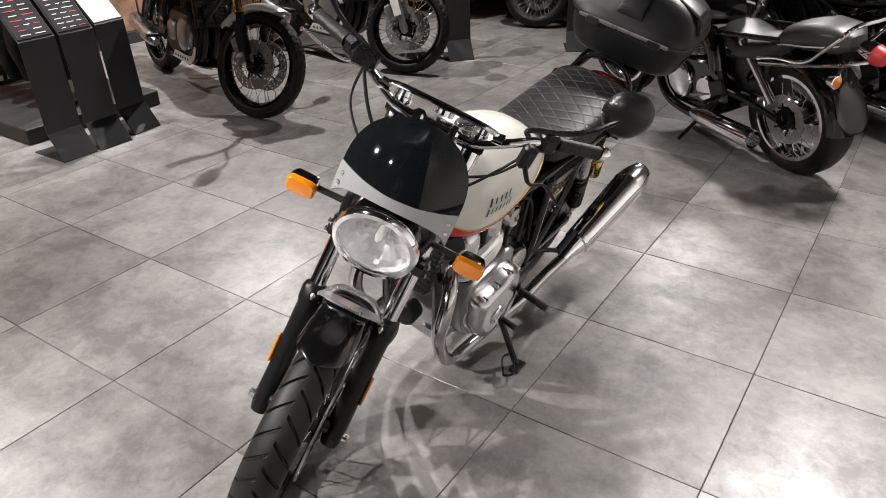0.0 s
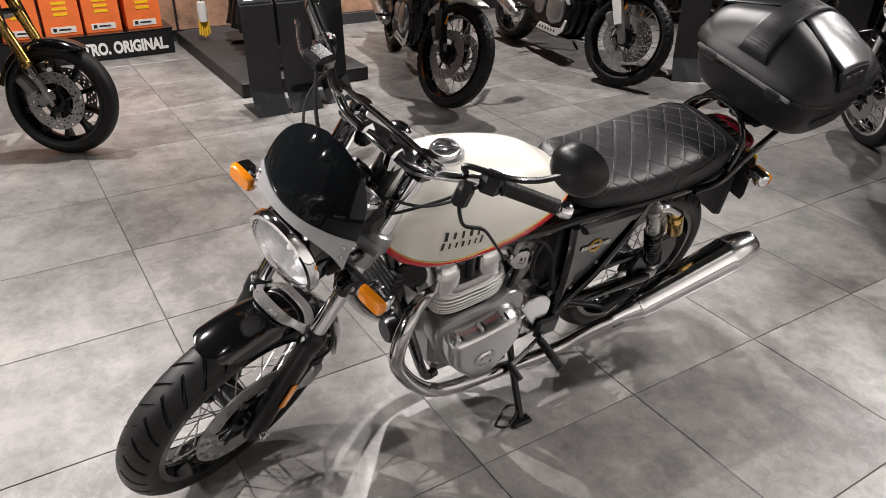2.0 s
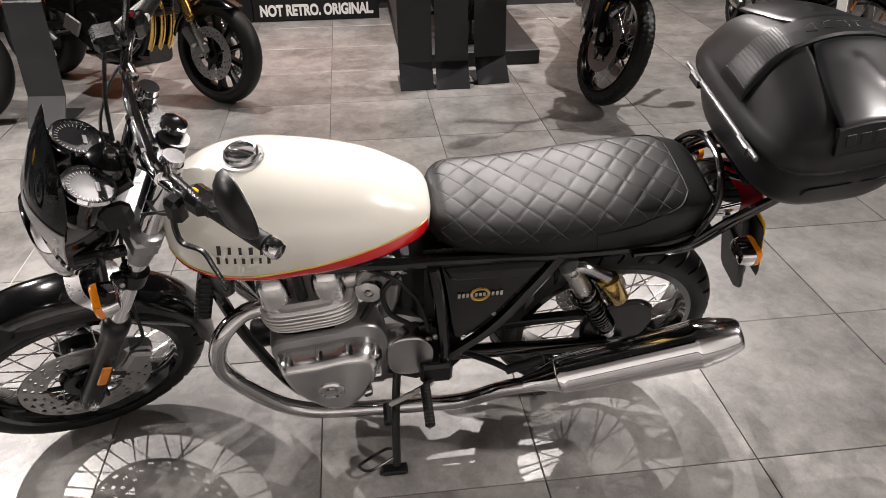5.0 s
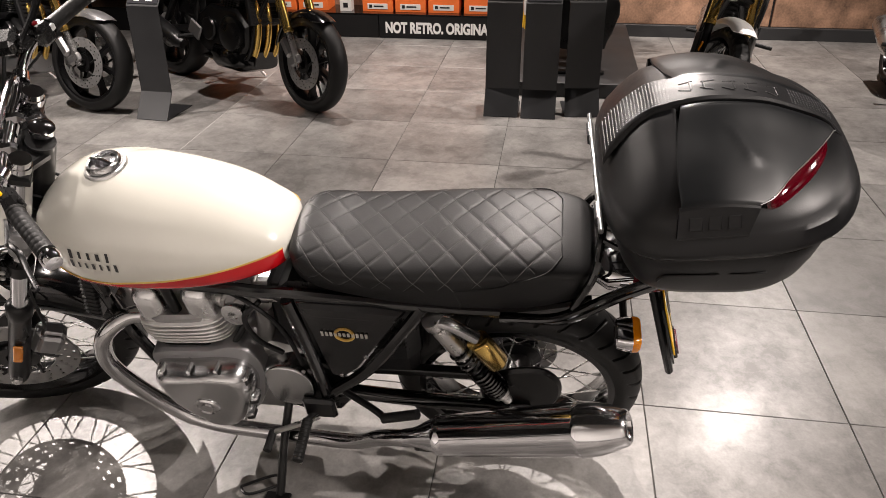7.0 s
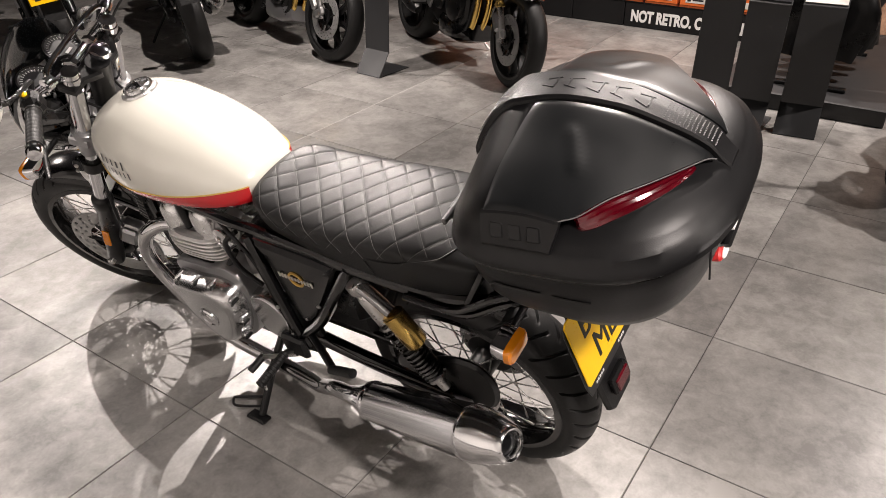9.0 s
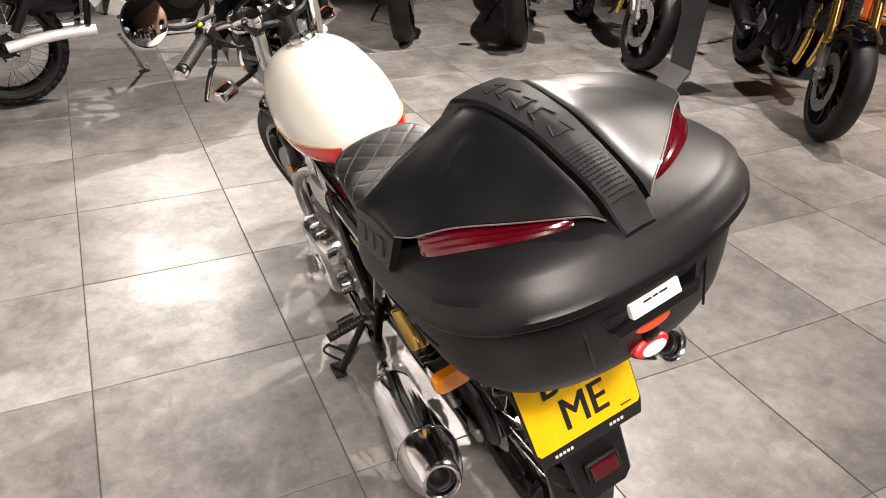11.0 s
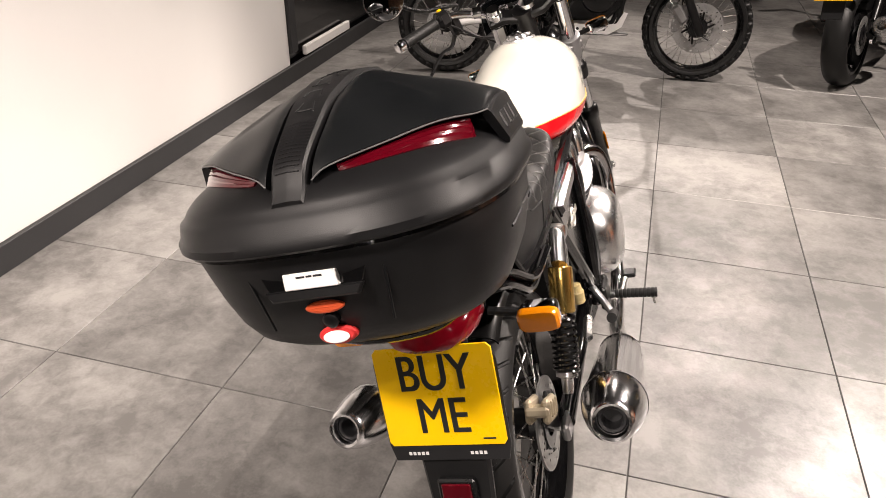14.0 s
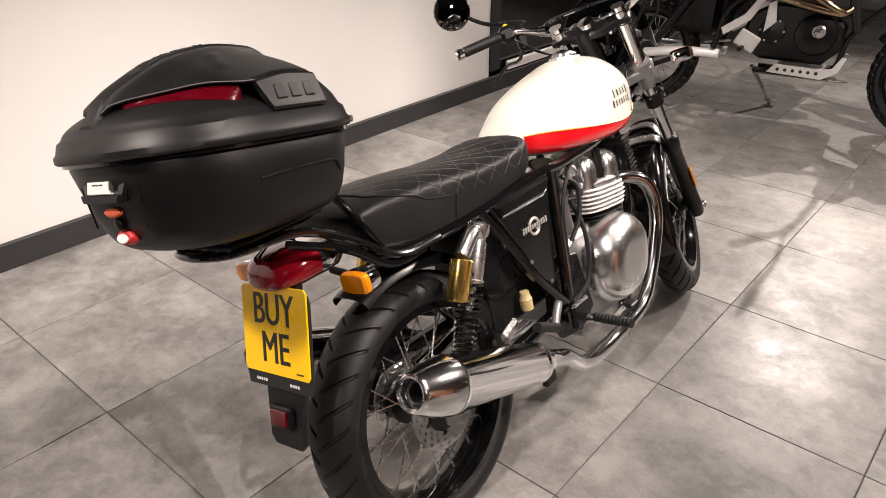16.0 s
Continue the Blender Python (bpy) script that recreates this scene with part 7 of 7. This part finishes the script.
    if cruiser:
        ovals([(0.50, 0.06, 0.70, 0.80), (0.60, 0.14, 0.68, 0.86), (0.80, 0.17, 0.67, 0.90), (0.98, 0.13, 0.70, 0.88), (1.06, 0.05, 0.74, 0.84)], "fuel_tank", paint, ob, "glossy fuel tank")
        ovals([(0.02, 0.08, 0.64, 0.74), (0.10, 0.15, 0.60, 0.72), (0.30, 0.17, 0.57, 0.68), (0.46, 0.13, 0.60, 0.72), (0.52, 0.06, 0.64, 0.72)], "seat", LEATHER, ob, "broad black rider seat", 3)
        ovals([(-0.30, 0.05, 0.73, 0.80), (-0.24, 0.11, 0.71, 0.84), (-0.10, 0.135, 0.70, 0.84), (0.04, 0.13, 0.69, 0.80), (0.10, 0.09, 0.68, 0.75)], "pillion_seat", LEATHER, ob, "pillion pad with a pale piped edge", 3)
        Geo().tube([(0.08, 0.11, 0.70), (0.0, 0.134, 0.725), (-0.14, 0.136, 0.745), (-0.25, 0.10, 0.760), (-0.29, 0.0, 0.765), (-0.25, -0.10, 0.760), (-0.14, -0.136, 0.745), (0.0, -0.134, 0.725), (0.08, -0.11, 0.70)], 0.004, 6, 5).put("seat_piping", PRINT_LIGHT, ob, "pale seat piping")
        Geo().tube([(0.16, 0.150, 0.625), (0.02, 0.160, 0.66), (-0.16, 0.165, 0.685), (-0.28, 0.155, 0.78), (-0.37, 0.11, 0.875), (-0.39, 0.0, 0.885), (-0.37, -0.11, 0.875), (-0.28, -0.155, 0.78), (-0.16, -0.165, 0.685), (0.02, -0.160, 0.66), (0.16, -0.150, 0.625)], 0.011, 10, 7).put("grab_rail", CHROME, ob, "chrome grab rail")
        rings = []
        for i in range(29):
            a = radians(28 + 150 * i / 28)
            row = []
            for rad, half, js in ((rr + 0.045, 0.115, range(-5, 6)), (rr + 0.040, 0.112, range(5, -6, -1))):
                for j in js:
                    w = j / 5
                    q = rad - 0.07 * abs(w) ** 2.5
                    row.append((q * math.cos(a), half * math.sin(w * 1.45) / math.sin(1.45), rr + q * math.sin(a)))
            rings.append(row)
        Geo().loft(rings).put("rear_mudguard", paint, ob, "deep rear mudguard")
        for side in (1, -1):
            Geo().tube([(0.14, side * 0.155, 0.600), (-0.05, side * 0.160, 0.640), (-0.30, side * 0.130, 0.690), (-0.42, side * 0.06, 0.720)], 0.014, 10, 5, flat=0.5).put("mudguard_strut", CHROME, ob, "chrome mudguard strut")
            pod = Geo().lathe([(0.002, -0.045), (0.022, -0.038), (0.030, -0.012), (0.031, 0.004), (0.026, 0.006)], (-0.36, side * 0.170, 0.640), (-1, 0, 0), 20).put("indicator", CHROME, ob, "round chrome indicator")
            Geo().lathe([(0.027, 0.005), (0.018, 0.014), (0.002, 0.018)], (-0.36, side * 0.170, 0.640), (-1, 0, 0), 20).put("lens", AMBER, pod)
            Geo().tube([(-0.35, side * 0.150, 0.640), (-0.30, side * 0.09, 0.660)], 0.009, 8).put("indicator_stem", CHROME, pod)
        lamp_pod = Geo().lathe([(0.004, -0.09), (0.035, -0.075), (0.046, -0.03), (0.048, 0.0)], (-0.400, 0, 0.735), (-1, 0, -0.2), 22).put("tail_pod", CHROME, ob, "chrome tail lamp pod")
        Geo().lathe([(0.046, 0.0), (0.044, 0.035), (0.034, 0.055), (0.002, 0.062)], (-0.400, 0, 0.735), (-1, 0, -0.2), 22).put("tail_lens", PRINT_RED, lamp_pod, "red bullet lens")
        Geo().lathe([(0.060, 0), (0.060, 0.010), (0.050, 0.016), (0.020, 0.020), (0.002, 0.020)], (0.70, 0.145, 0.66 + ez), (0, 1, 0), 24).put("rocker_end", POLISHED, engine)
        Geo().tube([(0.58, 0.12, 0.66), (0.50, 0.14, 0.60), (0.47, 0.14, 0.48)], 0.05, 14, 5).put("intake_cover", BLACK, ob, "gloss black intake cover")
    else:
        ovals([(0.46, 0.08, 0.74 + up, 0.84 + up), (0.58, 0.14, 0.72 + up, 0.92 + up), (0.78, 0.17, 0.70 + up, 1.00 + up), (0.95, 0.15, 0.72 + up, 0.99 + up), (1.06, 0.08, 0.78 + up, 0.92 + up)], "fuel_tank", paint, ob, "sculpted fuel tank")
        ovals([(-0.22, 0.06, 0.80 + up, 0.88 + up), (-0.05, 0.12, 0.77 + up, 0.89 + up), (0.20, 0.14, 0.74 + up, 0.84 + up), (0.42, 0.12, 0.73 + up, 0.82 + up), (0.50, 0.07, 0.75 + up, 0.82 + up)], "seat", VINYL, ob, "black seat", 3)
        ovals([(-0.34, 0.03, 0.78 + up, 0.82 + up), (-0.25, 0.07, 0.75 + up, 0.83 + up), (-0.05, 0.09, 0.71 + up, 0.79 + up)], "tail_unit", accent, ob)
        Geo().slab([(-0.07, 0), (0.07, 0), (0.06, -0.30), (-0.06, -0.30)], 0, 0.008, Matrix.Translation((-0.30, 0, 0.76)) @ Matrix.Rotation(radians(-90), 4, "Z") @ Matrix.Rotation(radians(90 - 22), 4, "X"), 0.002).put("tail_hanger", MATT, ob)
        ovals([(wb - 0.30, 0.06, 0.86 + up, 0.98 + up), (wb - 0.24, 0.09, 0.84 + up, 1.02 + up), (wb - 0.18, 0.08, 0.85 + up, 1.00 + up)], "headlamp_shell", SATIN, ob)
        if adventure:
            ovals([(wb - 0.02, 0.03, 0.80, 0.82), (wb - 0.12, 0.08, 0.82, 0.88), (wb - 0.30, 0.12, 0.84, 0.98), (wb - 0.44, 0.12, 0.84, 1.0)], "beak", paint, ob, "painted beak")
    lamp = Vector((wb - (0.16 if not cruiser else 0.22), 0, (0.92 if not cruiser else 0.86) + up))
    shell = Geo().lathe([(0.02, -0.10), (0.07, -0.07), (0.085, 0.0), (0.088, 0.01), (0.08, 0.014)], lamp, (1, 0, -0.1), 26).put("headlamp", CHROME if cruiser else SATIN, ob, "round headlamp", S)
    Geo().lathe([(0.08, 0.012), (0.05, 0.022), (0.001, 0.026)], lamp, (1, 0, -0.1), 26).put("lens", CARTON_WHITE, shell, "", S)
    top = f - ahead * 0.03 + way * (tall + 0.03)
    rise = 0.10 if not cruiser else 0.22
    Geo().tube([top + Vector((-0.12, -0.38, rise)), top + Vector((-0.03, -0.22, rise + 0.02)), top + Vector((0, -0.10, 0.03)), top + Vector((0, 0.10, 0.03)), top + Vector((-0.03, 0.22, rise + 0.02)), top + Vector((-0.12, 0.38, rise))], 0.012, 10, 7).put("handlebar", CHROME if cruiser else SATIN, ob, "handlebar", S)
    for side in (1, -1):
        a, b = top + Vector((-0.075, side * 0.29, rise + 0.012)), top + Vector((-0.125, side * 0.395, rise - 0.001))
        Geo().tube([a, b], 0.017, 12).put("grip", RUBBER, ob, "", S)
        Geo().tube([top + Vector((-0.03, side * 0.22, rise + 0.03)), top + Vector((-0.02, side * 0.27, rise + 0.14)), top + Vector((-0.03, side * 0.33, rise + 0.18))], 0.006, 8, 5).put("mirror_stem", SATIN, ob, "", S)
        Geo().lathe([(0.01, -0.02), (0.05, -0.008), (0.055, 0.004), (0.001, 0.006)], top + Vector((-0.035, side * 0.36, rise + 0.19)), (-1, 0, 0), 20).put("mirror", SATIN, ob, "", S)
        if not cruiser:
            indicator(ob, (-0.27, side * 0.15, 0.74), (0.02, -side * 0.08, 0.02), face=-1)
    if not cruiser:
        Geo().box((-0.345, 0, 0.80 + up), (0.04, 0.12, 0.05), 0.014).put("tail_lamp", RED_LENS, ob, "red tail lamp")
    Geo().tube([(0.46, 0.12, 0.30), (0.54, 0.22, 0.17), (0.60, 0.30, 0.30 * math.tan(radians(max(lean, 1))) + 0.012)], 0.011, 10, 4).put("side_stand", STEEL if scram or naked else SATIN, ob, "side stand")
    if scram:
        Geo().lathe([(0.002, 0), (0.036, 0.001), (0.036, 0.008), (0.002, 0.010)], (0.77, 0.300, 0.074), (0, -0.14, 1), 20).put("stand_foot", STEEL, ob, "round stand foot")
    Geo().tube([(0.48, 0.085, 0.44), (0.24, 0.088, rr + 0.08), (0.0, 0.088, rr + 0.075)], 0.008, 8, 4).put("chain", STEEL, ob)
    Geo().tube([(0.50, 0.150, 0.33), (0.60, 0.175, 0.30), (0.66, 0.18, 0.29)], 0.006, 8, 3).put("gear_lever", STEEL, ob)
    return ob


machine("naked", (-3.22, -1.885), (-2.51, -0.655), 9, -5, "black and dark red naked motorcycle with gold forks", RED_PAINT, BLACK, "gold", "plain", 10, SATIN)
machine("naked", (-2.86, -3.38), (-2.36, -2.05), 9, 8, "black naked motorcycle with gold forks and cast wheels", BLACK, GREY_ALLOY, "gold", "plain", 7, SATIN)
machine("adventure", (-3.74, 2.06), (-2.20, 1.60), 8, 27, "black motorcycle with a pale mudguard, gold forks and wire wheels", CREAM, WHITE_PLASTIC, "gold", "trail", "wire", BLACK)
machine("adventure", (-3.52, 3.14), (-2.00, 2.96), 8, 26, "dark adventure motorcycle with pale fork guards", SATIN, SATIN, "alloy", "trail", "wire", BLACK)
machine("roadster", (-3.36, 5.05), (-1.88, 4.91), 9, 26, "black roadster motorcycle with bright wheels", BLACK, BLACK, "alloy", "plain", "wire", STEEL, disc_two=False)
scrambler = machine("scrambler", (1.44, -2.70), (-0.16, -3.00), 8, -6, "high-pipe scrambler motorcycle with knobbly tyres", GREY_ALLOY, SATIN, "black", "knob", "wire", BLACK)
for ob in scrambler.children:
    if ob.name.split(".")[0] in ("crankcase", "bash_plate", "bash_side", "exhaust_header", "silencer", "heat_shield", "radiator", "frame_plate", "heel_plate", "foot_peg", "gear_lever", "side_stand", "cradle_tube"):
        ob.location = (0.17, 0, 0.0 if ob.name.startswith("side_stand") else 0.085)
    if ob.name.startswith("crankcase"):
        block = ob
cap = Geo().lathe([(0.036, 0.0), (0.036, 0.008), (0.030, 0.012), (0.024, 0.010), (0.002, 0.012)], (0.815, -0.176, 0.470), (0, -1, 0), 24).put("oil_cap", STEEL, block, "bright round cap")
for k in range(6):
    a = math.tau * k / 6
    bolt(block, (0.565 + 0.066 * math.cos(a), -0.158, 0.450 + 0.066 * math.sin(a)), (0, -1, 0), 0.007, 0.005, STEEL)
away = machine("roadster", (-1.90, -2.86), (-2.68, -4.08), 8, 4, "black roadster motorcycle with a broad rear tyre", BLACK, BLACK, "black", "plain", 7, SATIN)
tail_bike = machine("roadster", (-1.13, -3.22), (-1.74, -4.53), 8, 4, "black roadster motorcycle with a yellow rear plate", BLACK, BLACK, "black", "plain", 7, SATIN)
plate_m = Matrix.Translation((-0.355, 0, 0.74)) @ Matrix.Rotation(radians(-90), 4, "Z") @ Matrix.Rotation(radians(90 - 18), 4, "X")
rear_plate = Geo().slab([(-0.105, 0), (0.105, 0), (0.105, -0.16), (-0.105, -0.16)], 0.012, 0.016, plate_m, 0.001).put("rear_plate", PLATE_YELLOW, tail_bike, "yellow rear plate with dark bars")
for row in range(2):
    for k in range(3):
        Geo().box(plate_m @ Vector((-0.055 + k * 0.055, -0.045 - row * 0.07, 0.0168)), (0.034, 0.048, 0.001), 0.0003, plate_m.to_3x3().to_4x4()).put("plate_bar", INK, rear_plate)
machine("cruiser", (0.95, 2.53), (-0.36, 3.46), 9, 8, "black and chrome cruiser motorcycle with a broad seat", BLACK, BLACK, "chrome", "plain", "wire", CHROME, disc_two=False)
machine("cruiser", (1.62, 3.36), (0.31, 4.29), 9, 8, "black cruiser motorcycle with a chrome exhaust", BLACK, BLACK, "chrome", "plain", "wire", CHROME, disc_two=False)

# ---- floor tiles, laid on the grout bed, with a glint painted along one joint ----
Geo().box((-2.45, -1.2, -0.0015), (4.7, 0.0042, 0.004), 0.0005).put("pale_joint", JOINT_GLINT, floor, "pale strip painted as a glint along one tile joint")
tile_mesh = Geo().box((0, 0, -0.006), (T - 0.0035, T - 0.0035, 0.012), 0.0012).put("tile", TILE, floor, smooth=0)
tile_mesh.matrix_basis = Matrix.Translation((T / 2, T / 2, 0))
for i in range(-8, 4):
    for j in range(-12, 14):
        if (i, j) == (0, 0):
            continue
        x, y = T * (i + 0.5), T * (j + 0.5)
        again(tile_mesh, Matrix.Translation((x, y, 0)) @ Matrix.Rotation(math.pi * ((i * 7 + j * 3) % 2), 4, "Z"))
